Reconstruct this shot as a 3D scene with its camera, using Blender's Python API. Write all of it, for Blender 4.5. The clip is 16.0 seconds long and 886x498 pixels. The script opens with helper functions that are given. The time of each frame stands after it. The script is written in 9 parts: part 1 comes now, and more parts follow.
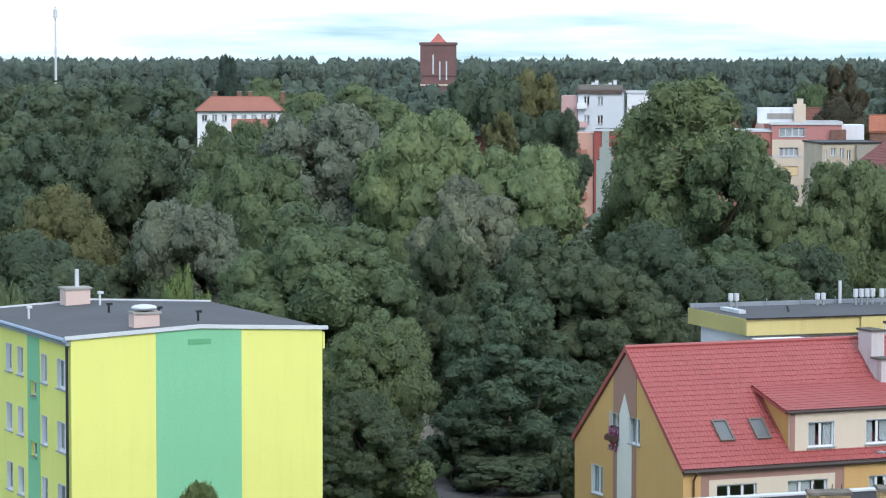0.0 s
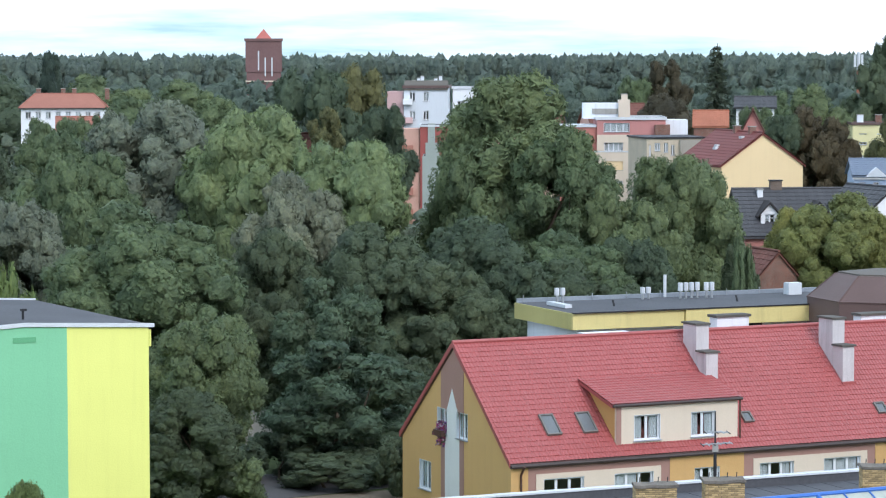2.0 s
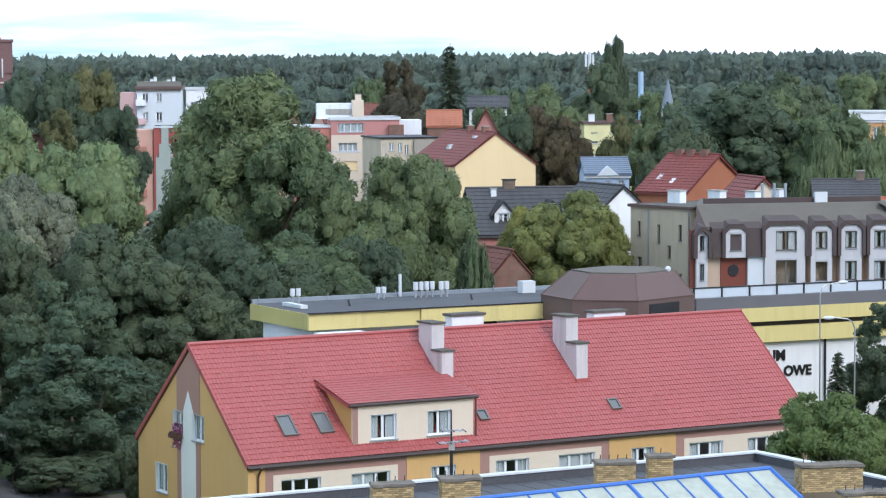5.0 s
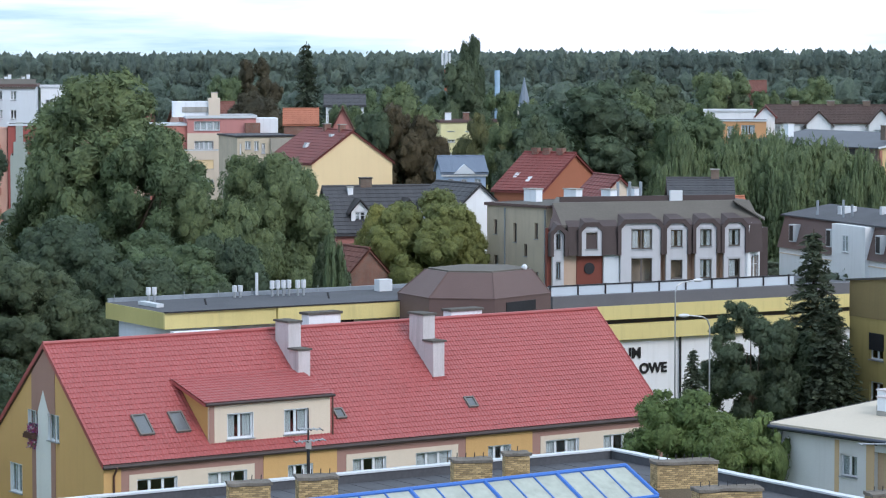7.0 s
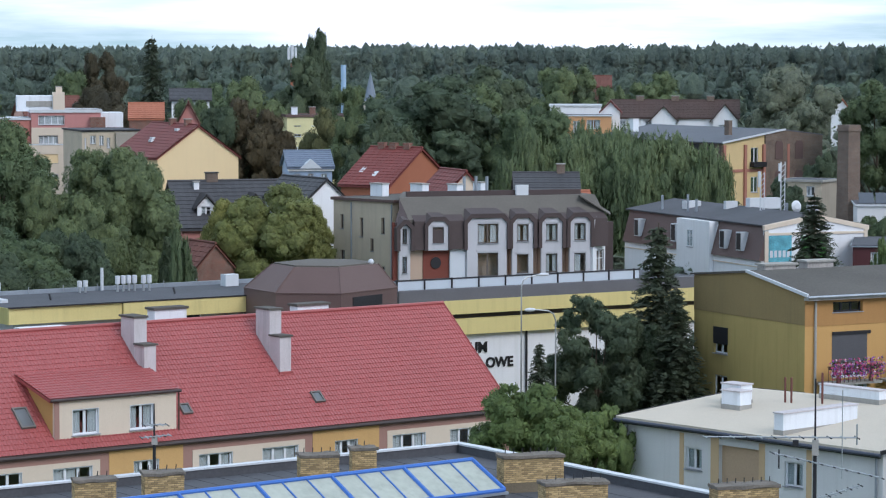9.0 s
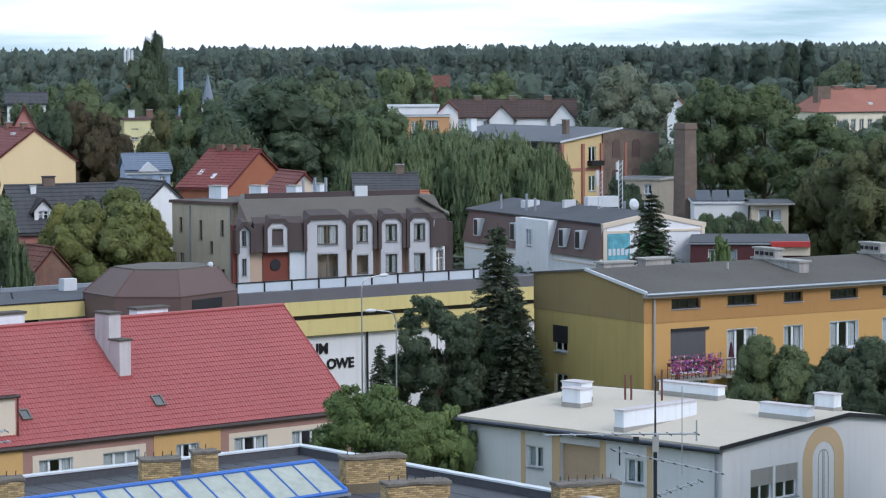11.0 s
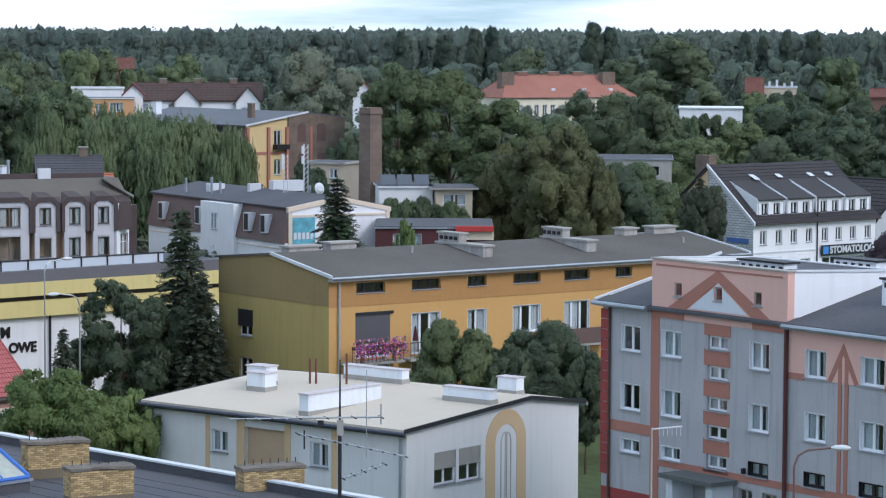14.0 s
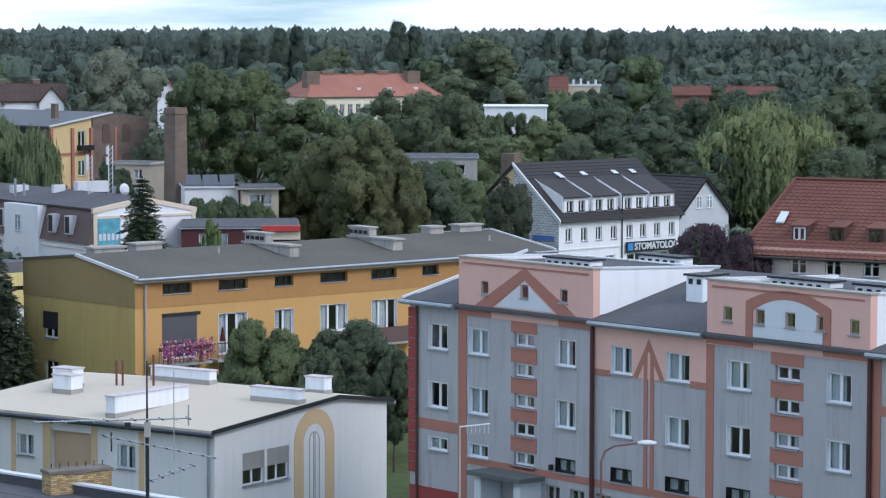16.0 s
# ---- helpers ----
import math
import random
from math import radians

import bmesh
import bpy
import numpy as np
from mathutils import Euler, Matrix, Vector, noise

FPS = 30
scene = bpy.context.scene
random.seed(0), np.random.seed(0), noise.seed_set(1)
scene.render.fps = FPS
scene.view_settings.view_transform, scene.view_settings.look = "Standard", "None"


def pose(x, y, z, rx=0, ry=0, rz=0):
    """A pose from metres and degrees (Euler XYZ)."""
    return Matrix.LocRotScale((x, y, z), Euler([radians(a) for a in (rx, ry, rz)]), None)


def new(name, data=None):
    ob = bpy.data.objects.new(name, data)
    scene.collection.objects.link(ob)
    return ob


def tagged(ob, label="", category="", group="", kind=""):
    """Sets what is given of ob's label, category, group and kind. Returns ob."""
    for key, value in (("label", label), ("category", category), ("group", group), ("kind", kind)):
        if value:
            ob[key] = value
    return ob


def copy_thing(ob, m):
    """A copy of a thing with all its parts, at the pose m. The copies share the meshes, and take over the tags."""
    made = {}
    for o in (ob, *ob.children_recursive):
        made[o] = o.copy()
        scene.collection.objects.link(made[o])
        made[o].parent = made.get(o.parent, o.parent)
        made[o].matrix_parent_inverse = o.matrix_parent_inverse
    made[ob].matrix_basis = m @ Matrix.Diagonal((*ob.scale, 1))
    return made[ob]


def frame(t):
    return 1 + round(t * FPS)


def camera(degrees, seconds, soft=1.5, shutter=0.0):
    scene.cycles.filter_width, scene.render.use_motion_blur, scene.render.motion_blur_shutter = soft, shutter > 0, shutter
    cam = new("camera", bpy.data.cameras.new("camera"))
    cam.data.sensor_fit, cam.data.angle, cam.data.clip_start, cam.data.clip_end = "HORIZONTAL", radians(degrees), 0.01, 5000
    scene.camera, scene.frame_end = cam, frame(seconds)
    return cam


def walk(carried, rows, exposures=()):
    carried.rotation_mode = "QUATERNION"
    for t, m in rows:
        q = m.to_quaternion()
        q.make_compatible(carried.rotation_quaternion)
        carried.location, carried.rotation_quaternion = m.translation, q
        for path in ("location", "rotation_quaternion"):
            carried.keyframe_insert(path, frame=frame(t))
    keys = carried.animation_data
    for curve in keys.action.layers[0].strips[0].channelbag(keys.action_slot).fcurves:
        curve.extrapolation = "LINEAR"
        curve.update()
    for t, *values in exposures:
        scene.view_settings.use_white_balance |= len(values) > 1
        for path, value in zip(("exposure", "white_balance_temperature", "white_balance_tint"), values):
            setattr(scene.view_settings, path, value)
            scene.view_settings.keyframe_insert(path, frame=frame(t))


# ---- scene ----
cam = camera(17.82, 16.0, soft=1.2)
EYE = 25.0
# seconds, turn to the right, pitch, roll: a tripod pan from one high stand
ROWS = [
    (0.0, -0.000, -3.813, 0.046),
    (0.5, 0.767, -3.810, -0.041),
    (1.0, 1.673, -3.826, -0.017),
    (1.5, 2.569, -3.845, 0.032),
    (2.0, 3.520, -3.894, -0.064),
    (2.5, 4.359, -3.944, -0.042),
    (3.0, 5.264, -3.966, -0.125),
    (3.5, 6.166, -3.957, -0.189),
    (4.0, 7.141, -3.930, -0.145),
    (4.5, 8.008, -3.902, -0.150),
    (5.0, 8.899, -3.897, -0.196),
    (7.5, 12.556, -3.972, 0.108),
    (8.0, 13.351, -4.020, 0.239),
    (8.5, 14.083, -4.052, 0.168),
    (9.0, 14.927, -4.043, 0.094),
    (11.5, 19.050, -4.069, -0.335),
    (12.0, 19.991, -4.124, -0.300),
    (12.5, 21.084, -4.182, -0.316),
    (13.0, 22.389, -4.281, -0.161),
    (13.5, 23.482, -4.336, 0.057),
    (14.0, 24.577, -4.358, 0.306),
    (14.5, 25.531, -4.341, 0.447),
    (15.0, 26.527, -4.322, 0.314),
    (15.5, 27.470, -4.331, 0.187),
    (16.0, 28.506, -4.360, 0.113),
]
walk(cam, [(t, pose(0, 0, EYE, 90 + pitch, 0, -turn) @ pose(0, 0, 0, 0, 0, roll)) for t, turn, pitch, roll in ROWS],
     exposures=[(0.0, 0.78, 6650, 14), (3.5, 0.92, 6500, 15), (5.0, 0.9, 6500, 15), (9.0, 0.44, 6450, 16), (12.5, 0.48, 6450, 18), (16.0, 0.52, 6350, 19)])

# world: bright broken cloud over a pale sky, a veiled sun behind the camera's right shoulder
SUN_AZ, SUN_EL = 150.0, 38.0
world = bpy.data.worlds.new("sky")
scene.world = world
world.use_nodes = True
wn, wl = world.node_tree.nodes, world.node_tree.links
wn.clear()
w_out = wn.new("ShaderNodeOutputWorld")
w_bg = wn.new("ShaderNodeBackground")
w_sky = wn.new("ShaderNodeTexSky")
w_sky.sky_type = "NISHITA"
w_sky.sun_disc = False
w_sky.sun_elevation, w_sky.sun_rotation = radians(SUN_EL), radians(SUN_AZ)
w_sky.dust_density, w_sky.ozone_density = 1.5, 2.0
w_tc = wn.new("ShaderNodeTexCoord")
w_map = wn.new("ShaderNodeMapping")
w_map.inputs["Scale"].default_value = (2.2, 2.2, 22.0)
w_map.inputs["Location"].default_value = (0.35, 0.1, 0.4)
w_noise = wn.new("ShaderNodeTexNoise")
w_noise.inputs["Scale"].default_value = 1.6
w_noise.inputs["Detail"].default_value = 7.0
w_noise.inputs["Roughness"].default_value = 0.55
w_ramp = wn.new("ShaderNodeValToRGB")
w_ramp.color_ramp.elements[0].position, w_ramp.color_ramp.elements[1].position = 0.41, 0.6
w_mix = wn.new("ShaderNodeMix")
w_mix.data_type = "RGBA"
w_mix.inputs["B"].default_value = (8.3, 9.6, 11.4, 1)
wl.new(w_tc.outputs["Generated"], w_map.inputs["Vector"])
wl.new(w_map.outputs["Vector"], w_noise.inputs["Vector"])
wl.new(w_noise.outputs["Fac"], w_ramp.inputs["Fac"])
wl.new(w_ramp.outputs["Color"], w_mix.inputs["Factor"])
w_veil = wn.new("ShaderNodeMix")
w_veil.data_type = "RGBA"
w_veil.inputs["Factor"].default_value = 0.8
w_veil.inputs["B"].default_value = (2.9, 5.0, 5.9, 1)
wl.new(w_sky.outputs["Color"], w_veil.inputs["A"])
wl.new(w_veil.outputs["Result"], w_mix.inputs["A"])
wl.new(w_mix.outputs["Result"], w_bg.inputs["Color"])
w_bg.inputs["Strength"].default_value = 0.105
wl.new(w_bg.outputs["Background"], w_out.inputs["Surface"])

sun = new("sun", bpy.data.lights.new("sun", "SUN"))
sun.data.energy, sun.data.angle, sun.data.color = 1.0, radians(25), (1.0, 0.97, 0.93)
sun_dir = Vector((math.sin(radians(SUN_AZ)) * math.cos(radians(SUN_EL)), math.cos(radians(SUN_AZ)) * math.cos(radians(SUN_EL)), math.sin(radians(SUN_EL))))
sun.matrix_world = Matrix.Translation((0, 0, 300)) @ sun_dir.to_track_quat("Z", "Y").to_matrix().to_4x4()


# ---- materials ----
def noise_node(nt, vec, scale, detail=4.0, rough=0.55):
    n = nt.nodes.new("ShaderNodeTexNoise")
    n.inputs["Scale"].default_value, n.inputs["Detail"].default_value, n.inputs["Roughness"].default_value = scale, detail, rough
    nt.links.new(vec, n.inputs["Vector"])
    return n.outputs["Fac"]


def mix_node(nt, fac, a, b, mode="MIX"):
    m = nt.nodes.new("ShaderNodeMix")
    m.data_type, m.blend_type = "RGBA", mode
    for key, value in (("Factor", fac), ("A", a), ("B", b)):
        if isinstance(value, (tuple, float, int)):
            m.inputs[key].default_value = value if not isinstance(value, tuple) else (*value, 1)
        else:
            nt.links.new(value, m.inputs[key])
    return m.outputs["Result"]


def ramp_node(nt, fac, lo, hi):
    r = nt.nodes.new("ShaderNodeMapRange")
    r.inputs["From Min"].default_value, r.inputs["From Max"].default_value = lo, hi
    nt.links.new(fac, r.inputs["Value"])
    return r.outputs["Result"]


def tone(c, k):
    return tuple(min(1.0, v * k) for v in c)


def start_mat(name):
    m = bpy.data.materials.new(name)
    m.use_nodes = True
    nt = m.node_tree
    bsdf = nt.nodes["Principled BSDF"]
    vec = nt.nodes.new("ShaderNodeTexCoord").outputs["Object"]
    return m, nt, bsdf, vec


def bump_to(nt, bsdf, height, strength, distance=0.02):
    b = nt.nodes.new("ShaderNodeBump")
    b.inputs["Strength"].default_value, b.inputs["Distance"].default_value = strength, distance
    nt.links.new(height, b.inputs["Height"])
    nt.links.new(b.outputs["Normal"], bsdf.inputs["Normal"])


def mat(name, col, rough=0.85, var=0.10, scale=0.35, grain=14.0, bump=0.25, metal=0.0, streak=0.0, dirt=(0.08, 0.075, 0.065), spec=0.3, objvar=0.0):
    """A painted, plastered or metal surface: large stains, fine grain, optional rain streaks."""
    m, nt, bsdf, vec = start_mat(name)
    big = ramp_node(nt, noise_node(nt, vec, scale, 5), 0.3, 0.7)
    fine = ramp_node(nt, noise_node(nt, vec, grain, 3), 0.3, 0.7)
    c = mix_node(nt, big, tone(col, 1 - var), tone(col, 1 + var))
    c = mix_node(nt, 0.35, c, mix_node(nt, fine, tone(col, 1 - 1.6 * var), tone(col, 1 + 1.6 * var)))
    if streak:
        mp = nt.nodes.new("ShaderNodeMapping")
        mp.inputs["Scale"].default_value = (2.2, 2.2, 0.16)
        nt.links.new(vec, mp.inputs["Vector"])
        s = ramp_node(nt, noise_node(nt, mp.outputs["Vector"], 1.0, 6, 0.65), 0.5, 0.8)
        k = nt.nodes.new("ShaderNodeMath")
        k.operation = "MULTIPLY"
        k.inputs[1].default_value = streak
        nt.links.new(s, k.inputs[0])
        c = mix_node(nt, k.outputs[0], c, dirt)
    if objvar:
        info = nt.nodes.new("ShaderNodeObjectInfo")
        c = mix_node(nt, 1.0, c, mix_node(nt, info.outputs["Random"], (1 - objvar,) * 3, (1 + objvar,) * 3), "MULTIPLY")
    nt.links.new(c, bsdf.inputs["Base Color"])
    bsdf.inputs["Roughness"].default_value, bsdf.inputs["Metallic"].default_value = rough, metal
    bsdf.inputs["Specular IOR Level"].default_value = spec
    if bump:
        bump_to(nt, bsdf, fine, bump)
    return m


def brick_mat(name, c1, c2, mortar, width=0.26, height=0.085, joint=0.012, var=0.3):
    """Brickwork by the wall's own metres, laid on both upright directions."""
    m, nt, bsdf, vec = start_mat(name)
    sep = nt.nodes.new("ShaderNodeSeparateXYZ")
    nt.links.new(vec, sep.inputs[0])
    add = nt.nodes.new("ShaderNodeMath")
    add.operation = "ADD"
    nt.links.new(sep.outputs["X"], add.inputs[0])
    nt.links.new(sep.outputs["Y"], add.inputs[1])
    comb = nt.nodes.new("ShaderNodeCombineXYZ")
    nt.links.new(add.outputs[0], comb.inputs["X"])
    nt.links.new(sep.outputs["Z"], comb.inputs["Y"])
    b = nt.nodes.new("ShaderNodeTexBrick")
    b.inputs["Scale"].default_value = 1.0
    b.inputs["Brick Width"].default_value, b.inputs["Row Height"].default_value, b.inputs["Mortar Size"].default_value = width, height, joint
    b.inputs["Color1"].default_value, b.inputs["Color2"].default_value, b.inputs["Mortar"].default_value = (*c1, 1), (*c2, 1), (*mortar, 1)
    nt.links.new(comb.outputs[0], b.inputs["Vector"])
    big = ramp_node(nt, noise_node(nt, vec, 0.8, 5), 0.25, 0.75)
    c = mix_node(nt, 1.0, b.outputs["Color"], mix_node(nt, big, (1 - var,) * 3, (1 + var * 0.5,) * 3), "MULTIPLY")
    nt.links.new(c, bsdf.inputs["Base Color"])
    bsdf.inputs["Roughness"].default_value = 0.9
    bump_to(nt, bsdf, b.outputs["Fac"], -0.5, 0.02)
    return m


def leaf_mat(name, dark, light, through_leaf=0.35, patch=0.3, leaflets=8.5, cover=0.46, grain=3.2):
    """Foliage: colour varies by spray, by patch and by tree. cover above 0 cuts each spray into small ragged leaflets; 0 gives a closed mass of leaves."""
    dark, light = tuple(a * 0.5 + b * 0.5 for a, b in zip(dark, light)), tuple(a * 0.25 + b * 0.75 for a, b in zip(dark, light))
    # blue raised in every leaf tone, with haze over the foliage painted in
    dark, light = (dark[0] * 1.12, dark[1] * 1.01, dark[2] * 1.55), (light[0] * 1.2, light[1] * 1.07, light[2] * 1.57)
    m, nt, bsdf, vec = start_mat(name)
    geo = nt.nodes.new("ShaderNodeNewGeometry")
    info = nt.nodes.new("ShaderNodeObjectInfo")
    c = mix_node(nt, geo.outputs["Random Per Island"], dark, light)
    p = ramp_node(nt, noise_node(nt, vec, patch, 3), 0.3, 0.7)
    c = mix_node(nt, 1.0, c, mix_node(nt, p, (0.76, 0.8, 0.8), (1.2, 1.18, 1.05)), "MULTIPLY")
    c = mix_node(nt, 1.0, c, mix_node(nt, info.outputs["Random"], (0.85, 0.9, 0.9), (1.16, 1.1, 1.0)), "MULTIPLY")
    fine = ramp_node(nt, noise_node(nt, vec, grain, 4, 0.7), 0.3, 0.7)
    c = mix_node(nt, 1.0, c, mix_node(nt, fine, (0.66, 0.7, 0.74), (1.32, 1.28, 1.16)), "MULTIPLY")
    nt.links.new(c, bsdf.inputs["Base Color"])
    bsdf.inputs["Roughness"].default_value, bsdf.inputs["Specular IOR Level"].default_value = 0.6, 0.25
    tr = nt.nodes.new("ShaderNodeBsdfTranslucent")
    nt.links.new(c, tr.inputs["Color"])
    mx = nt.nodes.new("ShaderNodeMixShader")
    mx.inputs["Fac"].default_value = through_leaf
    nt.links.new(bsdf.outputs[0], mx.inputs[1])
    nt.links.new(tr.outputs[0], mx.inputs[2])
    top = nt.nodes["Material Output"].inputs["Surface"]
    if not cover:
        bump_to(nt, bsdf, noise_node(nt, vec, grain, 4, 0.75), 0.9, 0.35 * 3.2 / grain)
        nt.links.new(mx.outputs[0], top)
        return m
    cut = nt.nodes.new("ShaderNodeMath")
    cut.operation = "GREATER_THAN"
    cut.inputs[1].default_value = cover
    nt.links.new(noise_node(nt, vec, leaflets, 2.0, 0.6), cut.inputs[0])
    gap = nt.nodes.new("ShaderNodeBsdfTransparent")
    full = nt.nodes.new("ShaderNodeMixShader")
    nt.links.new(cut.outputs[0], full.inputs["Fac"])
    nt.links.new(gap.outputs[0], full.inputs[1])
    nt.links.new(mx.outputs[0], full.inputs[2])
    nt.links.new(full.outputs[0], top)
    return m


def glass_mat(name):
    m, nt, bsdf, vec = start_mat(name)
    clear = nt.nodes.new("ShaderNodeBsdfTransparent")
    clear.inputs["Color"].default_value = (0.84, 0.88, 0.9, 1)
    gloss = nt.nodes.new("ShaderNodeBsdfGlossy")
    gloss.inputs["Roughness"].default_value = 0.04
    lw = nt.nodes.new("ShaderNodeLayerWeight")
    rim = nt.nodes.new("ShaderNodeMath")
    rim.operation = "POWER"
    rim.inputs[1].default_value = 3.0
    nt.links.new(lw.outputs["Facing"], rim.inputs[0])
    fres = nt.nodes.new("ShaderNodeMath")
    fres.operation = "MULTIPLY_ADD"
    fres.inputs[1].default_value, fres.inputs[2].default_value = 0.6, 0.07
    nt.links.new(rim.outputs[0], fres.inputs[0])
    mx = nt.nodes.new("ShaderNodeMixShader")
    nt.links.new(fres.outputs[0], mx.inputs["Fac"])
    nt.links.new(clear.outputs[0], mx.inputs[1])
    nt.links.new(gloss.outputs[0], mx.inputs[2])
    nt.links.new(mx.outputs[0], nt.nodes["Material Output"].inputs["Surface"])
    return m


GLASS = glass_mat("window_glass")
PVC = mat("white_pvc", (0.72, 0.74, 0.78), 0.45, 0.03, bump=0)
# dark colour standing in for the shade inside the raised fronts
SHADE_BACKING = mat("room_dark", (0.12, 0.12, 0.125), 0.9, 0.2, bump=0)
CURTAIN = mat("net_curtain", (0.72, 0.73, 0.74), 0.9, 0.08, 1.5, bump=0.1)
BLIND = mat("striped_blind", (0.55, 0.55, 0.5), 0.8, 0.1, bump=0.1)
SILL = mat("sill_metal", (0.34, 0.36, 0.4), 0.5, 0.1, metal=0.3)
YELLOW = mat("lemon_render", (0.78, 0.79, 0.24), 0.9, 0.035, 0.25, streak=0.06)
GREEN = mat("mint_render", (0.22, 0.55, 0.33), 0.9, 0.04, 0.25, streak=0.06)
BITUMEN = mat("bitumen_roof", (0.085, 0.088, 0.1), 0.85, 0.18, 0.25, 6, 0.3)
BITUMEN_BROWN = mat("old_bitumen_roof", (0.105, 0.097, 0.088), 0.9, 0.2, 0.25, 6, 0.3, streak=0.15)
ZINC = mat("zinc_flashing", (0.33, 0.37, 0.42), 0.4, 0.12, 1.0, metal=0.5)
WHITE_CAP = mat("white_flashing", (0.6, 0.63, 0.67), 0.5, 0.08, 1.0)
DARK_METAL = mat("dark_metal", (0.035, 0.035, 0.04), 0.5, 0.2, metal=0.4)
STEEL = mat("galvanised_steel", (0.42, 0.44, 0.46), 0.4, 0.1, metal=0.7)
PIPE_BROWN = mat("brown_pipe", (0.1, 0.05, 0.04), 0.5, 0.1)
GUTTER = mat("brown_gutter", (0.06, 0.045, 0.045), 0.45, 0.1)
TILE_RED = mat("red_metal_tile", (0.36, 0.088, 0.086), 0.42, 0.07, 0.3, 4, 0.1, streak=0.08, spec=0.45)
TILE_OLD = mat("old_red_tile", (0.165, 0.066, 0.052), 0.8, 0.2, 0.4, 5, 0.3, streak=0.2)
TILE_MAROON = mat("maroon_tile", (0.19, 0.05, 0.045), 0.6, 0.12, 0.4, 5, 0.2)
TILE_ORANGE = mat("orange_tile", (0.39, 0.145, 0.09), 0.75, 0.12, 0.3, 4, 0.2)
TILE_PALE_RED = mat("pale_red_tile", (0.33, 0.14, 0.105), 0.8, 0.12, 0.3, 4, 0.2)
TILE_BLACK = mat("anthracite_tile", (0.036, 0.032, 0.034), 0.6, 0.15, 0.4, 5, 0.2)
TILE_GREY = mat("grey_tile", (0.065, 0.065, 0.072), 0.6, 0.15, 0.4, 5, 0.2)
TILE_BROWN = mat("brown_tile", (0.08, 0.052, 0.046), 0.7, 0.15, 0.4, 5, 0.2)
OCHRE = mat("ochre_render", (0.58, 0.34, 0.13), 0.9, 0.05, 0.25, streak=0.08)
OCHRE_DEEP = mat("deep_ochre_render", (0.43, 0.23, 0.09), 0.9, 0.06, 0.25, streak=0.1)
OCHRE_LIGHT = mat("light_ochre_render", (0.6, 0.37, 0.16), 0.9, 0.06, 0.25, streak=0.08)
MAUVE = mat("mauve_render", (0.36, 0.21, 0.18), 0.9, 0.06, 0.25, streak=0.08)
CREAM = mat("cream_render", (0.68, 0.58, 0.48), 0.9, 0.04, 0.25, streak=0.06)
PALE = mat("pale_grey_render", (0.69, 0.695, 0.71), 0.9, 0.05, 0.25, streak=0.12)
CHIMNEY_RENDER = mat("chimney_render", (0.56, 0.52, 0.54), 0.9, 0.1, 0.6, streak=0.4)
WEATHERED = mat("flaking_render", (0.4, 0.38, 0.37), 0.95, 0.25, 0.9, streak=0.7)
LIMEWASH = mat("limewash", (0.78, 0.82, 0.88), 0.9, 0.06, 0.8, streak=0.2)
BEIGE_FELT = mat("beige_roofing_felt", (0.55, 0.49, 0.41), 0.9, 0.06, 0.2, 8, 0.3)
TAN = mat("tan_render", (0.62, 0.45, 0.28), 0.9, 0.05, 0.25)
OLIVE = mat("olive_render", (0.42, 0.32, 0.125), 0.9, 0.1, 0.3, streak=0.35, dirt=(0.16, 0.15, 0.04))
OLIVE_DARK = mat("dark_olive_render", (0.27, 0.2, 0.095), 0.9, 0.08, 0.3, streak=0.2)
PINK = mat("salmon_render", (0.7, 0.43, 0.375), 0.9, 0.04, 0.25, streak=0.08)
BRICK_PAINT = mat("terracotta_band", (0.4, 0.18, 0.14), 0.9, 0.06, 0.3, streak=0.08)
GREY_RENDER = mat("blue_grey_render", (0.405, 0.405, 0.43), 0.9, 0.1, 0.3, streak=0.55, dirt=(0.16, 0.15, 0.14))
LIGHT_PANEL = mat("light_blue_panel", (0.62, 0.66, 0.72), 0.9, 0.04, 0.3, streak=0.1)
RED_PLINTH = mat("wine_red_render", (0.3, 0.06, 0.06), 0.85, 0.08, 0.3)
FASCIA_YELLOW = mat("yellow_fascia", (0.66, 0.56, 0.25), 0.7, 0.06, 0.2, streak=0.2)
WHITE_WALL = mat("white_render", (0.78, 0.8, 0.84), 0.9, 0.05, 0.25, streak=0.12)
BROWN_SHEET = mat("brown_sheet_metal", (0.13, 0.085, 0.08), 0.55, 0.1, 0.3)
MANSARD_DARK = mat("dark_brown_mansard", (0.075, 0.055, 0.055), 0.6, 0.15, 0.4)
ROOF_GREY = mat("grey_brown_felt", (0.13, 0.118, 0.105), 0.9, 0.12, 0.3, 6, 0.3)
OLD_PLASTER = mat("weathered_grey_plaster", (0.55, 0.47, 0.37), 0.95, 0.12, 0.4, streak=0.22)
CONCRETE = mat("concrete", (0.36, 0.35, 0.33), 0.95, 0.12, 0.4, streak=0.3)
YELLOW_PALE = mat("pale_yellow_render", (0.82, 0.63, 0.38), 0.9, 0.03, 0.25, streak=0.05)
BLUE_PAINT = mat("blue_skylight_frame", (0.05, 0.16, 0.5), 0.45, 0.08)
SKYLIGHT_GLASS = mat("frosted_skylight_glass", (0.4, 0.43, 0.38), 0.4, 0.14, 0.5, 3, 0.05, streak=0.3, spec=0.35)
BLACK_LETTER = mat("black_letters", (0.015, 0.015, 0.018), 0.5, 0.1, bump=0)
BRICK_RED = brick_mat("red_brick", (0.26, 0.1, 0.07), (0.2, 0.075, 0.05), (0.22, 0.2, 0.18))
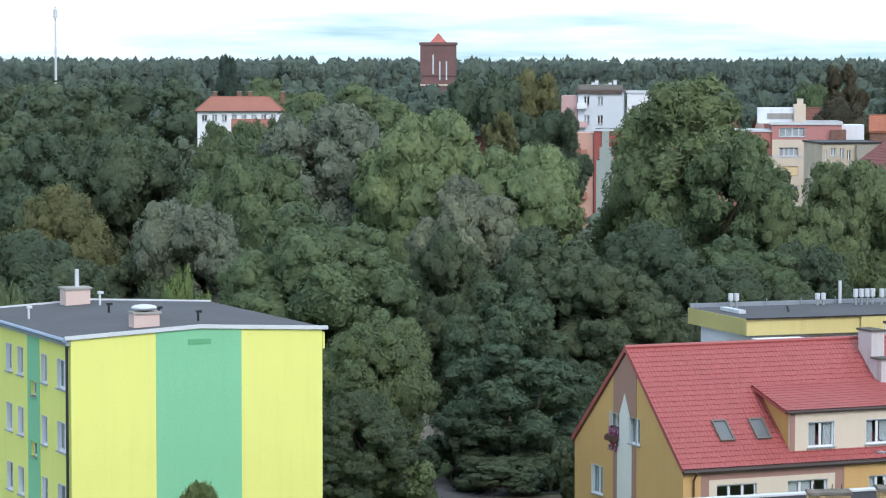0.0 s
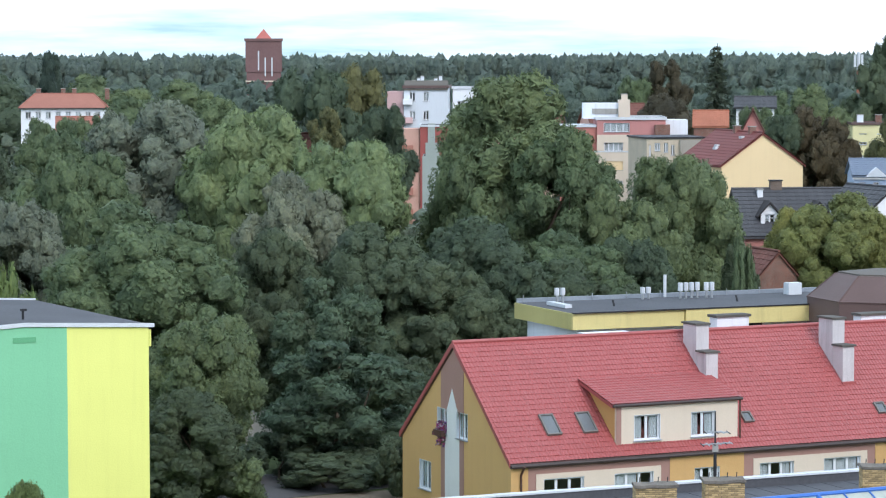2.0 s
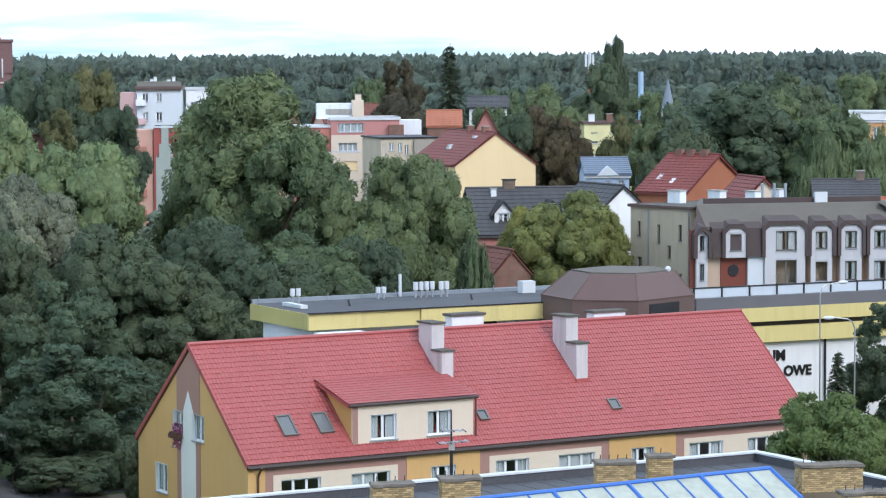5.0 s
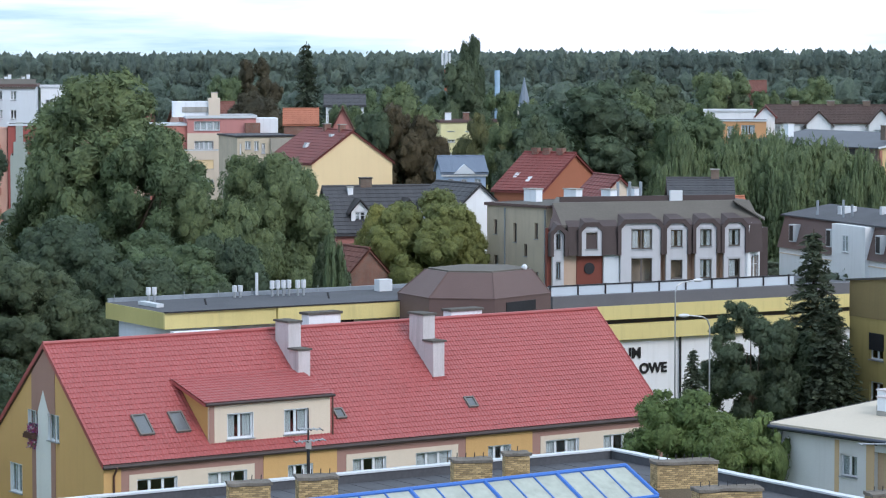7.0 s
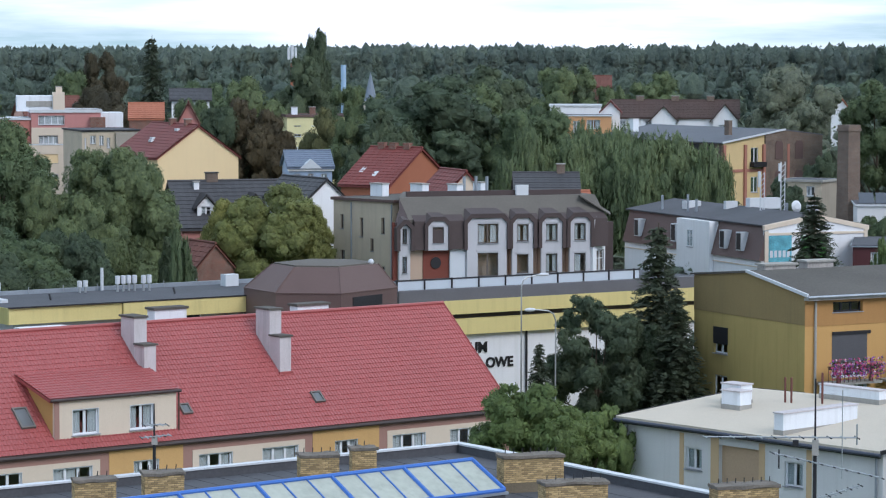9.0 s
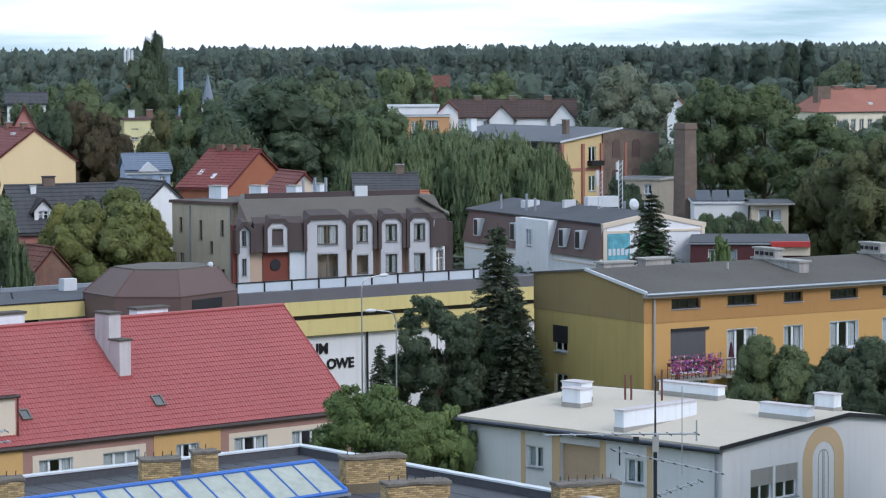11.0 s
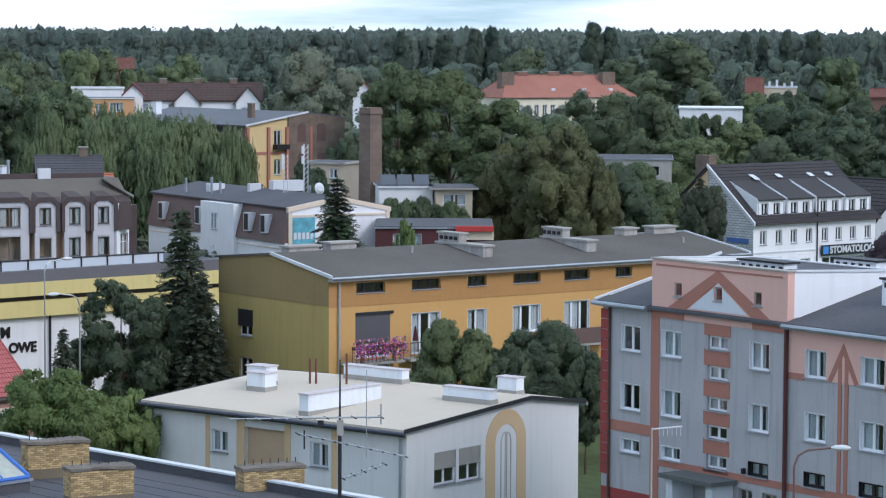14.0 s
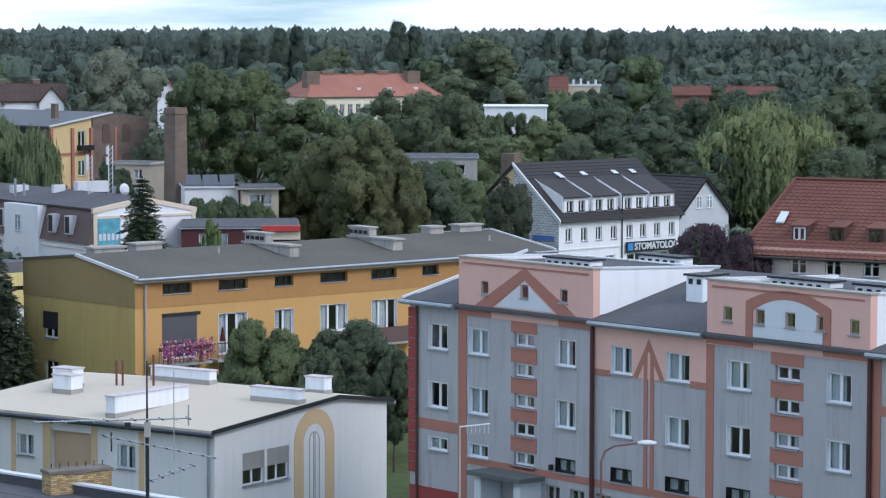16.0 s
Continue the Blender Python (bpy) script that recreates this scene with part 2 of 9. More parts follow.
BRICK_BROWN = brick_mat("brown_brick", (0.2, 0.132, 0.1), (0.15, 0.1, 0.078), (0.2, 0.18, 0.16))
BLOCK_WHITE = brick_mat("aerated_block", (0.66, 0.68, 0.72), (0.56, 0.58, 0.62), (0.3, 0.3, 0.3), 0.62, 0.26, 0.03, 0.15)
ASPHALT = mat("asphalt", (0.09, 0.09, 0.095), 0.9, 0.15, 0.3, 6, 0.3)
BARK = mat("bark", (0.09, 0.07, 0.05), 0.95, 0.25, 1.5, 8, 0.6)
GRASS = mat("rough_grass", (0.06, 0.085, 0.03), 0.95, 0.35, 0.05, 1.5, 0.5)


# ---- building helpers ----
def part(name, bm, material, parent, label="", fix=True):
    if fix:
        bmesh.ops.recalc_face_normals(bm, faces=bm.faces)
    me = bpy.data.meshes.new(name)
    bm.to_mesh(me)
    bm.free()
    me.materials.append(material)
    ob = new(name, me)
    ob.parent = parent
    if label:
        ob["label"] = label
    return ob


def site(name, x, y, deg, label, category, group="", kind="", z=0.0):
    ob = new(name)
    ob.matrix_basis = pose(x, y, z, 0, 0, deg)
    ob.empty_display_size = 0.5
    return tagged(ob, label, category, group, kind)


def poly(bm, pts):
    return bm.faces.new([bm.verts.new(p) for p in pts])


def box(bm, x0, y0, z0, x1, y1, z1, m=None):
    c = [Vector((x, y, z)) for z in (z0, z1) for x, y in ((x0, y0), (x1, y0), (x1, y1), (x0, y1))]
    v = [bm.verts.new(m @ p if m else p) for p in c]
    for f in ((3, 2, 1, 0), (4, 5, 6, 7), (0, 1, 5, 4), (1, 2, 6, 5), (2, 3, 7, 6), (3, 0, 4, 7)):
        bm.faces.new([v[i] for i in f])
    return bm


def boxed(*args, m=None):
    return box(bmesh.new(), *args, m=m)


def prism(bm, pts, way):
    a = [bm.verts.new(Vector(p)) for p in pts]
    b = [bm.verts.new(Vector(p) + Vector(way)) for p in pts]
    n = len(a)
    bm.faces.new(a[::-1])
    bm.faces.new(b)
    for i in range(n):
        bm.faces.new((a[i], a[(i + 1) % n], b[(i + 1) % n], b[i]))
    return bm


def tube(bm, p0, p1, r0, r1=None, seg=8):
    p0, p1 = Vector(p0), Vector(p1)
    r1 = r0 if r1 is None else r1
    q = (p1 - p0).to_track_quat("Z", "Y")
    rings = []
    for p, r in ((p0, r0), (p1, r1)):
        rings.append([bm.verts.new(p + q @ Vector((r * math.cos(2 * math.pi * i / seg), r * math.sin(2 * math.pi * i / seg), 0))) for i in range(seg)])
    for i in range(seg):
        bm.faces.new((rings[0][i], rings[0][(i + 1) % seg], rings[1][(i + 1) % seg], rings[1][i]))
    bm.faces.new(rings[0][::-1])
    bm.faces.new(rings[1])
    return bm


def facade(bm, m, length, z0, z1, holes, t=0.35, top=None):
    """A wall slab in the plane y=0 of m, seen from -y, with openings (u0, u1, z0, z1) cut through it. top: (u, z) of a sloping upper edge. Full walls stay open at their ends, where the next wall closes them."""
    top = top or [(0.0, z1), (length, z1)]
    us = sorted({0.0, length, *[h[0] for h in holes], *[h[1] for h in holes], *[p[0] for p in top]})
    tu, tz = [p[0] for p in top], [p[1] for p in top]

    def quad(*p):
        poly(bm, [m @ Vector(q) for q in p])

    for a, b in zip(us, us[1:]):
        u, low = (a + b) / 2, z0
        ha, hb = float(np.interp(a, tu, tz)), float(np.interp(b, tu, tz))
        spans = []
        for h in sorted((h for h in holes if h[0] < u < h[1]), key=lambda q: q[2]):
            spans.append((low, h[2], h[2]))
            low = h[3]
        spans.append((low, ha, hb))
        for c, da, db in spans:
            quad((a, 0, c), (b, 0, c), (b, 0, db), (a, 0, da))
            quad((a, t, da), (b, t, db), (b, t, c), (a, t, c))
        quad((a, 0, ha), (b, 0, hb), (b, t, hb), (a, t, ha))
    for a, b, c, d in holes:
        quad((a, 0, c), (a, 0, d), (a, t, d), (a, t, c))
        quad((b, 0, d), (b, 0, c), (b, t, c), (b, t, d))
        quad((a, 0, c), (a, t, c), (b, t, c), (b, 0, c))
        quad((a, 0, d), (b, 0, d), (b, t, d), (a, t, d))
    if t == 0.35:
        return bm
    quad((0, 0, z0), (0, 0, tz[0]), (0, t, tz[0]), (0, t, z0))
    quad((length, 0, tz[-1]), (length, 0, z0), (length, t, z0), (length, t, tz[-1]))
    return bm


WINDOW_MESH = {}


def window(parent, m, u, z, w, h, bars=1, cross=False, sill=True, curtain=None, frame_mat=None, deep=0.14, lining=False, name="window"):
    """A casement in the opening whose lower left corner is (u, z) on the wall m: frame, pane, sill, curtain."""
    fm = frame_mat or PVC
    key = (round(w, 2), round(h, 2), bars, cross, sill, fm.name, deep, lining)
    if key not in WINDOW_MESH:
        f = 0.1 if w > 0.7 else 0.06
        cuts, edges = [], [f] + [w * (i + 1) / (bars + 1) for i in range(bars)] + [w - f]
        for i in range(bars + 1):
            x0, x1 = edges[i] + (0.075 if i else 0), edges[i + 1] - (0.075 if i < bars else 0)
            cuts += [(x0, x1, f, h * 0.66 - 0.03), (x0, x1, h * 0.66 + 0.03, h - f)] if cross else [(x0, x1, f, h - f)]
        bm = facade(bmesh.new(), Matrix.Translation((0, deep, 0)), w, 0, h, cuts, 0.07)
        rv = bmesh.new()
        if lining:
            facade(rv, Matrix.Translation((0.003, -0.012, 0)), w - 0.006, 0.003, h - 0.004, [(0.022, w - 0.028, 0.01, h - 0.026)], deep + 0.01)
        p = bmesh.new()
        box(p, f, deep + 0.03, f, w - f, deep + 0.036, h - f)
        s = boxed(-0.06, -0.1, -0.05, w + 0.06, deep, 0.0)
        meshes = []
        for tag, bmm, mt in (("frame", bm, fm), ("pane", p, GLASS), ("sill", s, SILL), ("reveal", rv, fm)):
            bmesh.ops.recalc_face_normals(bmm, faces=bmm.faces)
            me = bpy.data.meshes.new(tag)
            bmm.to_mesh(me)
            bmm.free()
            me.materials.append(mt)
            meshes.append(me)
        drapes = []
        for spans in (((0.05, 0.36), (0.64, 0.95)), ((0.05, 0.95),), ((0.05, 0.62),)):
            d = bmesh.new()
            for a, b in spans:
                cols = []
                for i in range(13):
                    x = w * (a + (b - a) * i / 12)
                    y = deep + 0.12 + 0.025 * math.sin(i * 2.1)
                    cols.append((d.verts.new((x, y, 0.0)), d.verts.new((x, y, h))))
                for (a0, a1), (b0, b1) in zip(cols, cols[1:]):
                    d.faces.new((a0, b0, b1, a1))
            me = bpy.data.meshes.new("curtain")
            d.to_mesh(me)
            d.free()
            me.materials.append(CURTAIN)
            drapes.append(me)
        bl = bmesh.new()
        nsl = max(4, int(h / 0.11))
        for i in range(nsl):
            box(bl, 0.06, deep + 0.12, h * i / nsl, w - 0.06, deep + 0.14, h * (i + 0.62) / nsl)
        me = bpy.data.meshes.new("blind")
        bl.to_mesh(me)
        bl.free()
        me.materials.append(BLIND)
        WINDOW_MESH[key] = (meshes, drapes, me)
    meshes, drapes, blind = WINDOW_MESH[key]
    win = new(name, meshes[0])
    win.parent = parent
    win.matrix_basis = m @ Matrix.Translation((u, 0, z))
    kids = [("pane", meshes[1])]
    if sill:
        kids.append(("sill", meshes[2]))
    if lining:
        kids.append(("reveal", meshes[3]))
    k = curtain if curtain is not None else random.choice((0, 0, 2, 2, 1, 3, 3, 0))
    if k in (0, 1, 2):
        kids.append(("curtain", drapes[k]))
    elif k == 4:
        kids.append(("blind", blind))
    for nm, me in kids:
        o = new(nm, me)
        o.parent = win
        if nm == "pane":
            o.visible_shadow = False
    return win


def wall_frames(w, d):
    """The four walls of a w by d footprint, front, right, back, left, as (matrix, length)."""
    return (pose(0, 0, 0), w), (pose(w, 0, 0, 0, 0, 90), d), (pose(w, d, 0, 0, 0, 180), w), (pose(0, d, 0, 0, 0, 270), d)


def shell(parent, w, d, h, mats, holes=((), (), (), ()), z0=-0.5, name="wall"):
    for (m, length), mt, hs in zip(wall_frames(w, d), mats, holes):
        part(name, facade(bmesh.new(), m, length, z0, h, [tuple(q[:4]) for q in hs]), mt, parent, fix=False)


def glaze(parent, m, holes, **kw):
    for h in holes:
        opts = dict(kw)
        if len(h) > 4:
            opts.update(h[4])
        window(parent, m, h[0], h[2], h[1] - h[0], h[3] - h[2], **opts)


def tiled_slope(parent, o, along, down, material, course=0.38, wide=0.3, lift=0.035, name="roof_slope", label="", sub=4, cut=()):
    """A sheet of pressed roof tiles: courses that step and waves across, from corner o along the ridge and down the slope."""
    o, along, down = Vector(o), Vector(along), Vector(down)
    n = along.cross(down).normalized()
    if n.z < 0:
        n = -n
    L, S = along.length, down.length
    a, d = along / L, down / S
    rows = max(1, round(S / course))
    cols = max(1, round(L / wide)) * sub
    verts, faces = [], []
    for r in range(rows):
        for e, hgt in ((0, 0.0), (1, lift)):
            for c in range(cols + 1):
                wave = 0.5 + 0.5 * math.cos(2 * math.pi * c / sub)
                verts.append(o + a * (L * c / cols) + d * (S * (r + e) / rows) + n * (hgt + 0.034 * wave))
    w = cols + 1
    for r in range(rows):
        b = 2 * r * w
        for c in range(cols):
            faces.append((b + c, b + c + 1, b + w + c + 1, b + w + c))
            if r + 1 < rows:
                faces.append((b + w + c, b + w + c + 1, b + 2 * w + c + 1, b + 2 * w + c))
    me = bpy.data.meshes.new(name)
    me.from_pydata([tuple(v) for v in verts], [], faces)
    me.materials.append(material)
    ob = new(name, me)
    ob.parent = parent
    if label:
        ob["label"] = label
    return ob


def chimney(parent, x, y, z0, z1, sx, sy, material, cap=CONCRETE, name="chimney", over=0.08, deg=0):
    m = pose(x, y, 0, 0, 0, deg)
    c = part(name, boxed(-sx / 2, -sy / 2, z0, sx / 2, sy / 2, z1, m=m), material, parent)
    part("cap", boxed(-sx / 2 - over, -sy / 2 - over, z1, sx / 2 + over, sy / 2 + over, z1 + 0.1, m=m), cap, c)
    return c


def gutter_run(parent, p0, p1, material=None, r=0.09):
    return part("gutter", tube(bmesh.new(), p0, p1, r), material or ZINC, parent)


def gable_house(name, x, y, deg, w, d, eave, ridge, wall, roof, label, category="house", over=0.4, holes=((), (), (), ()), along="x", gable=None, tiles=(0.55, 0.9), win=None, group="", z0=-0.5, sub=2):
    """A house with a pitched roof; its ridge runs along x or along y."""
    h = site(name, x, y, deg, label, category, group)
    walls = wall if isinstance(wall, tuple) else (wall,) * 4
    shell(h, w, d, eave, walls, holes, z0)
    for (m, length), hs in zip(wall_frames(w, d), holes):
        glaze(h, m, hs, **(win or {}))
    g = gable or walls[1]
    rise = ridge - eave
    if along == "x":
        k = rise / (d / 2)
        for xx in (0, w - 0.35):
            part("gable", prism(bmesh.new(), [(xx, 0, eave), (xx, d, eave), (xx, d / 2, ridge)], (0.35, 0, 0)), g, h)
        slab = [(-over, -over, eave - k * over), (-over, d / 2, ridge)], [(-over, d + over, eave - k * over), (-over, d / 2, ridge)]
        for (e, t) in slab:
            e, t = Vector(e), Vector(t)
            tiled_slope(h, t + Vector((0, 0, 0.1)), (w + 2 * over, 0, 0), e - t, roof, *tiles, sub=sub)
            part("roof_deck", prism(bmesh.new(), [e, t, t - Vector((0, 0, 0.15)), e - Vector((0, 0, 0.15))], (w + 2 * over, 0, 0)), roof, h)
        part("ridge_cap", tube(bmesh.new(), (-over, d / 2, ridge + 0.13), (w + over, d / 2, ridge + 0.13), 0.12), roof, h)
    else:
        k = rise / (w / 2)
        for yy in (0, d - 0.35):
            part("gable", prism(bmesh.new(), [(0, yy, eave), (w, yy, eave), (w / 2, yy, ridge)], (0, 0.35, 0)), g, h)
        for e, t in (((-over, -over, eave - k * over), (w / 2, -over, ridge)), ((w + over, -over, eave - k * over), (w / 2, -over, ridge))):
            e, t = Vector(e), Vector(t)
            tiled_slope(h, t + Vector((0, 0, 0.1)), (0, d + 2 * over, 0), e - t, roof, *tiles, sub=sub)
            part("roof_deck", prism(bmesh.new(), [e, t, t - Vector((0, 0, 0.15)), e - Vector((0, 0, 0.15))], (0, d + 2 * over, 0)), roof, h)
        part("ridge_cap", tube(bmesh.new(), (w / 2, -over, ridge + 0.13), (w / 2, d + over, ridge + 0.13), 0.12), roof, h)
    return h


def hip_house(name, x, y, deg, w, d, eave, ridge, wall, roof, label, category="house", over=0.4, holes=((), (), (), ()), inset=4.0, win=None, group=""):
    """A house under a hipped roof with its ridge along x."""
    h = site(name, x, y, deg, label, category, group)
    shell(h, w, d, eave, (wall,) * 4, holes)
    for (m, length), hs in zip(wall_frames(w, d), holes):
        glaze(h, m, hs, **(win or {}))
    e = eave - (ridge - eave) / (d / 2) * over
    p = [(-over, -over, e), (w + over, -over, e), (w + over, d + over, e), (-over, d + over, e)]
    a, b = (inset, d / 2, ridge), (w - inset, d / 2, ridge)
    for nm, pts in (("front_slope", (p[0], p[1], b, a)), ("back_slope", (p[2], p[3], a, b)), ("hip_slope", (p[1], p[2], b)), ("hip_slope", (p[3], p[0], a))):
        part(nm, prism(bmesh.new(), pts, (0, 0, 0.14)), roof, h)
    for q, t in ((p[0], a), (p[1], b), (p[2], b), (p[3], a), (a, b)):
        part("ridge_tiles", tube(bmesh.new(), Vector(q) + Vector((0, 0, 0.14)), Vector(t) + Vector((0, 0, 0.14)), 0.13, seg=6), roof, h)
    gutter_run(h, p[0], p[1], GUTTER, 0.1)
    return h


def flat_block(name, x, y, deg, w, d, h, wall, label, category="building", holes=((), (), (), ()), roof=None, rim=0.25, over=0.15, rim_mat=None, win=None, group=""):
    b = site(name, x, y, deg, label, category, group)
    walls = wall if isinstance(wall, tuple) else (wall,) * 4
    shell(b, w, d, h, walls, holes)
    for (m, length), hs in zip(wall_frames(w, d), holes):
        glaze(b, m, hs, **(win or {}))
    part("roof", boxed(-over, -over, h, w + over, d + over, h + 0.12), roof or BITUMEN, b)
    bm = bmesh.new()
    for q in ((-over - 0.05, -over - 0.05, w + over + 0.05, -over + 0.1), (-over - 0.05, d + over - 0.1, w + over + 0.05, d + over + 0.05), (-over - 0.05, -over + 0.1, -over + 0.1, d + over - 0.1), (w + over - 0.1, -over + 0.1, w + over + 0.05, d + over - 0.1)):
        box(bm, q[0], q[1], h - 0.08, q[2], q[3], h + rim)
    part("roof_edge", bm, rim_mat or WHITE_CAP, b)
    return b


def grid_holes(u0, du, n, w, z0, dz, rows, h):
    return [(u0 + i * du, u0 + i * du + w, z0 + j * dz, z0 + j * dz + h) for j in range(rows) for i in range(n)]


# ---- ground ----
bm = bmesh.new()
poly(bm, [(-3500, -600, 0), (3500, -600, 0), (3500, 4500, 0), (-3500, 4500, 0)])
tagged(part("ground", bm, GRASS, None), "rough grass and earth under the trees", "ground", kind="structure")


def slab_road(name, x, y, deg, w, d, h, material, label, category):
    g = part(name, boxed(-w / 2, -d / 2, 0.0, w / 2, d / 2, h), material, None)
    g.matrix_basis = pose(x, y, 0.004, 0, 0, deg)
    return tagged(g, label, category, kind="structure")


# ---- lemon and mint apartment block ----
def yellow_block():
    W, D, H, P = 12.47, 15.75, 12.2, 12.51
    b = site("apartment_block", -17.03, 128.73, 25.2, "lemon yellow apartment block with mint green stripes and flat grey roof", "apartment block")
    left, lm = wall_frames(W, D)[3][0], []
    for z in (1.05, 3.97, 6.89, 9.81):
        for v0, v1 in ((0.62, 2.12), (3.65, 4.6), (7.5, 8.45), (9.35, 10.4), (12.9, 13.9)):
            lm.append((D - v1, D - v0, z, z + 1.4))
    stair = [(D - 6.28, D - 5.3, z, z + 0.72) for z in (0.3, 3.21, 6.12, 9.03)]
    fr = wall_frames(W, D)
    part("wall", facade(bmesh.new(), fr[0][0], W, -0.5, H, [], top=[(0, H), (W / 2, P), (W, H)]), YELLOW, b, fix=False)
    part("wall", facade(bmesh.new(), fr[1][0], D, -0.5, H, []), YELLOW, b, fix=False)
    part("wall", facade(bmesh.new(), fr[2][0], W, -0.5, H, [], top=[(0, H), (W / 2, P), (W, H)]), YELLOW, b, fix=False)
    part("wall", facade(bmesh.new(), fr[3][0], D, -0.5, H, lm + stair), YELLOW, b, fix=False)
    part("painted_band", facade(bmesh.new(), pose(4.11, -0.03, 0), 4.23, -0.5, H, [], 0.03, top=[(0, H + 0.2), (W / 2 - 4.11, P - 0.01), (4.23, H + 0.2)]), GREEN, b, "mint green band", fix=False)
    part("painted_band", facade(bmesh.new(), pose(-0.03, 6.75, 0, 0, 0, 270), 1.9, -0.5, H - 0.1, [(0.47, 1.45, s[2], s[3]) for s in stair], 0.03), GREEN, b, "mint green band", fix=False)
    glaze(b, left, lm, lining=True)
    glaze(b, left, stair, bars=0)
    g = boxed(5.68, -0.06, 11.78, 6.8, -0.03, 12.03)
    part("vent_grille", g, mat("grille_green", (0.12, 0.38, 0.2), 0.7), b)
    roof = bmesh.new()
    for x0, x1, z0, z1 in ((-0.25, W / 2, H, P), (W / 2, W + 0.2, P, H)):
        prism(roof, [(x0, -0.02, z0), (x1, -0.02, z1), (x1, -0.02, z1 + 0.12), (x0, -0.02, z0 + 0.12)], (0, D + 0.04, 0))
    part("roof", roof, BITUMEN, b, "grey bitumen roof")
    for y in (-0.12, D):
        cap = bmesh.new()
        for x0, x1, z0, z1 in ((-0.3, W / 2, H, P), (W / 2, W + 0.25, P, H)):
            prism(cap, [(x0, y, z0 + 0.02), (x1, y, z1 + 0.02), (x1, y, z1 + 0.2), (x0, y, z0 + 0.2)], (0, 0.12, 0))
        part("verge_cap", cap, WHITE_CAP, b)
    gutter_run(b, (-0.33, -0.1, H + 0.02), (-0.33, D + 0.1, H + 0.02), mat("blue_grey_gutter", (0.25, 0.32, 0.45), 0.4, metal=0.3), 0.11)
    part("eave_board", boxed(-0.24, 0, H - 0.25, -0.02, D, H - 0.01), ZINC, b)
    part("downpipe", tube(bmesh.new(), (-0.12, 0.25, -0.5), (-0.12, 0.25, H - 0.2), 0.07), DARK_METAL, b)
    part("downpipe", tube(bmesh.new(), (W + 0.1, 0.1, H - 0.9), (W + 0.1, 0.1, H - 0.1), 0.07), YELLOW, b)
    pinkish = mat("pale_pink_render", (0.66, 0.5, 0.46), 0.9, 0.06)
    c = chimney(b, 4.2, 1.9, 12.2, 13.15, 1.25, 0.8, pinkish, CONCRETE)
    dome = bmesh.new()
    bmesh.ops.create_uvsphere(dome, u_segments=16, v_segments=8, radius=0.62, matrix=pose(4.2, 1.9, 13.42) @ Matrix.Diagonal((1, 1, 0.25, 1)))
    part("ventilator_cap", dome, WHITE_CAP, b)
    part("ventilator_neck", tube(bmesh.new(), (4.2, 1.9, 13.2), (4.2, 1.9, 13.4), 0.2), DARK_METAL, b)
    chimney(b, 4.9, 14.6, 12.2, 13.35, 1.3, 1.0, pinkish, CONCRETE)
    part("flue_pipe", tube(bmesh.new(), (5.0, 14.6, 13.35), (5.0, 14.6, 14.35), 0.11), WHITE_CAP, b)
    for x, y, h in ((0.9, 9.5, 0.55), (6.2, 5.5, 0.4), (7.3, 3.0, 0.42), (4.9, 9.2, 0.4), (5.7, 13.0, 0.6)):
        z = H + (P - H) * (1 - abs(x - W / 2) / (W / 2)) + 0.1
        p = part("vent_pipe", tube(bmesh.new(), (x, y, z), (x, y, z + h), 0.06), WHITE_CAP if h > 0.5 else DARK_METAL, b)
        part("vent_hood", boxed(x - 0.1, y - 0.1, z + h, x + 0.16, y + 0.1, z + h + 0.12), WHITE_CAP if h > 0.5 else DARK_METAL, p)


yellow_block()


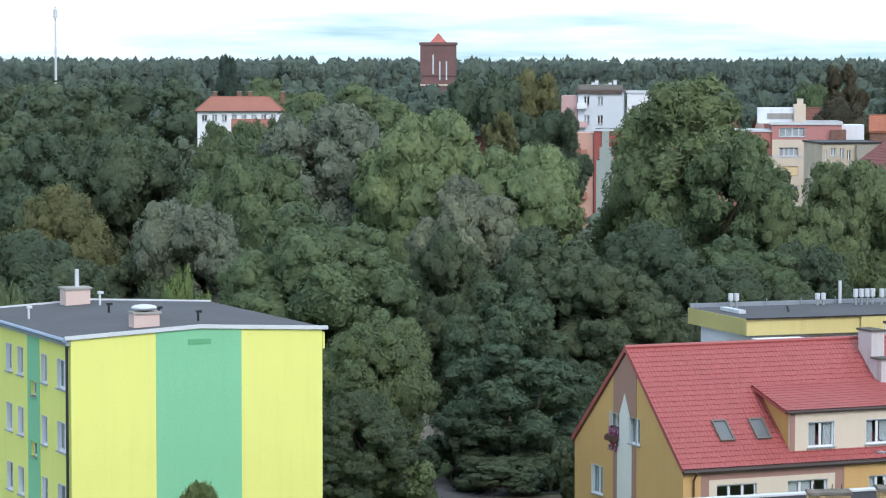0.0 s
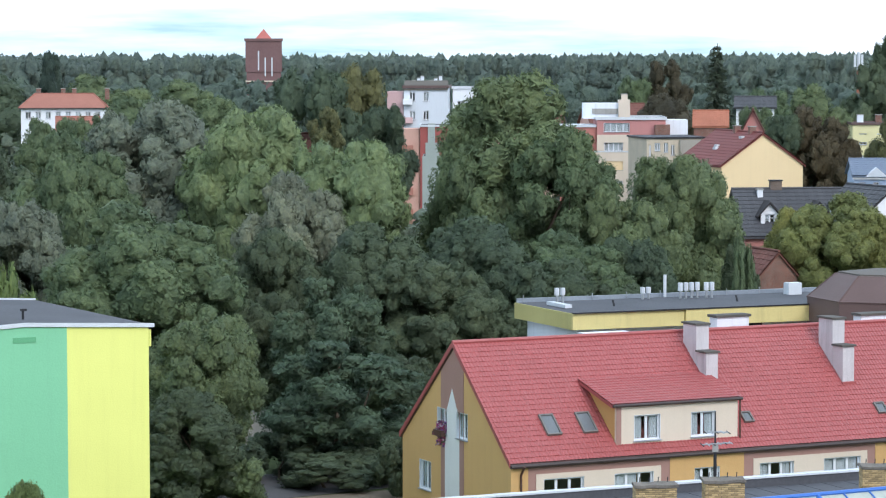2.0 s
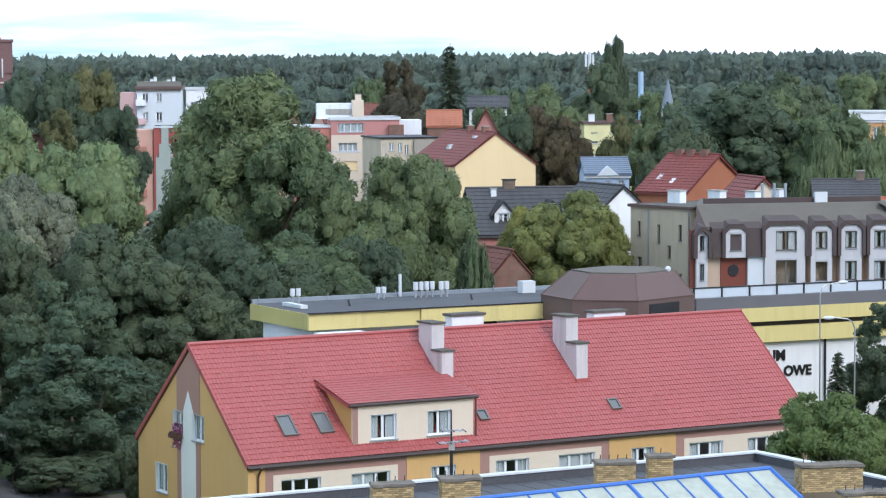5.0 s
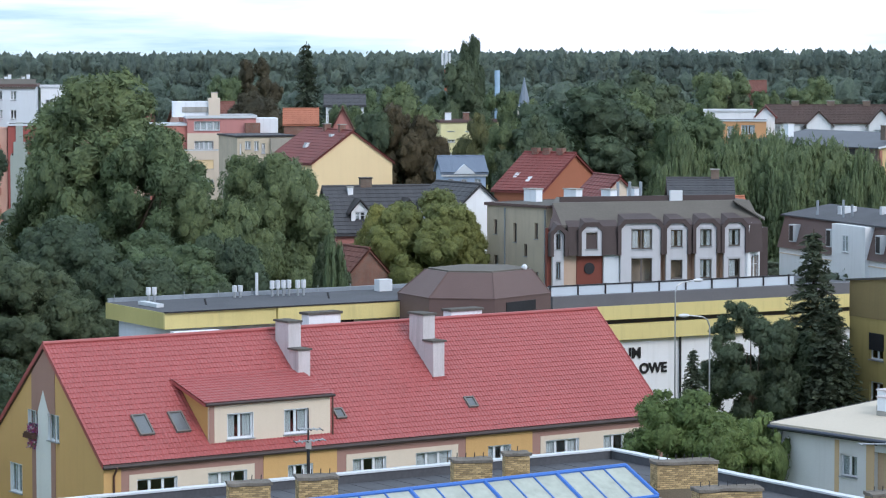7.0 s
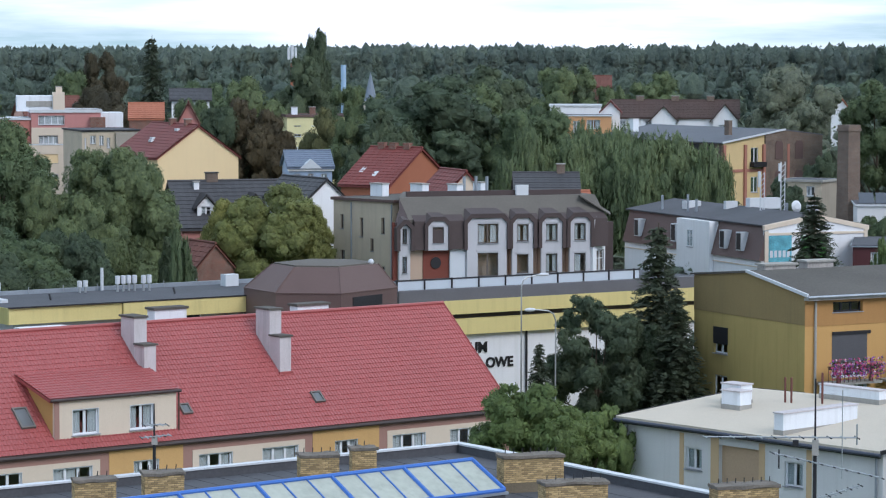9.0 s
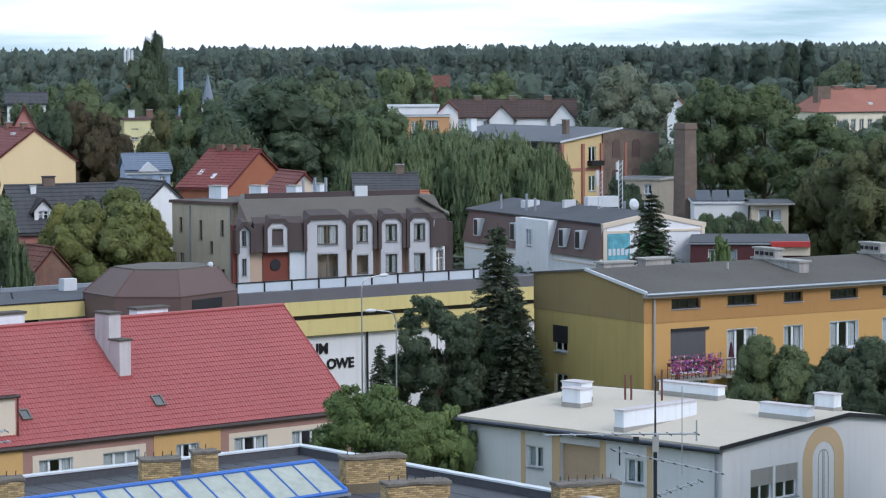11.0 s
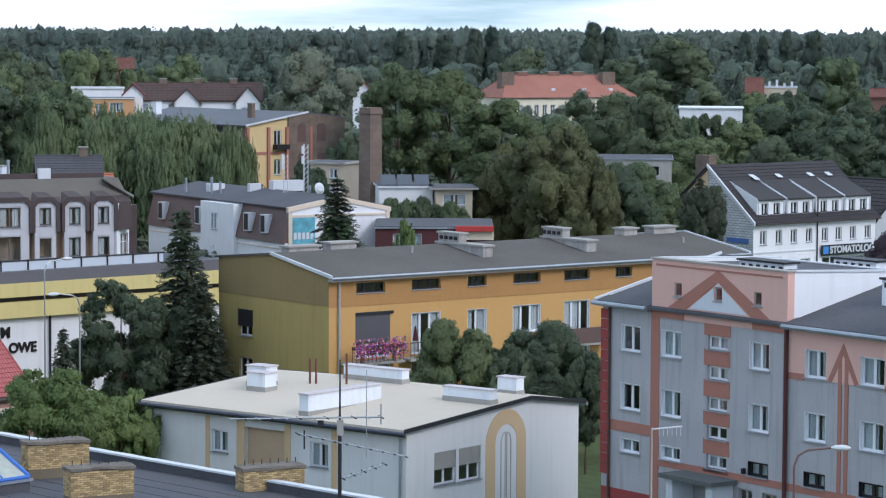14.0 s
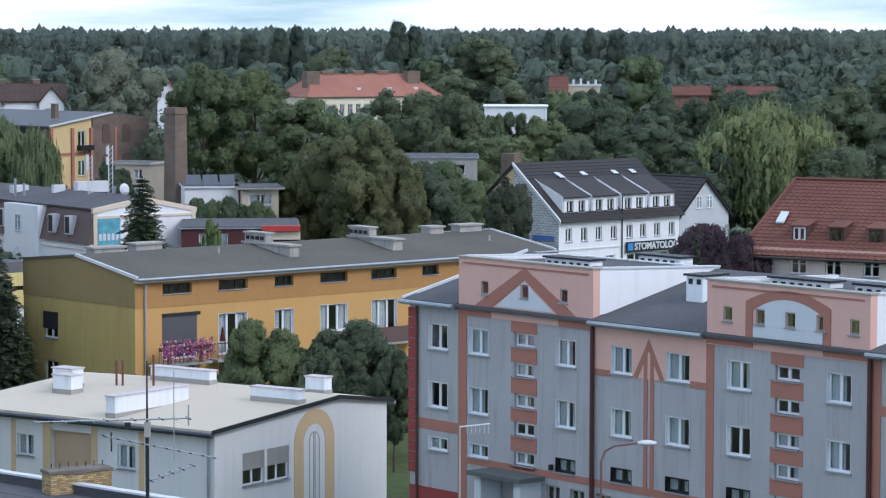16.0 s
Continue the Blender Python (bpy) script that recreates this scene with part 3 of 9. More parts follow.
# ---- long house with the red tile roof ----
def red_house():
    L, D, E, R = 36.25, 13.07, 4.2, 9.69
    k = (R - E) / (D / 2)
    b = site("red_roofed_house", 12.25, 143.0, 22.3, "long ochre house with bright red metal tile roof", "house")
    fr = wall_frames(L, D)
    front = [(u0, u1, 1.98, 3.3) for u0, u1 in ((1.92, 4.28), (6.07, 8.43), (10.91, 12.48), (14.97, 17.13), (19.04, 21.43), (23.86, 25.44), (27.83, 30.18), (31.91, 34.2))]
    part("wall", facade(bmesh.new(), fr[0][0], L, -0.5, E, front), MAUVE, b, fix=False)
    glaze(b, fr[0][0], front, bars=2, lining=True)
    for u0, u1, z0, z1, mt in ((1.47, 8.87, 0.6, 3.57, CREAM), (14.57, 21.85, 0.6, 3.57, CREAM), (27.47, 35.7, 0.6, 3.57, CREAM), (9.42, 13.97, -0.5, 4.12, OCHRE_LIGHT), (22.37, 26.9, -0.5, 4.12, OCHRE_LIGHT), (0.0, 1.0, -0.5, 4.12, OCHRE_LIGHT)):
        hs = [(q[0] - u0, q[1] - u0, q[2], q[3]) for q in front if u0 < q[0] < u1]
        part("painted_panel", facade(bmesh.new(), pose(u0, -0.03, 0), u1 - u0, z0, z1, hs, 0.03), mt, b, fix=False)
    side = [(D - 8.65, D - 7.4, 4.84, 6.2), (D - 6.25, D - 4.95, 4.78, 6.2), (D - 10.88, D - 9.42, 1.5, 3.1)]
    part("gable_wall", facade(bmesh.new(), fr[3][0], D, -0.5, E, side, top=[(0, E), (D / 2, R), (D, E)]), OCHRE_LIGHT, b, fix=False)
    glaze(b, fr[3][0], side, lining=True, curtain=1)
    part("gable_wall", facade(bmesh.new(), fr[1][0], D, -0.5, E, [], top=[(0, E), (D / 2, R), (D, E)]), OCHRE_LIGHT, b, fix=False)
    part("wall", facade(bmesh.new(), fr[2][0], L, -0.5, E, []), OCHRE, b, fix=False)
    # painted obelisk on the gable
    ms = pose(-0.03, D, 0, 0, 0, 270)
    c = D - 6.77
    for u0, u1 in ((c - 1.38, c - 0.88), (c + 0.88, c + 1.38)):
        za = [R - k * abs(u - D / 2) - 0.15 for u in (u0, u1)]
        hs = [(max(q[0], u0 + 0.001) - u0, min(q[1], u1 - 0.001) - u0, q[2], q[3]) for q in side if q[0] < u1 and q[1] > u0]
        part("painted_panel", facade(bmesh.new(), ms @ pose(u0, 0, 0), u1 - u0, -0.5, 8, hs, 0.03, top=[(0, za[0]), (u1 - u0, za[1])]), MAUVE, b, "mauve painted stripe", fix=False)
    hs = [(max(q[0], c - 0.879) - c + 0.88, min(q[1], c + 0.879) - c + 0.88, q[2], q[3]) for q in side if q[0] < c + 0.88 and q[1] > c - 0.88]
    part("painted_panel", facade(bmesh.new(), ms @ pose(c - 0.88, 0, 0), 1.76, -0.5, 8, hs, 0.03, top=[(0, 5.75), (0.88, 7.38), (1.76, 5.75)]), PALE, b, "pale painted obelisk", fix=False)
    bmv = bmesh.new()
    pts = [(c - 0.878, 0, 5.77), (c, 0, 7.4), (c + 0.878, 0, 5.77), (c + 0.878, 0, R - k * abs(c + 0.878 - D / 2) - 0.15), (D / 2, 0, R - 0.15), (c - 0.878, 0, R - k * abs(c - 0.878 - D / 2) - 0.15)]
    poly(bmv, [ms @ Vector(p) for p in pts[:1] + pts[1:2] + [pts[4], pts[5]]])
    poly(bmv, [ms @ Vector(p) for p in (pts[1], pts[2], pts[3], pts[4])])
    part("painted_panel", bmv, MAUVE, b, "mauve painted gable tip", fix=False)
    planter = part("window_box", boxed(-0.35, 7.45, 4.7, -0.06, 8.6, 4.92), PIPE_BROWN, b)
    # roof: a little overhang all round
    o, oe = 0.1, 0.14
    ez = E - k * oe
    tiled_slope(b, (-o, D / 2, R + 0.12), (L + 2 * o, 0, 0), (0, -(D / 2 + oe), ez - R), TILE_RED, 0.36, 0.21, 0.03, sub=3, label="red pressed metal tiles")
    tiled_slope(b, (-o, D / 2, R + 0.12), (L + 2 * o, 0, 0), (0, D / 2 + oe, ez - R), TILE_RED, 0.36, 0.21, 0.03, sub=3, label="red pressed metal tiles")
    for sgn in (-1, 1):
        y = D / 2 + sgn * (D / 2 + oe)
        part("roof_deck", prism(bmesh.new(), [(-o, D / 2, R + 0.06), (-o, y, ez + 0.06), (-o, y, ez - 0.1), (-o, D / 2, R - 0.1)], (L + 2 * o, 0, 0)), BROWN_SHEET, b)
        for x in (-o - 0.04, L + o):
            part("verge_trim", prism(bmesh.new(), [(x, D / 2, R + 0.24), (x, y, ez + 0.24), (x, y, ez - 0.06), (x, D / 2, R - 0.06)], (0.05, 0, 0)), TILE_RED, b)
    part("ridge_cap", tube(bmesh.new(), (-o - 0.03, D / 2, R + 0.18), (L + o + 0.03, D / 2, R + 0.18), 0.11), TILE_RED, b)
    gutter_run(b, (-o, -oe - 0.08, ez - 0.02), (L + o, -oe - 0.08, ez - 0.02), GUTTER, 0.1)
    part("downpipe", tube(bmesh.new(), (0.55, -0.12, -0.5), (0.55, -0.12, 3.6), 0.06), PIPE_BROWN, b)
    part("downpipe", tube(bmesh.new(), (0.55, -0.12, 3.6), (0.55, -0.5, ez), 0.06), PIPE_BROWN, b)
    # dormer
    u0, u1, v0 = 6.45, 13.85, 0.45
    dm = pose(u0, v0, 0)
    dh = [(1.05, 2.65, 4.88, 6.24), (4.52, 6.02, 4.88, 6.22)]
    d = part("dormer", facade(bmesh.new(), dm, u1 - u0, 4.35, 6.76, dh, 0.2), CREAM, b, fix=False)
    glaze(d, dm, dh, lining=True, curtain=0, bars=1)
    for x, mt in ((u0, OCHRE), (u1 - 0.15, CREAM)):
        part("cheek", prism(bmesh.new(), [(x, v0 + 0.2, E + k * (v0 + 0.2)), (x, v0 + 0.2, 6.76), (x, 3.95, 7.6)], (0.15, 0, 0)), mt, d)
    part("corner_trim", boxed(u0 - 0.02, v0 - 0.02, 4.4, u0 + 0.28, v0 - 0.002, 6.8), MAUVE, d)
    tiled_slope(d, (u0 - 0.35, 4.12, 7.84), (u1 - u0 + 0.55, 0, 0), (0, -4.12 - 0.12 + v0, -0.96), TILE_RED, 0.36, 0.21, 0.03, sub=3)
    part("dormer_deck", prism(bmesh.new(), [(u0 - 0.35, 4.05, 7.79), (u0 - 0.35, 0.35, 6.86), (u0 - 0.35, 0.35, 6.7), (u0 - 0.35, 4.05, 7.63)], (u1 - u0 + 0.55, 0, 0)), TILE_RED, d)
    gutter_run(d, (u0 - 0.3, 0.27, 6.8), (u1 + 0.2, 0.27, 6.8), GUTTER, 0.08)
    part("downpipe", tube(bmesh.new(), (u1 + 0.12, 0.4, 4.45), (u1 + 0.12, 0.4, 6.8), 0.055), PIPE_BROWN, d)
    # roof windows and hatches
    for u, v, w, s, nm in ((3.18, 1.7, 0.85, 1.45, "roof_window"), (5.32, 1.7, 0.85, 1.45, "roof_window"), (15.04, 1.43, 0.62, 0.75, "roof_hatch"), (23.71, 1.45, 0.66, 0.8, "roof_hatch")):
        m = Matrix.Translation((u, v, E + k * v + 0.2)) @ Euler((math.atan(k), 0, 0)).to_matrix().to_4x4()
        f = bmesh.new()
        for q in ((-w / 2, -s / 2, -w / 2 + 0.09, s / 2), (w / 2 - 0.09, -s / 2, w / 2, s / 2), (-w / 2 + 0.09, -s / 2, w / 2 - 0.09, -s / 2 + 0.09), (-w / 2 + 0.09, s / 2 - 0.09, w / 2 - 0.09, s / 2)):
            box(f, q[0], q[1], -0.1, q[2], q[3], 0.1, m=m)
        rw = part(nm, f, mat("roof_window_frame", (0.16, 0.15, 0.14), 0.5), b, "dark framed roof window")
        part("pane", boxed(-w / 2 + 0.09, -s / 2 + 0.09, 0.0, w / 2 - 0.09, s / 2 - 0.09, 0.04, m=m), mat("roof_pane", (0.13, 0.14, 0.15), 0.15, 0.1, spec=0.8), rw)
    # stepped chimneys that climb the slope
    for u, v, top in ((13.72, 3.5, 10.36), (22.27, 3.05, 10.36)):
        c = part("chimney", boxed(u, v, 6.2, u + 0.75, v + 1.0, 8.92), CHIMNEY_RENDER, b)
        part("upper_shaft", boxed(u - 0.02, v + 1.0, 7.2, u + 0.77, v + 2.4, top), CHIMNEY_RENDER, c)
        part("cap", boxed(u - 0.1, v - 0.08, 8.92, u + 0.85, v + 1.0, 9.02), BITUMEN_BROWN, c)
        part("cap", boxed(u - 0.1, v + 0.92, top, u + 0.85, v + 2.5, top + 0.11), BITUMEN_BROWN, c)
        part("flashing", boxed(u - 0.08, v - 0.12, E + k * v - 0.1, u + 0.83, v - 0.0, E + k * v + 0.22), TILE_RED, c)
    for u, w, zc in ((17.27, 2.1, 10.32), (26.98, 2.2, 10.02)):
        c = part("chimney", boxed(u, 8.2, 7.5, u + w, 9.0, zc), LIMEWASH, b)
        part("cap", boxed(u - 0.1, 8.1, zc, u + w + 0.1, 9.1, zc + 0.14), BITUMEN_BROWN, c)


red_house()


# ---- flat dark roof with brick chimneys and a blue framed skylight ----
def dark_roof():
    Z = 8.0
    b = site("flat_roofed_hall", 32.05, 117.4, 20.4, "hall with a dark flat bitumen roof and pale parapet cap", "building")
    part("wall", boxed(-60, -40, -0.5, 0, 0, Z - 0.45), CONCRETE, b)
    part("roof", boxed(-59.8, -39.8, Z - 0.45, -0.2, -0.2, Z - 0.4), BITUMEN, b, "dark bitumen roof")
    for q in ((-60, -0.3, 0, 0), (-0.3, -40, 0, -0.3), (-60, -40, -59.7, -0.3)):
        p = part("parapet", boxed(q[0], q[1], Z - 0.45, q[2], q[3], Z - 0.05), BITUMEN, b)
        long_x = q[2] - q[0] > 2
        n = int((q[2] - q[0] if long_x else q[3] - q[1]) / 1.0)
        for i in range(n):
            if long_x:
                a = q[0] + (q[2] - q[0]) * i / n
                part("cap_sheet", boxed(a, q[1] - 0.06, Z - 0.05, a + (q[2] - q[0]) / n - 0.012, q[3] + 0.06, Z + 0.02 + 0.008 * (i % 2)), WHITE_CAP, p)
            else:
                a = q[1] + (q[3] - q[1]) * i / n
                part("cap_sheet", boxed(q[0] - 0.06, a, Z - 0.05, q[2] + 0.06, a + (q[3] - q[1]) / n - 0.012, Z + 0.02 + 0.008 * (i % 2)), WHITE_CAP, p)
    for i in range(22):
        part("felt_seam", boxed(-24.0 + i * 1.05, -39.7, Z - 0.4, -23.9 + i * 1.05, -0.35, Z - 0.385), BITUMEN, b)
    # skylight: a glazed ridge with a plain gable end
    s = site("skylight", 32.0, 116.9, 24.0, "long glazed skylight with blue painted ribs", "skylight")
    x1, yr, zr, zb, half, n, step = -7.42, -9.72, 9.05, 8.1, 1.85, 22, 1.14
    x0 = x1 - n * step
    for sg in (-1, 1):
        for i in range(n):
            xa, xb = x1 - (i + 1) * step, x1 - i * step
            pts = [(xa, yr, zr), (xb, yr, zr), (xb, yr + sg * half, zb), (xa, yr + sg * half, zb)]
            part("pane", prism(bmesh.new(), pts, (0, 0, 0.03)), SKYLIGHT_GLASS, s)
            thick = (i + 1) % 3 == 0
            part("rib", tube(bmesh.new(), (xa, yr, zr + 0.05), (xa, yr + sg * half, zb + 0.05), 0.085 if thick else 0.035, seg=6), BLUE_PAINT, s)
        part("end_rib", tube(bmesh.new(), (x1, yr, zr + 0.05), (x1 + 0.08, yr + sg * half, zb + 0.05), 0.09, seg=6), BLUE_PAINT, s)
        part("sill_rail", tube(bmesh.new(), (x0, yr + sg * half, zb + 0.03), (x1 + 0.1, yr + sg * half, zb + 0.03), 0.08, seg=6), BLUE_PAINT, s)
        part("sill_flashing", boxed(x0, yr + sg * half - 0.12, zb - 0.14, x1 + 0.2, yr + sg * half + 0.12, zb - 0.04), ZINC, s)
    part("gable_pane", prism(bmesh.new(), [(x1, yr, zr), (x1, yr - half, zb), (x1, yr + half, zb)], (0.03, 0, 0)), SKYLIGHT_GLASS, s)
    part("ridge_rail", tube(bmesh.new(), (x0, yr, zr + 0.06), (x1, yr, zr + 0.06), 0.09, seg=6), BLUE_PAINT, s)
    part("kerb", boxed(x0, yr - half - 0.05, 7.5, x1 + 0.1, yr + half + 0.05, zb - 0.15), BITUMEN, s)
    return b


dark_roof()


MORTAR = mat("old_mortar", (0.17, 0.14, 0.1), 0.95, 0.2)
BUFF = mat("buff_brick_piece", (0.43, 0.31, 0.16), 0.9, 0.2, 2.0, objvar=0.38)
BRICK_MESH = {}


def brickwork(shaft, w, d, h):
    """Courses of single bricks round a shaft, all on three shared meshes."""
    if not BRICK_MESH:
        for key, L in (("long", 0.25), ("short", 0.12)):
            bb = boxed(0, 0, 0, L - 0.014, 0.11, 0.064)
            bmesh.ops.bevel(bb, geom=bb.edges[:], offset=0.006, segments=1, affect="EDGES")
            me = bpy.data.meshes.new("brick")
            bb.to_mesh(me)
            bb.free()
            me.materials.append(BUFF)
            BRICK_MESH[key] = me
    rng = random.Random(int(w * 1000 + h * 77))
    for (m, length) in (wall_frames(w, d)[0], wall_frames(w, d)[1], wall_frames(w, d)[3]):
        for r in range(int(h / 0.078)):
            if h - r * 0.078 > 1.0:
                continue
            x = 0.0
            short = r % 2 == 0
            while x < length - 0.1:
                key = "short" if short or length - x < 0.25 else "long"
                o = new("brick", BRICK_MESH[key])
                o.parent = shaft
                o.matrix_basis = Matrix.Translation((-w / 2, -d / 2, 0)) @ m @ Matrix.Translation((x, rng.uniform(-0.006, 0.006), r * 0.078 + 0.004))
                x += 0.12 if key == "short" else 0.25
                short = False


def brick_chimney(x, y, deg, w, d, h, z=7.6):
    c = site("brick_chimney", x, y, deg, "low buff brick chimney with a crumbling concrete cap", "chimney", "chimneys on the dark roof", z=z)
    brickwork(part("shaft", boxed(-w / 2 + 0.012, -d / 2 + 0.012, 0, w / 2 - 0.012, d / 2 - 0.012, h), MORTAR, c), w, d, h)
    bmc = boxed(-w / 2 - 0.05, -d / 2 - 0.05, h, w / 2 + 0.05, d / 2 + 0.05, h + 0.11)
    bmesh.ops.subdivide_edges(bmc, edges=bmc.edges, cuts=4, use_grid_fill=True)
    for v in bmc.verts:
        v.co += 0.06 * noise.noise_vector(v.co * 3.4 + Vector((x, y, 0)))
    part("cap", bmc, mat("crumbled_concrete", (0.17, 0.15, 0.13), 0.95, 0.4, 1.2), c)
    for i in range(int(w / 0.35)):
        part("spike", tube(bmesh.new(), (-w / 2 + 0.2 + i * 0.35, 0, h + 0.15), (-w / 2 + 0.22 + i * 0.35, 0.03, h + 0.34), 0.02, seg=5), DARK_METAL, c)
    return c


brick_chimney(23.8, 108.4, -3, 1.55, 0.9, 1.35)
brick_chimney(25.95, 109.8, -3, 1.0, 0.7, 1.35)
brick_chimney(31.9, 106.2, 2, 2.5, 0.9, 1.35)
brick_chimney(14.35, 104.3, 0, 1.55, 0.9, 1.35)
brick_chimney(17.1, 105.3, 0, 1.5, 0.9, 1.35)
brick_chimney(31.45, 99.2, 2, 2.45, 0.9, 1.35)
brick_chimney(38.6, 100.2, 2, 2.5, 0.9, 0.8)


# ---- white house with the beige roof ----
def white_house():
    W, D, H, U, P = 14.56, 17.56, 5.474, 10.05, 6.124
    b = site("grey_rendered_house", 55.86, 126.33, 27.16, "pale grey rendered house with a low beige felt roof", "house")
    fr = wall_frames(W, D)
    gw = [(2.2, 3.98, 2.45, 4.12), (4.2, 6.0, 2.4, 4.12)]
    part("wall", facade(bmesh.new(), fr[0][0], W, -0.5, H, gw, top=[(0, H), (U, P), (W, H)]), PALE, b, fix=False)
    for q in gw:
        window(b, fr[0][0], q[0], q[2], q[1] - q[0], q[3] - q[2], curtain=3)
        sh = part("shutter", boxed(q[0] + 0.03, 0.04, 3.25, q[1] - 0.03, 0.06, 4.12), CONCRETE, b, "half lowered grey roller shutter")
        for i in range(8):
            part("slat", boxed(q[0] + 0.03, 0.02, 3.25 + i * 0.11, q[1] - 0.03, 0.04, 3.25 + i * 0.11 + 0.095), CONCRETE, sh)
    # painted arch on the gable
    arch = bmesh.new()
    cx, zs, ro, ri = 8.14, 4.05, 1.72, 0.92
    n = 20
    ring = []
    for r in (ro, ri):
        ring.append([(cx - r, -0.02, -0.5)] + [(cx - r * math.cos(math.pi * i / n), -0.02, zs + r * 0.98 * math.sin(math.pi * i / n)) for i in range(n + 1)] + [(cx + r, -0.02, -0.5)])
    for i in range(n + 2):
        prism(arch, [ring[0][i], ring[0][i + 1], ring[1][i + 1], ring[1][i]], (0, 0.018, 0))
    part("painted_arch", arch, TAN, b, "tan painted arch")
    for r0, r1 in ((0.42, 0.37), (0.06, 0.0)):
        line = bmesh.new()
        for i in range(12):
            a0, a1 = math.pi * i / 12, math.pi * (i + 1) / 12
            prism(line, [(cx - r0 * math.cos(a0), -0.016, zs + 0.1 + r0 * math.sin(a0)), (cx - r0 * math.cos(a1), -0.016, zs + 0.1 + r0 * math.sin(a1)), (cx - r1 * math.cos(a1), -0.016, zs + 0.1 + r1 * math.sin(a1)), (cx - r1 * math.cos(a0), -0.016, zs + 0.1 + r1 * math.sin(a0))], (0, 0.014, 0)) if r0 > 0.1 else None
        for s in (-1, 1):
            box(line, cx + s * r0 - 0.03, -0.016, -0.5, cx + s * r0 + 0.03, -0.002, zs + 0.1 if r0 > 0.1 else zs + 0.45)
        part("painted_line", line, CONCRETE, b)
    lf = [(D - 13.1, D - 11.95, 3.22, 4.38), (D - 6.3, D - 5.1, 3.1, 4.36), (D - 10.75, D - 8.0, 2.0, 4.72)]
    part("wall", facade(bmesh.new(), fr[3][0], D, -0.5, H, lf), PALE, b, fix=False)
    glaze(b, fr[3][0], lf[:2], curtain=0)
    window(b, fr[3][0], lf[2][0], 2.0, 2.75, 0.75, bars=2, deep=0.4)
    part("loggia_screen", boxed(0.25, 8.0, 2.75, 0.32, 10.75, 4.72), mat("tan_screen", (0.5, 0.36, 0.25), 0.8), b, "tan loggia screen")
    for y0, y1 in ((13.2, 13.5), (4.5, 4.85), (7.6, 8.0), (10.75, 11.3)):
        part("painted_band", boxed(-0.03, y0, -0.5, -0.001, y1, H - 0.4), TAN, b)
    part("wall", facade(bmesh.new(), fr[1][0], D, -0.5, H, []), PALE, b, fix=False)
    part("wall", facade(bmesh.new(), fr[2][0], W, -0.5, H, [], top=[(0, H), (W - U, P), (W, H)]), PALE, b, fix=False)
    roof = bmesh.new()
    for x0, x1, z0, z1 in ((-0.45, U, H - 0.02, P), (U, W + 0.35, P, H - 0.03)):
        prism(roof, [(x0, -0.2, z0), (x1, -0.2, z1), (x1, -0.2, z1 + 0.12), (x0, -0.2, z0 + 0.12)], (0, D + 0.4, 0))
    part("roof", roof, BEIGE_FELT, b, "beige roofing felt")
    for y in (-0.26, D + 0.2):
        edge = bmesh.new()
        for x0, x1, z0, z1 in ((-0.47, U, H - 0.02, P), (U, W + 0.37, P, H - 0.03)):
            prism(edge, [(x0, y, z0 - 0.06), (x1, y, z1 - 0.06), (x1, y, z1 + 0.15), (x0, y, z0 + 0.15)], (0, 0.06, 0))
        part("verge_strip", edge, DARK_METAL, b)
    part("eave_board", boxed(-0.44, -0.2, H - 0.26, -0.38, D + 0.2, H - 0.03), DARK_METAL, b)
    gutter_run(b, (-0.52, -0.25, H - 0.1), (-0.52, D + 0.25, H - 0.1), mat("navy_gutter", (0.06, 0.07, 0.1), 0.4), 0.1)
    gutter_run(b, (W + 0.42, -0.25, H - 0.1), (W + 0.42, D + 0.25, H - 0.1), ZINC, 0.1)
    for y in (0.3, D - 0.3):
        part("downpipe", tube(bmesh.new(), (-0.14, y, -0.5), (-0.14, y, H - 0.2), 0.07), ZINC, b)
    # limewashed ventilation walls and stacks on the roof
    zz = lambda u: H + (P - H) * (u / U if u < U else (W - u) / (W - U)) + 0.08
    for u0, v0, u1, v1, h in ((0.1, 6.5, 5.9, 7.1, 0.75), (6.95, 0.1, 7.5, 3.2, 0.72), (9.6, 8.1, 10.2, 12.2, 0.75), (10.95, 1.45, 11.6, 2.7, 0.85), (4.3, 13.2, 5.2, 14.5, 0.95), (5.5, 14.2, 6.4, 15.6, 1.05)):
        zb = min(zz(u0), zz(u1)) - 0.1
        zt = max(zz(u0), zz(u1)) + h
        c = part("ventilation_wall", boxed(u0, v0, zb, u1, v1, zt), LIMEWASH, b, "limewashed ventilation stack")
        part("cap", boxed(u0 - 0.06, v0 - 0.06, zt, u1 + 0.06, v1 + 0.06, zt + 0.07), CHIMNEY_RENDER, c)
        part("flashing", boxed(u0 - 0.03, v0 - 0.03, zb, u1 + 0.03, v1 + 0.03, zb + 0.4), CONCRETE, c)
    for u, v, h in ((7.54, 12.85, 1.4), (7.64, 12.5, 1.4), (8.3, 10.9, 1.7)):
        part("flue_pipe", tube(bmesh.new(), (u, v, zz(u)), (u, v, zz(u) + h), 0.06), mat("rust_pipe", (0.16, 0.06, 0.05), 0.6), b)
    # balcony on the far side
    bal = part("balcony", boxed(W, 1.2, 0.55, W + 1.1, 4.2, 0.7), CONCRETE, b)
    part("railing", boxed(W + 1.02, 1.2, 0.7, W + 1.08, 4.2, 1.6), CONCRETE, bal)


white_house()


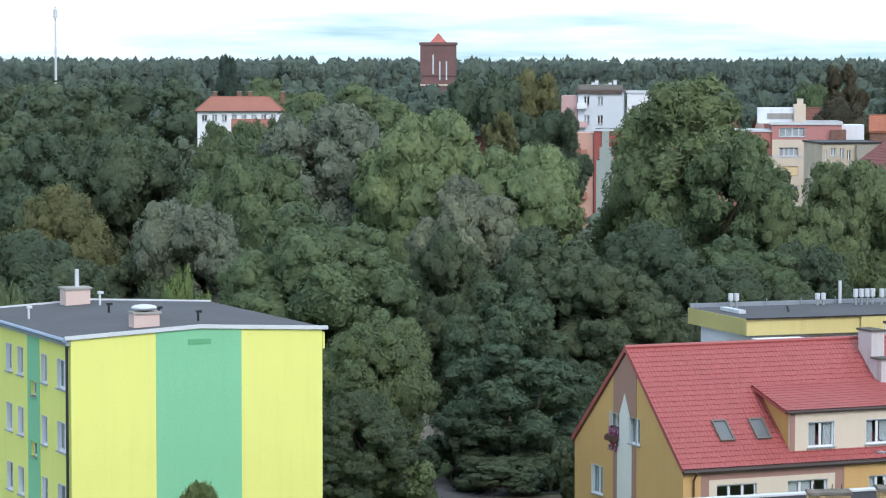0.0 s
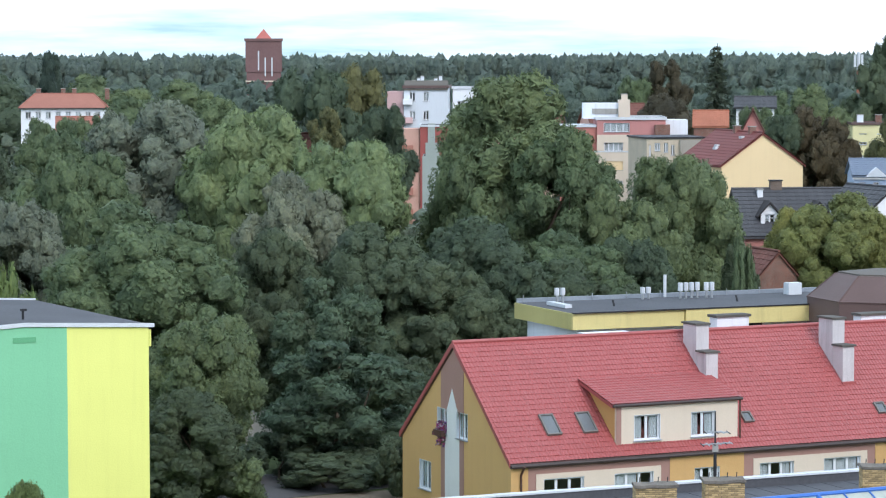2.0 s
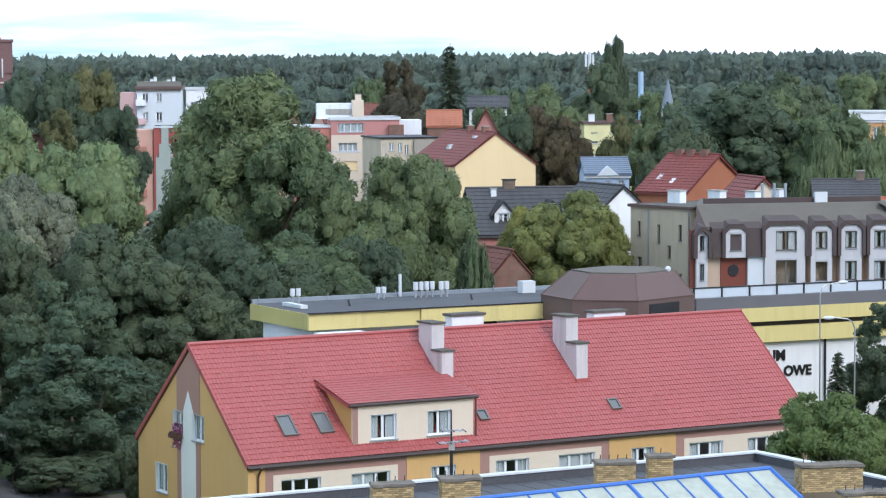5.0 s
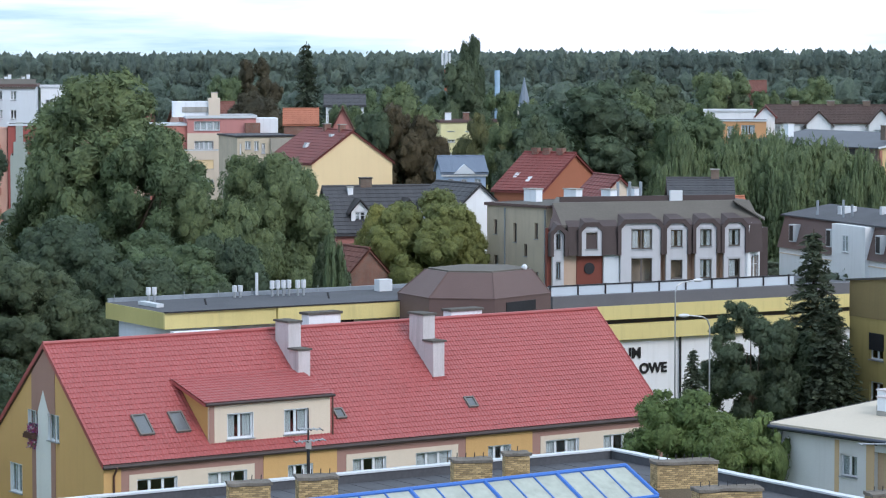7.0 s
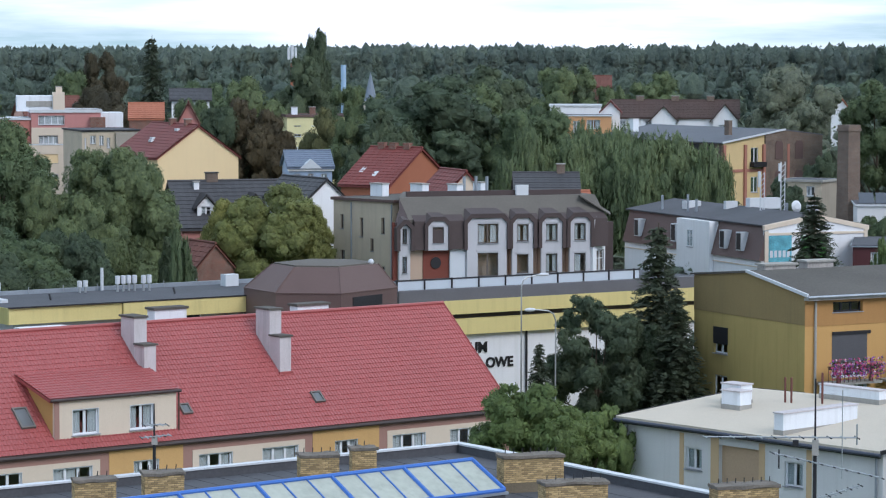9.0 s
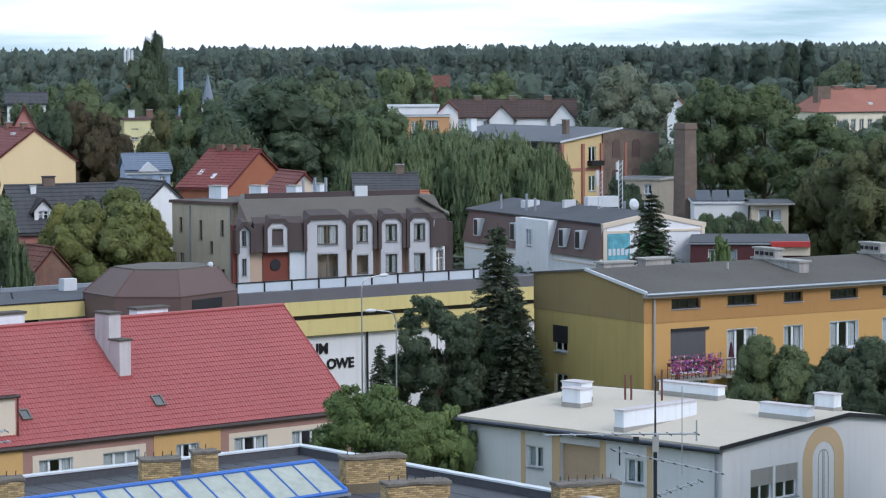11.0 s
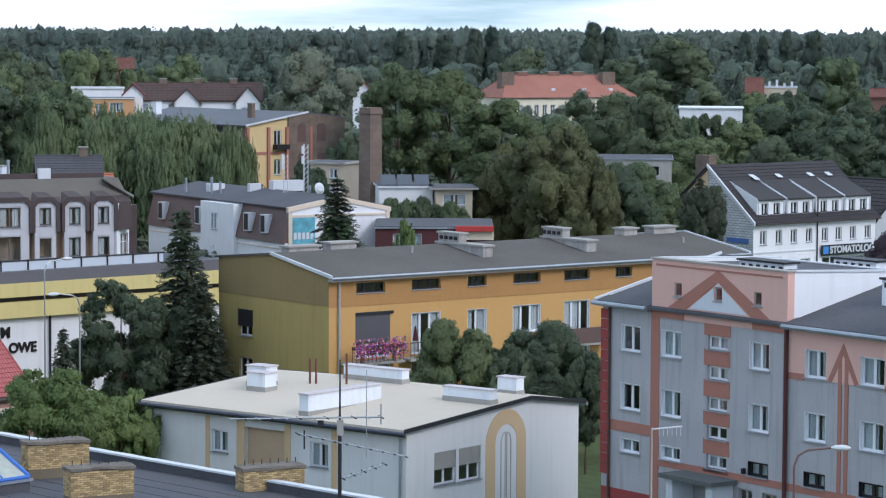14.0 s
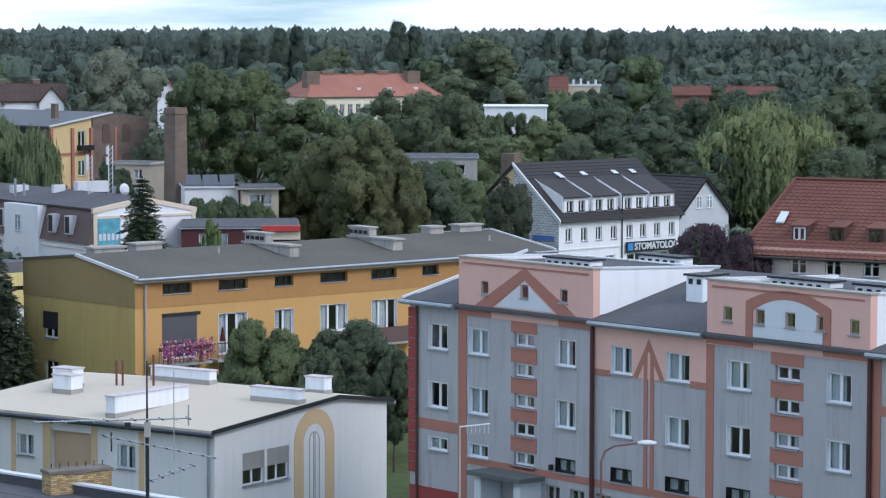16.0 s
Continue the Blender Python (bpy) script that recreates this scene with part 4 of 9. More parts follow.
# ---- ochre and olive block ----
def ochre_block():
    W, D, H, P = 34.57, 12.1, 10.19, 11.23
    b = site("ochre_apartment_block", 64.63, 157.9, 13.22, "ochre apartment block with an olive green gable end", "apartment block")
    fr = wall_frames(W, D)
    attic = [(u, u + w, 9.17, 9.78) for u, w in ((2.04, 2.2), (6.3, 2.25), (10.7, 1.5), (14.4, 2.25), (18.65, 2.15), (23.04, 1.45), (26.8, 2.2), (31.0, 2.2))]
    main = []
    for zz in (5.9, 3.0, 0.1):
        main += [(10.7, 12.25, zz + 0.05, zz + 1.8), (14.38, 16.69, zz + 0.1, zz + 1.85), (23.04, 24.5, zz + 0.05, zz + 1.85), (26.8, 29.1, zz + 0.05, zz + 1.85)]
        main += [(2.0, 4.62, zz - 0.75, zz + 1.95), (6.27, 8.56, zz - 0.75, zz + 1.82), (18.66, 20.86, zz - 0.75, zz + 1.9), (31.0, 33.2, zz - 0.75, zz + 1.9)]
    part("wall", facade(bmesh.new(), fr[0][0], W, -0.5, H, attic + main), OCHRE, b, fix=False)
    part("painted_band", facade(bmesh.new(), pose(0, -0.03, 0), W, 8.38, H - 0.02, [(q[0], q[1], q[2], q[3]) for q in attic], 0.03), OCHRE_DEEP, b, "deep ochre upper band", fix=False)
    for q in attic:
        window(b, fr[0][0], q[0], q[2], q[1] - q[0], q[3] - q[2], bars=2, curtain=3, frame_mat=DARK_METAL, deep=0.2)
    for q in main:
        window(b, fr[0][0], q[0], q[2], q[1] - q[0], q[3] - q[2], bars=2 if q[1] - q[0] > 1.9 else 1, lining=True, sill=q[3] - q[2] < 2.0)
    sw = [(D - 9.8, D - 8.28, z, z + 1.68) for z in (5.9, 2.85, 0.05)]
    part("gable_wall", facade(bmesh.new(), fr[3][0], D, -0.5, H, sw, top=[(0, 10.75), (D / 2, P), (D, H)]), OLIVE, b, fix=False)
    part("painted_band", facade(bmesh.new(), pose(-0.03, D, 0, 0, 0, 270), D, 8.45, H, [], 0.03, top=[(0, 10.74), (D / 2, P - 0.01), (D, H - 0.01)]), OLIVE_DARK, b, "dark olive upper band", fix=False)
    glaze(b, fr[3][0], sw, curtain=3)
    for z in (5.9,):
        part("shutter", boxed(-0.04, 8.24, z + 0.6, 0.05, 9.85, z + 1.68), DARK_METAL, b, "dark roller shutter")
    part("gable_wall", facade(bmesh.new(), fr[1][0], D, -0.5, H, [], top=[(0, H), (D / 2, P), (D, 10.7)]), OLIVE, b, fix=False)
    part("wall", facade(bmesh.new(), fr[2][0], W, -0.5, 10.7, []), OCHRE, b, fix=False)
    roof = bmesh.new()
    for y0, y1, z0, z1 in ((-0.5, D / 2, H - 0.02, P), (D / 2, D + 0.3, P, 10.66)):
        prism(roof, [(-0.15, y0, z0), (-0.15, y1, z1), (-0.15, y1, z1 + 0.12), (-0.15, y0, z0 + 0.12)], (W + 0.3, 0, 0))
    part("roof", roof, BITUMEN_BROWN, b, "weathered brown bitumen roof")
    for x in (-0.22, W + 0.1):
        cap = bmesh.new()
        prism(cap, [(x, -0.5, H + 0.0), (x, D / 2, P + 0.02), (x, D / 2, P + 0.2), (x, -0.5, H + 0.2)], (0.14, 0, 0))
        if x > 0:
            prism(cap, [(x, D / 2, P + 0.02), (x, D, 10.68), (x, D, 10.86), (x, D / 2, P + 0.2)], (0.14, 0, 0))
        part("verge_cap", cap, WHITE_CAP, b)
    gutter_run(b, (-0.2, -0.58, H), (W + 0.2, -0.58, H), ZINC, 0.09)
    part("eave_board", boxed(-0.1, -0.48, H - 0.22, W + 0.1, -0.02, H - 0.03), CONCRETE, b)
    part("downpipe", tube(bmesh.new(), (0.7, -0.12, -0.5), (0.7, -0.12, H - 0.3), 0.08), CONCRETE, b)
    for u, v, w, d, h in ((13.6, 2.1, 0.8, 4.8, 0.9), (22.3, 2.05, 0.85, 4.6, 0.9), (28.8, 5.7, 1.2, 1.0, 0.65), (31.6, 5.75, 2.0, 1.0, 0.65), (5.0, 6.8, 2.0, 0.9, 0.55), (1.8, 6.8, 2.3, 0.9, 0.4)):
        zb = H + (P - H) * min(v, D / 2) / (D / 2)
        zt = P + h * 0.75 if v > 5 else P + 0.15
        c = part("ventilation_shaft", boxed(u, v, zb - 0.2, u + w, v + d, zt), WEATHERED, b, "flaking whitewashed ventilation stack")
        part("cap", boxed(u - 0.12, v - 0.12, zt, u + w + 0.12, v + d + 0.12, zt + 0.12), CONCRETE, c)
        if v < 5:
            part("upper_shaft", boxed(u + 0.1, v + 2.6, zt + 0.12, u + w - 0.1, v + d, zt + 0.65), WEATHERED, c)
            part("cap", boxed(u, v + 2.5, zt + 0.65, u + w, v + d + 0.1, zt + 0.76), CONCRETE, c)
            for i in range(4):
                # dark block painted as the shade inside a vent hole
                part("vent_hole", boxed(u - 0.02, v + 2.8 + i * 0.5, zt + 0.28, u + w + 0.02, v + 3.05 + i * 0.5, zt + 0.5), DARK_METAL, c)
    for u, v in ((9.5, 4.2), (14.0, 5.0), (22.3, 4.5), (31.8, 3.0)):
        z = H + (P - H) * v / (D / 2) + 0.1
        part("vent_pipe", tube(bmesh.new(), (u, v, z), (u, v, z + 0.45), 0.08), CONCRETE, b)
    # balconies
    for u0, u1, z, mt, tag in ((0.95, 5.0, 5.0, PIPE_BROWN, "flower"), (17.9, 21.9, 5.1, BROWN_SHEET, "dark"), (17.9, 21.9, 2.2, BROWN_SHEET, "dark"), (5.4, 8.5, 5.0, PIPE_BROWN, "bars")):
        bal = part("balcony", boxed(u0, -1.1, z - 0.15, u1, 0, z), CONCRETE, b)
        if tag == "dark":
            part("front_panel", boxed(u0, -1.12, z, u1, -1.06, z + 1.0), mt, bal, "dark brown balcony panel")
            for x in (u0, u1 - 0.06):
                part("side_panel", boxed(x, -1.06, z, x + 0.06, 0, z + 1.0), mt, bal)
        else:
            for i in range(int((u1 - u0) / 0.3) + 1):
                part("baluster", tube(bmesh.new(), (u0 + 0.05 + i * 0.3, -1.06, z), (u0 + 0.05 + i * 0.3, -1.06, z + 1.0), 0.02, seg=5), mt, bal)
            part("handrail", tube(bmesh.new(), (u0, -1.06, z + 1.0), (u1, -1.06, z + 1.0), 0.035, seg=6), mt, bal)
    for x in (1.7, 4.1):
        part("balcony_post", boxed(x, -1.12, 5.0, x + 0.14, -0.98, 6.4), mat("mauve_post", (0.3, 0.13, 0.12), 0.7), b)
    part("shutter", boxed(2.0, -0.02, 6.1, 4.62, 0.06, 7.8), mat("charcoal_shutter", (0.09, 0.09, 0.1), 0.6), b, "charcoal balcony shutter")
    part("shutter_box", boxed(2.0, -0.1, 7.8, 4.85, 0.05, 7.98), DARK_METAL, b)
    par = bmesh.new()
    bmesh.ops.create_cone(par, segments=10, radius1=0.2, radius2=0.04, depth=0.9, matrix=pose(6.0, -0.8, 6.55))
    part("folded_parasol", par, mat("wine_cloth", (0.08, 0.02, 0.03), 0.8), b)


ochre_block()


# ---- salmon and grey block ----
def salmon_block():
    W, D, H, k, V = 46.0, 14.0, 12.42, 0.24, 7.6
    b = site("salmon_apartment_block", 62.1, 117.6, -78.5, "grey and salmon apartment block with terracotta painted bands", "apartment block")
    fr = wall_frames(W, D)
    cols, stairs = [], []
    pairs = ((1.36, 1.42), (4.28, 1.4), (10.25, 1.32), (13.83, 1.33), (17.22, 1.45), (20.85, 1.38), (26.42, 1.32), (30.3, 1.4), (33.9, 1.4), (37.4, 1.4), (43.0, 1.4))
    for u, w in pairs:
        cols += [(u, u + w, 10.26, 11.5), (u, u + w, 7.5, 8.76)]
        cols += [(u, u + w, 5.5, 6.15, {"frame_mat": DARK_METAL if u > 9 else PVC})] if not (17 < u < 18 or 23 < u < 23.5) else [(u, u + w, 5.5, 6.15, {"frame_mat": DARK_METAL})]
    for u in (7.46, 23.58, 40.2):
        stairs += [(u, u + 1.36, z, z + 0.62) for z in (10.9, 9.53, 8.12, 6.84)] + ([(u, u + 1.36, 5.5, 6.12)] if u > 0 else [])
    low = [(u, u + 0.95, 3.9, 4.85) for u in (9.6, 11.2, 12.9, 14.6, 16.3, 18.2, 20.6, 22.4)]
    tops = [(8.0, 9.0, 2.6, 4.7)]
    part("wall", facade(bmesh.new(), fr[0][0], W, -0.5, H, [q[:4] for q in cols + stairs + low] + tops), GREY_RENDER, b, fix=False)
    glaze(b, fr[0][0], cols, lining=True)
    glaze(b, fr[0][0], stairs)
    glaze(b, fr[0][0], low, curtain=3, frame_mat=CONCRETE)
    window(b, fr[0][0], 8.0, 2.6, 1.0, 2.1, bars=0, name="entrance_door", sill=False)
    allh = [q[:4] for q in cols + stairs + low]

    def band(u0, u1, z0, z1, mt, off=0.03, label="terracotta band", top=None):
        hs = [(max(q[0], u0 + 0.002) - u0, min(q[1], u1 - 0.002) - u0, max(q[2], z0 + 0.002), min(q[3], z1 - 0.002)) for q in allh if q[0] < u1 and q[1] > u0 and q[2] < z1 and q[3] > z0]
        part("painted_band", facade(bmesh.new(), pose(u0, -off, 0), u1 - u0, z0, z1, hs, off, top=top), mt, b, label, fix=False)

    for u0, u1 in ((3.55, 4.15), (19.65, 20.1), (28.75, 29.3)):
        band(u0, u1, 3.0, H, BRICK_PAINT)
    for u0, u1 in ((7.25, 9.0), (23.35, 25.15)):
        zs = [H, 11.52, 10.9, 10.16, 9.53, 8.75, 8.12, 7.47, 6.84, 6.13, 5.5]
        for a, c in zip(zs[0::2], zs[1::2] + [5.3]):
            band(u0, u1, c, a, BRICK_PAINT)
    band(12.8, 19.65, 10.2, H, PINK, 0.025, "salmon upper wall")
    band(12.8, 13.8, 10.1, 10.38, BRICK_PAINT, 0.035)
    band(18.72, 19.65, 10.1, 10.38, BRICK_PAINT, 0.035)
    band(4.15, W, 5.15, 5.48, BRICK_PAINT)
    band(0.55, 3.55, 6.45, 6.95, BRICK_PAINT)
    band(29.3, 33.8, 10.0, 10.4, BRICK_PAINT)
    band(0.0, 3.55, -0.5, 3.7, RED_PLINTH, label="wine red plinth")
    quoin = bmesh.new()
    for i in range(16):
        box(quoin, -0.06, -0.06, 4.32 + i * 0.49, 0.5, 0.5, 4.32 + i * 0.49 + 0.45)
    part("quoin", quoin, RED_PLINTH, b, "wine red quoins")
    part("downpipe", tube(bmesh.new(), (0.62, -0.1, -0.5), (0.62, -0.1, H), 0.07), PIPE_BROWN, b)
    for u in (12.76, 28.8):
        part("downpipe", tube(bmesh.new(), (u, -0.14, -0.5), (u, -0.14, H), 0.1), mat("oxblood_pipe", (0.09, 0.03, 0.03), 0.5), b)
    # painted arrow between the windows
    for u0, u1 in ((15.9, 16.12), (16.3, 16.52)):
        band(u0, u1, 5.3, 11.4, BRICK_PAINT, 0.04)
    arr = bmesh.new()
    for s in (-1, 1):
        prism(arr, [(16.21, -0.045, 11.95), (16.21 + s * 0.95, -0.045, 10.25), (16.21 + s * 0.7, -0.045, 10.2), (16.21, -0.045, 11.45)], (0, 0.04, 0))
    part("painted_arrow", arr, BRICK_PAINT, b, "terracotta arrow")
    part("wall", facade(bmesh.new(), fr[3][0], D, -0.5, H, [], top=[(0, H), (D - V, H + k * V), (D, H)]), GREY_RENDER, b, fix=False)
    part("wall", facade(bmesh.new(), fr[1][0], D, -0.5, H, []), GREY_RENDER, b, fix=False)
    part("wall", facade(bmesh.new(), fr[2][0], W, -0.5, H, []), GREY_RENDER, b, fix=False)
    roof = bmesh.new()
    for y0, y1, z0, z1 in ((-0.3, V, H - 0.05, H + k * V), (V, D + 0.2, H + k * V, H)):
        prism(roof, [(-0.2, y0, z0), (-0.2, y1, z1), (-0.2, y1, z1 + 0.12), (-0.2, y0, z0 + 0.12)], (W + 0.4, 0, 0))
    part("roof", roof, BITUMEN, b, "dark bitumen roof")
    part("verge_cap", prism(bmesh.new(), [(-0.3, -0.3, H), (-0.3, V, H + k * V + 0.05), (-0.3, V, H + k * V + 0.25), (-0.3, -0.3, H + 0.2)], (0.14, 0, 0)), WHITE_CAP, b)
    for u0, u1 in ((-0.3, 3.6), (12.75, 19.7), (28.8, 36.0)):
        gutter_run(b, (u0, -0.4, H - 0.02), (u1, -0.4, H - 0.02), ZINC, 0.11)
        part("eave_board", boxed(u0, -0.3, H - 0.16, u1, -0.04, H - 0.01), ZINC, b)
        part("eave_sheet", prism(bmesh.new(), [(u0, -0.3, H + 0.09), (u0, 0.5, H + 0.29), (u0, 0.5, H + 0.31), (u0, -0.3, H + 0.11)], (u1 - u0, 0, 0)), BITUMEN, b)
    # raised fronts with painted ornament
    for u0, u1, zt, kind in ((3.62, 12.72, 14.72, "triangle"), (19.7, 28.72, 14.75, "arch")):
        w = u1 - u0
        lo = 12.05
        hs = [(u - u0, u - u0 + 0.5, 13.1, 13.72) for u in ((5.2, 7.95, 10.55) if kind == "triangle" else (20.65, 22.5, 24.2, 25.9, 27.65))]
        f = part("raised_front", facade(bmesh.new(), pose(u0, -0.05, 0), w, lo, zt, hs, 0.4), PINK, b, "salmon raised front", fix=False)
        for q in hs:
            # added dark sheet behind the opening, in place of the shade within
            part("room_back", boxed(u0 + q[0] - 0.1, 0.37, 13.0, u0 + q[1] + 0.1, 0.4, 13.82), SHADE_BACKING, f)
            window(f, pose(u0, -0.05, 0), q[0], q[2], 0.5, 0.62, bars=0, sill=True, curtain=3, frame_mat=CONCRETE, deep=0.06)
        for x in (u0, u1 - 0.3):
            part("side_wall", prism(bmesh.new(), [(x, 0.35, H), (x, 0.35, zt), (x, V + 0.2, zt - 0.3), (x, V + 0.2, H)], (0.3, 0, 0)), WHITE_WALL, f, "white side wall")
        part("back_wall", boxed(u0 + 0.3, V, H, u1 - 0.3, V + 0.2, zt - 0.3), WHITE_WALL, f)
        part("top_cap", boxed(u0 - 0.06, -0.12, zt, u1 + 0.06, 0.42, zt + 0.07), CONCRETE, f)
        part("upper_roof", prism(bmesh.new(), [(u0 + 0.3, 0.35, zt - 0.25), (u0 + 0.3, V, zt - 0.5), (u0 + 0.3, V, zt - 0.4), (u0 + 0.3, 0.35, zt - 0.15)], (w - 0.6, 0, 0)), BITUMEN, f)
        for x in (u0 - 0.05, u1 - 0.25):
            part("side_cap", prism(bmesh.new(), [(x, 0.4, zt), (x, V + 0.2, zt - 0.3), (x, V + 0.2, zt - 0.22), (x, 0.4, zt + 0.08)], (0.32, 0, 0)), WHITE_CAP, f)
        # terracotta ornament and pale field
        y, t = -0.085, 0.033
        o = bmesh.new()
        p = bmesh.new()
        def flat(bm, *pts):
            prism(bm, [(x, y, z) for x, z in pts], (0, t, 0))

        if kind == "triangle":
            c = 8.2
            for sg in (-1, 1):
                e = u0 if sg < 0 else u1
                flat(o, (c, 14.5), (c + sg * 3.52, 12.5), (c + sg * 2.3, 12.5), (c, 13.96))
                flat(o, (c + sg * 2.3, 12.05), (e, 12.05), (e, 12.5), (c + sg * 2.3, 12.5))
                flat(p, (c + sg * 1.95, 12.62), (c + sg * 0.3, 12.62), (c + sg * 0.3, 13.68))
            flat(p, (c - 0.3, 12.62), (c + 0.3, 12.62), (c + 0.3, 13.04), (c - 0.3, 13.04))
            flat(p, (c - 0.24, 13.75), (c + 0.24, 13.75), (c, 13.88))
        else:
            c, n = 24.3, 16
            rise = lambda q: (14.02 + 0.58 * (1 - q * q), 13.68 + 0.55 * (1 - q * q))
            for i in range(n):
                a, e = -1 + 2 * i / n, -1 + 2 * (i + 1) / n
                flat(o, (c + 2.35 * a, rise(a)[0]), (c + 2.35 * e, rise(e)[0]), (c + 1.95 * e, rise(e)[1]), (c + 1.95 * a, rise(a)[1]))
                if 0 < i < n - 1:
                    flat(p, (c + 1.93 * a, 13.745), (c + 1.93 * e, 13.745), (c + 1.93 * e, rise(e)[1] - 0.01), (c + 1.93 * a, rise(a)[1] - 0.01))
            for sg in (-1, 1):
                e = u0 if sg < 0 else u1
                flat(o, (c + sg * 1.95, 12.1), (e, 12.1), (e, 12.5), (c + sg * 1.95, 12.5))
                flat(o, (c + sg * 1.95, 12.502), (c + sg * 2.35, 12.502), (c + sg * 2.35, 14.02), (c + sg * 1.95, 13.68))
            flat(p, (c - 1.93, 12.57), (c + 1.93, 12.57), (c + 1.93, 13.04), (c - 1.93, 13.04))
            for a, e in ((23.04, 24.16), (24.74, 25.86)):
                flat(p, (a, 13.044), (e, 13.044), (e, 13.741), (a, 13.741))
        for q in (o, p):
            bmesh.ops.remove_doubles(q, verts=q.verts, dist=0.0005)
        part("painted_ornament", o, BRICK_PAINT, f, "terracotta painted ornament")
        part("painted_field", p, LIGHT_PANEL, f, "pale blue painted field")
        line = bmesh.new()
        box(line, u0 + 0.3, y, zt - 0.28, u1 - 0.3, y + t, zt - 0.2)
        part("painted_line", line, BRICK_PAINT, f)
    for u, v, w, d, z in ((15.2, 3.2, 1.0, 1.5, 14.45), (6.2, 3.0, 3.0, 0.8, 14.7), (7.0, 8.2, 2.8, 0.8, 14.6), (20.4, 3.0, 3.4, 0.8, 14.72), (25.0, 3.2, 2.6, 0.8, 14.72)):
        c = part("ventilation_shaft", boxed(u, v, 12.4, u + w, v + d, z), LIMEWASH, b, "limewashed ventilation stack")
        part("cap", boxed(u - 0.1, v - 0.1, z, u + w + 0.1, v + d + 0.1, z + 0.09), DARK_METAL, c)
        for i in range(int(w / 0.5)):
            # solid dark block for a vent hole, its inner shade as colour
            part("vent_hole", boxed(u + 0.15 + i * 0.5, v - 0.02, z - 0.35, u + 0.4 + i * 0.5, v + 0.1, z - 0.12), DARK_METAL, c)
    # porch
    porch = part("porch_roof", boxed(6.0, -1.6, 5.0, 9.6, -0.03, 5.2), mat("porch_bitumen", (0.12, 0.13, 0.13), 0.9), b)
    for u in (6.2, 8.9):
        part("porch_wall", boxed(u, -1.3, 2.4, u + 0.45, -0.03, 5.0), LIGHT_PANEL, porch)
    part("porch_floor", boxed(6.0, -1.6, -0.5, 9.6, -0.03, 2.5), CONCRETE, porch)
    part("wall_lamp", boxed(10.0, -0.2, 5.55, 10.15, -0.03, 5.8), DARK_METAL, b)


salmon_block()


# ---- long shop hall with yellow fascia ----
def shop_hall():
    b = site("shop_hall", 18.93, 174.93, 19.2, "long flat shop hall with yellow sheet fascia and white walls", "building")
    L, D, Z = 27.0, 8.8, 9.0
    part("wall", boxed(0.6, 0.8, -0.5, L, D - 0.5, Z - 1.0), LIGHT_PANEL, b)
    part("roof", boxed(0, 0, Z - 0.12, L, D, Z - 0.02), BITUMEN, b)
    part("fascia", boxed(-0.1, -0.1, Z - 1.05, 7.72, 0.1, Z - 0.03), FASCIA_YELLOW, b, "yellow sheet fascia")
    part("fascia", boxed(7.77, -0.25, Z - 1.05, L, 0.1, Z - 0.03), FASCIA_YELLOW, b, "yellow sheet fascia")
    # left side fascia in a darker yellow than the front
    part("fascia", boxed(-0.1, 0.1, Z - 1.05, 0.1, D, Z - 0.03), mat("olive_yellow_fascia", (0.5, 0.44, 0.18), 0.7, 0.06, streak=0.15), b, "darker yellow fascia on the left side")
    part("roof_edge", boxed(-0.14, -0.3, Z - 0.03, L, -0.02, Z + 0.06), DARK_METAL, b)
    part("back_parapet", boxed(0, D - 0.2, Z - 0.1, L, D, Z + 0.25), ZINC, b)
    for i in range(11):
        part("rail_post", tube(bmesh.new(), (0.4 + i * 2.5, D - 0.3, Z), (0.4 + i * 2.5, D - 0.3, Z + 0.45), 0.03, seg=5), STEEL, b)
    holes = [(u, u + 1.4) for u in (8.2, 10.2, 12.4)]
    for u0, u1 in holes:
        part("window_strip", boxed(u0, 0.7, Z - 1.9, u1, 0.79, Z - 1.1), DARK_METAL, b)
    part("porch", boxed(-1.6, 3.2, -0.5, 0.6, 8.0, Z - 2.3), PALE, b)
    part("wall_slab", boxed(-0.6, -2.6, 5.0, 2.6, -1.9, 8.0), WHITE_WALL, b)
    # ventilators on the roof
    for u, v, n, h in ((2.3, 7.4, 2, 0.95), (8.55, 7.4, 2, 0.8), (11.1, 6.95, 4, 1.05), (12.85, 6.6, 2, 1.05)):
        for i in range(n):
            x = u + i * 0.42
            p = part("ventilator", tube(bmesh.new(), (x, v, Z), (x, v, Z + h * 0.55), 0.09), STEEL, b)
            part("ventilator_head", tube(bmesh.new(), (x, v, Z + h * 0.5), (x, v, Z + h), 0.17), WHITE_CAP, p)
    part("flue_pipe", tube(bmesh.new(), (10.7, 8.4, Z), (10.7, 8.4, Z + 1.5), 0.11), WHITE_CAP, b)
    part("fan_box", boxed(19.1, 6.6, Z, 20.1, 7.3, Z + 0.8), WHITE_CAP, b, "white rooftop fan box")
    part("fan_box", boxed(1.0, 3.4, Z, 1.5, 6.2, Z + 0.22), WHITE_CAP, b)
    for u in (4.68, 13.67, 20.6):
        part("vent_pipe", tube(bmesh.new(), (u, 3.8, Z), (u, 4.0, Z + 0.35), 0.07), DARK_METAL, b)


shop_hall()


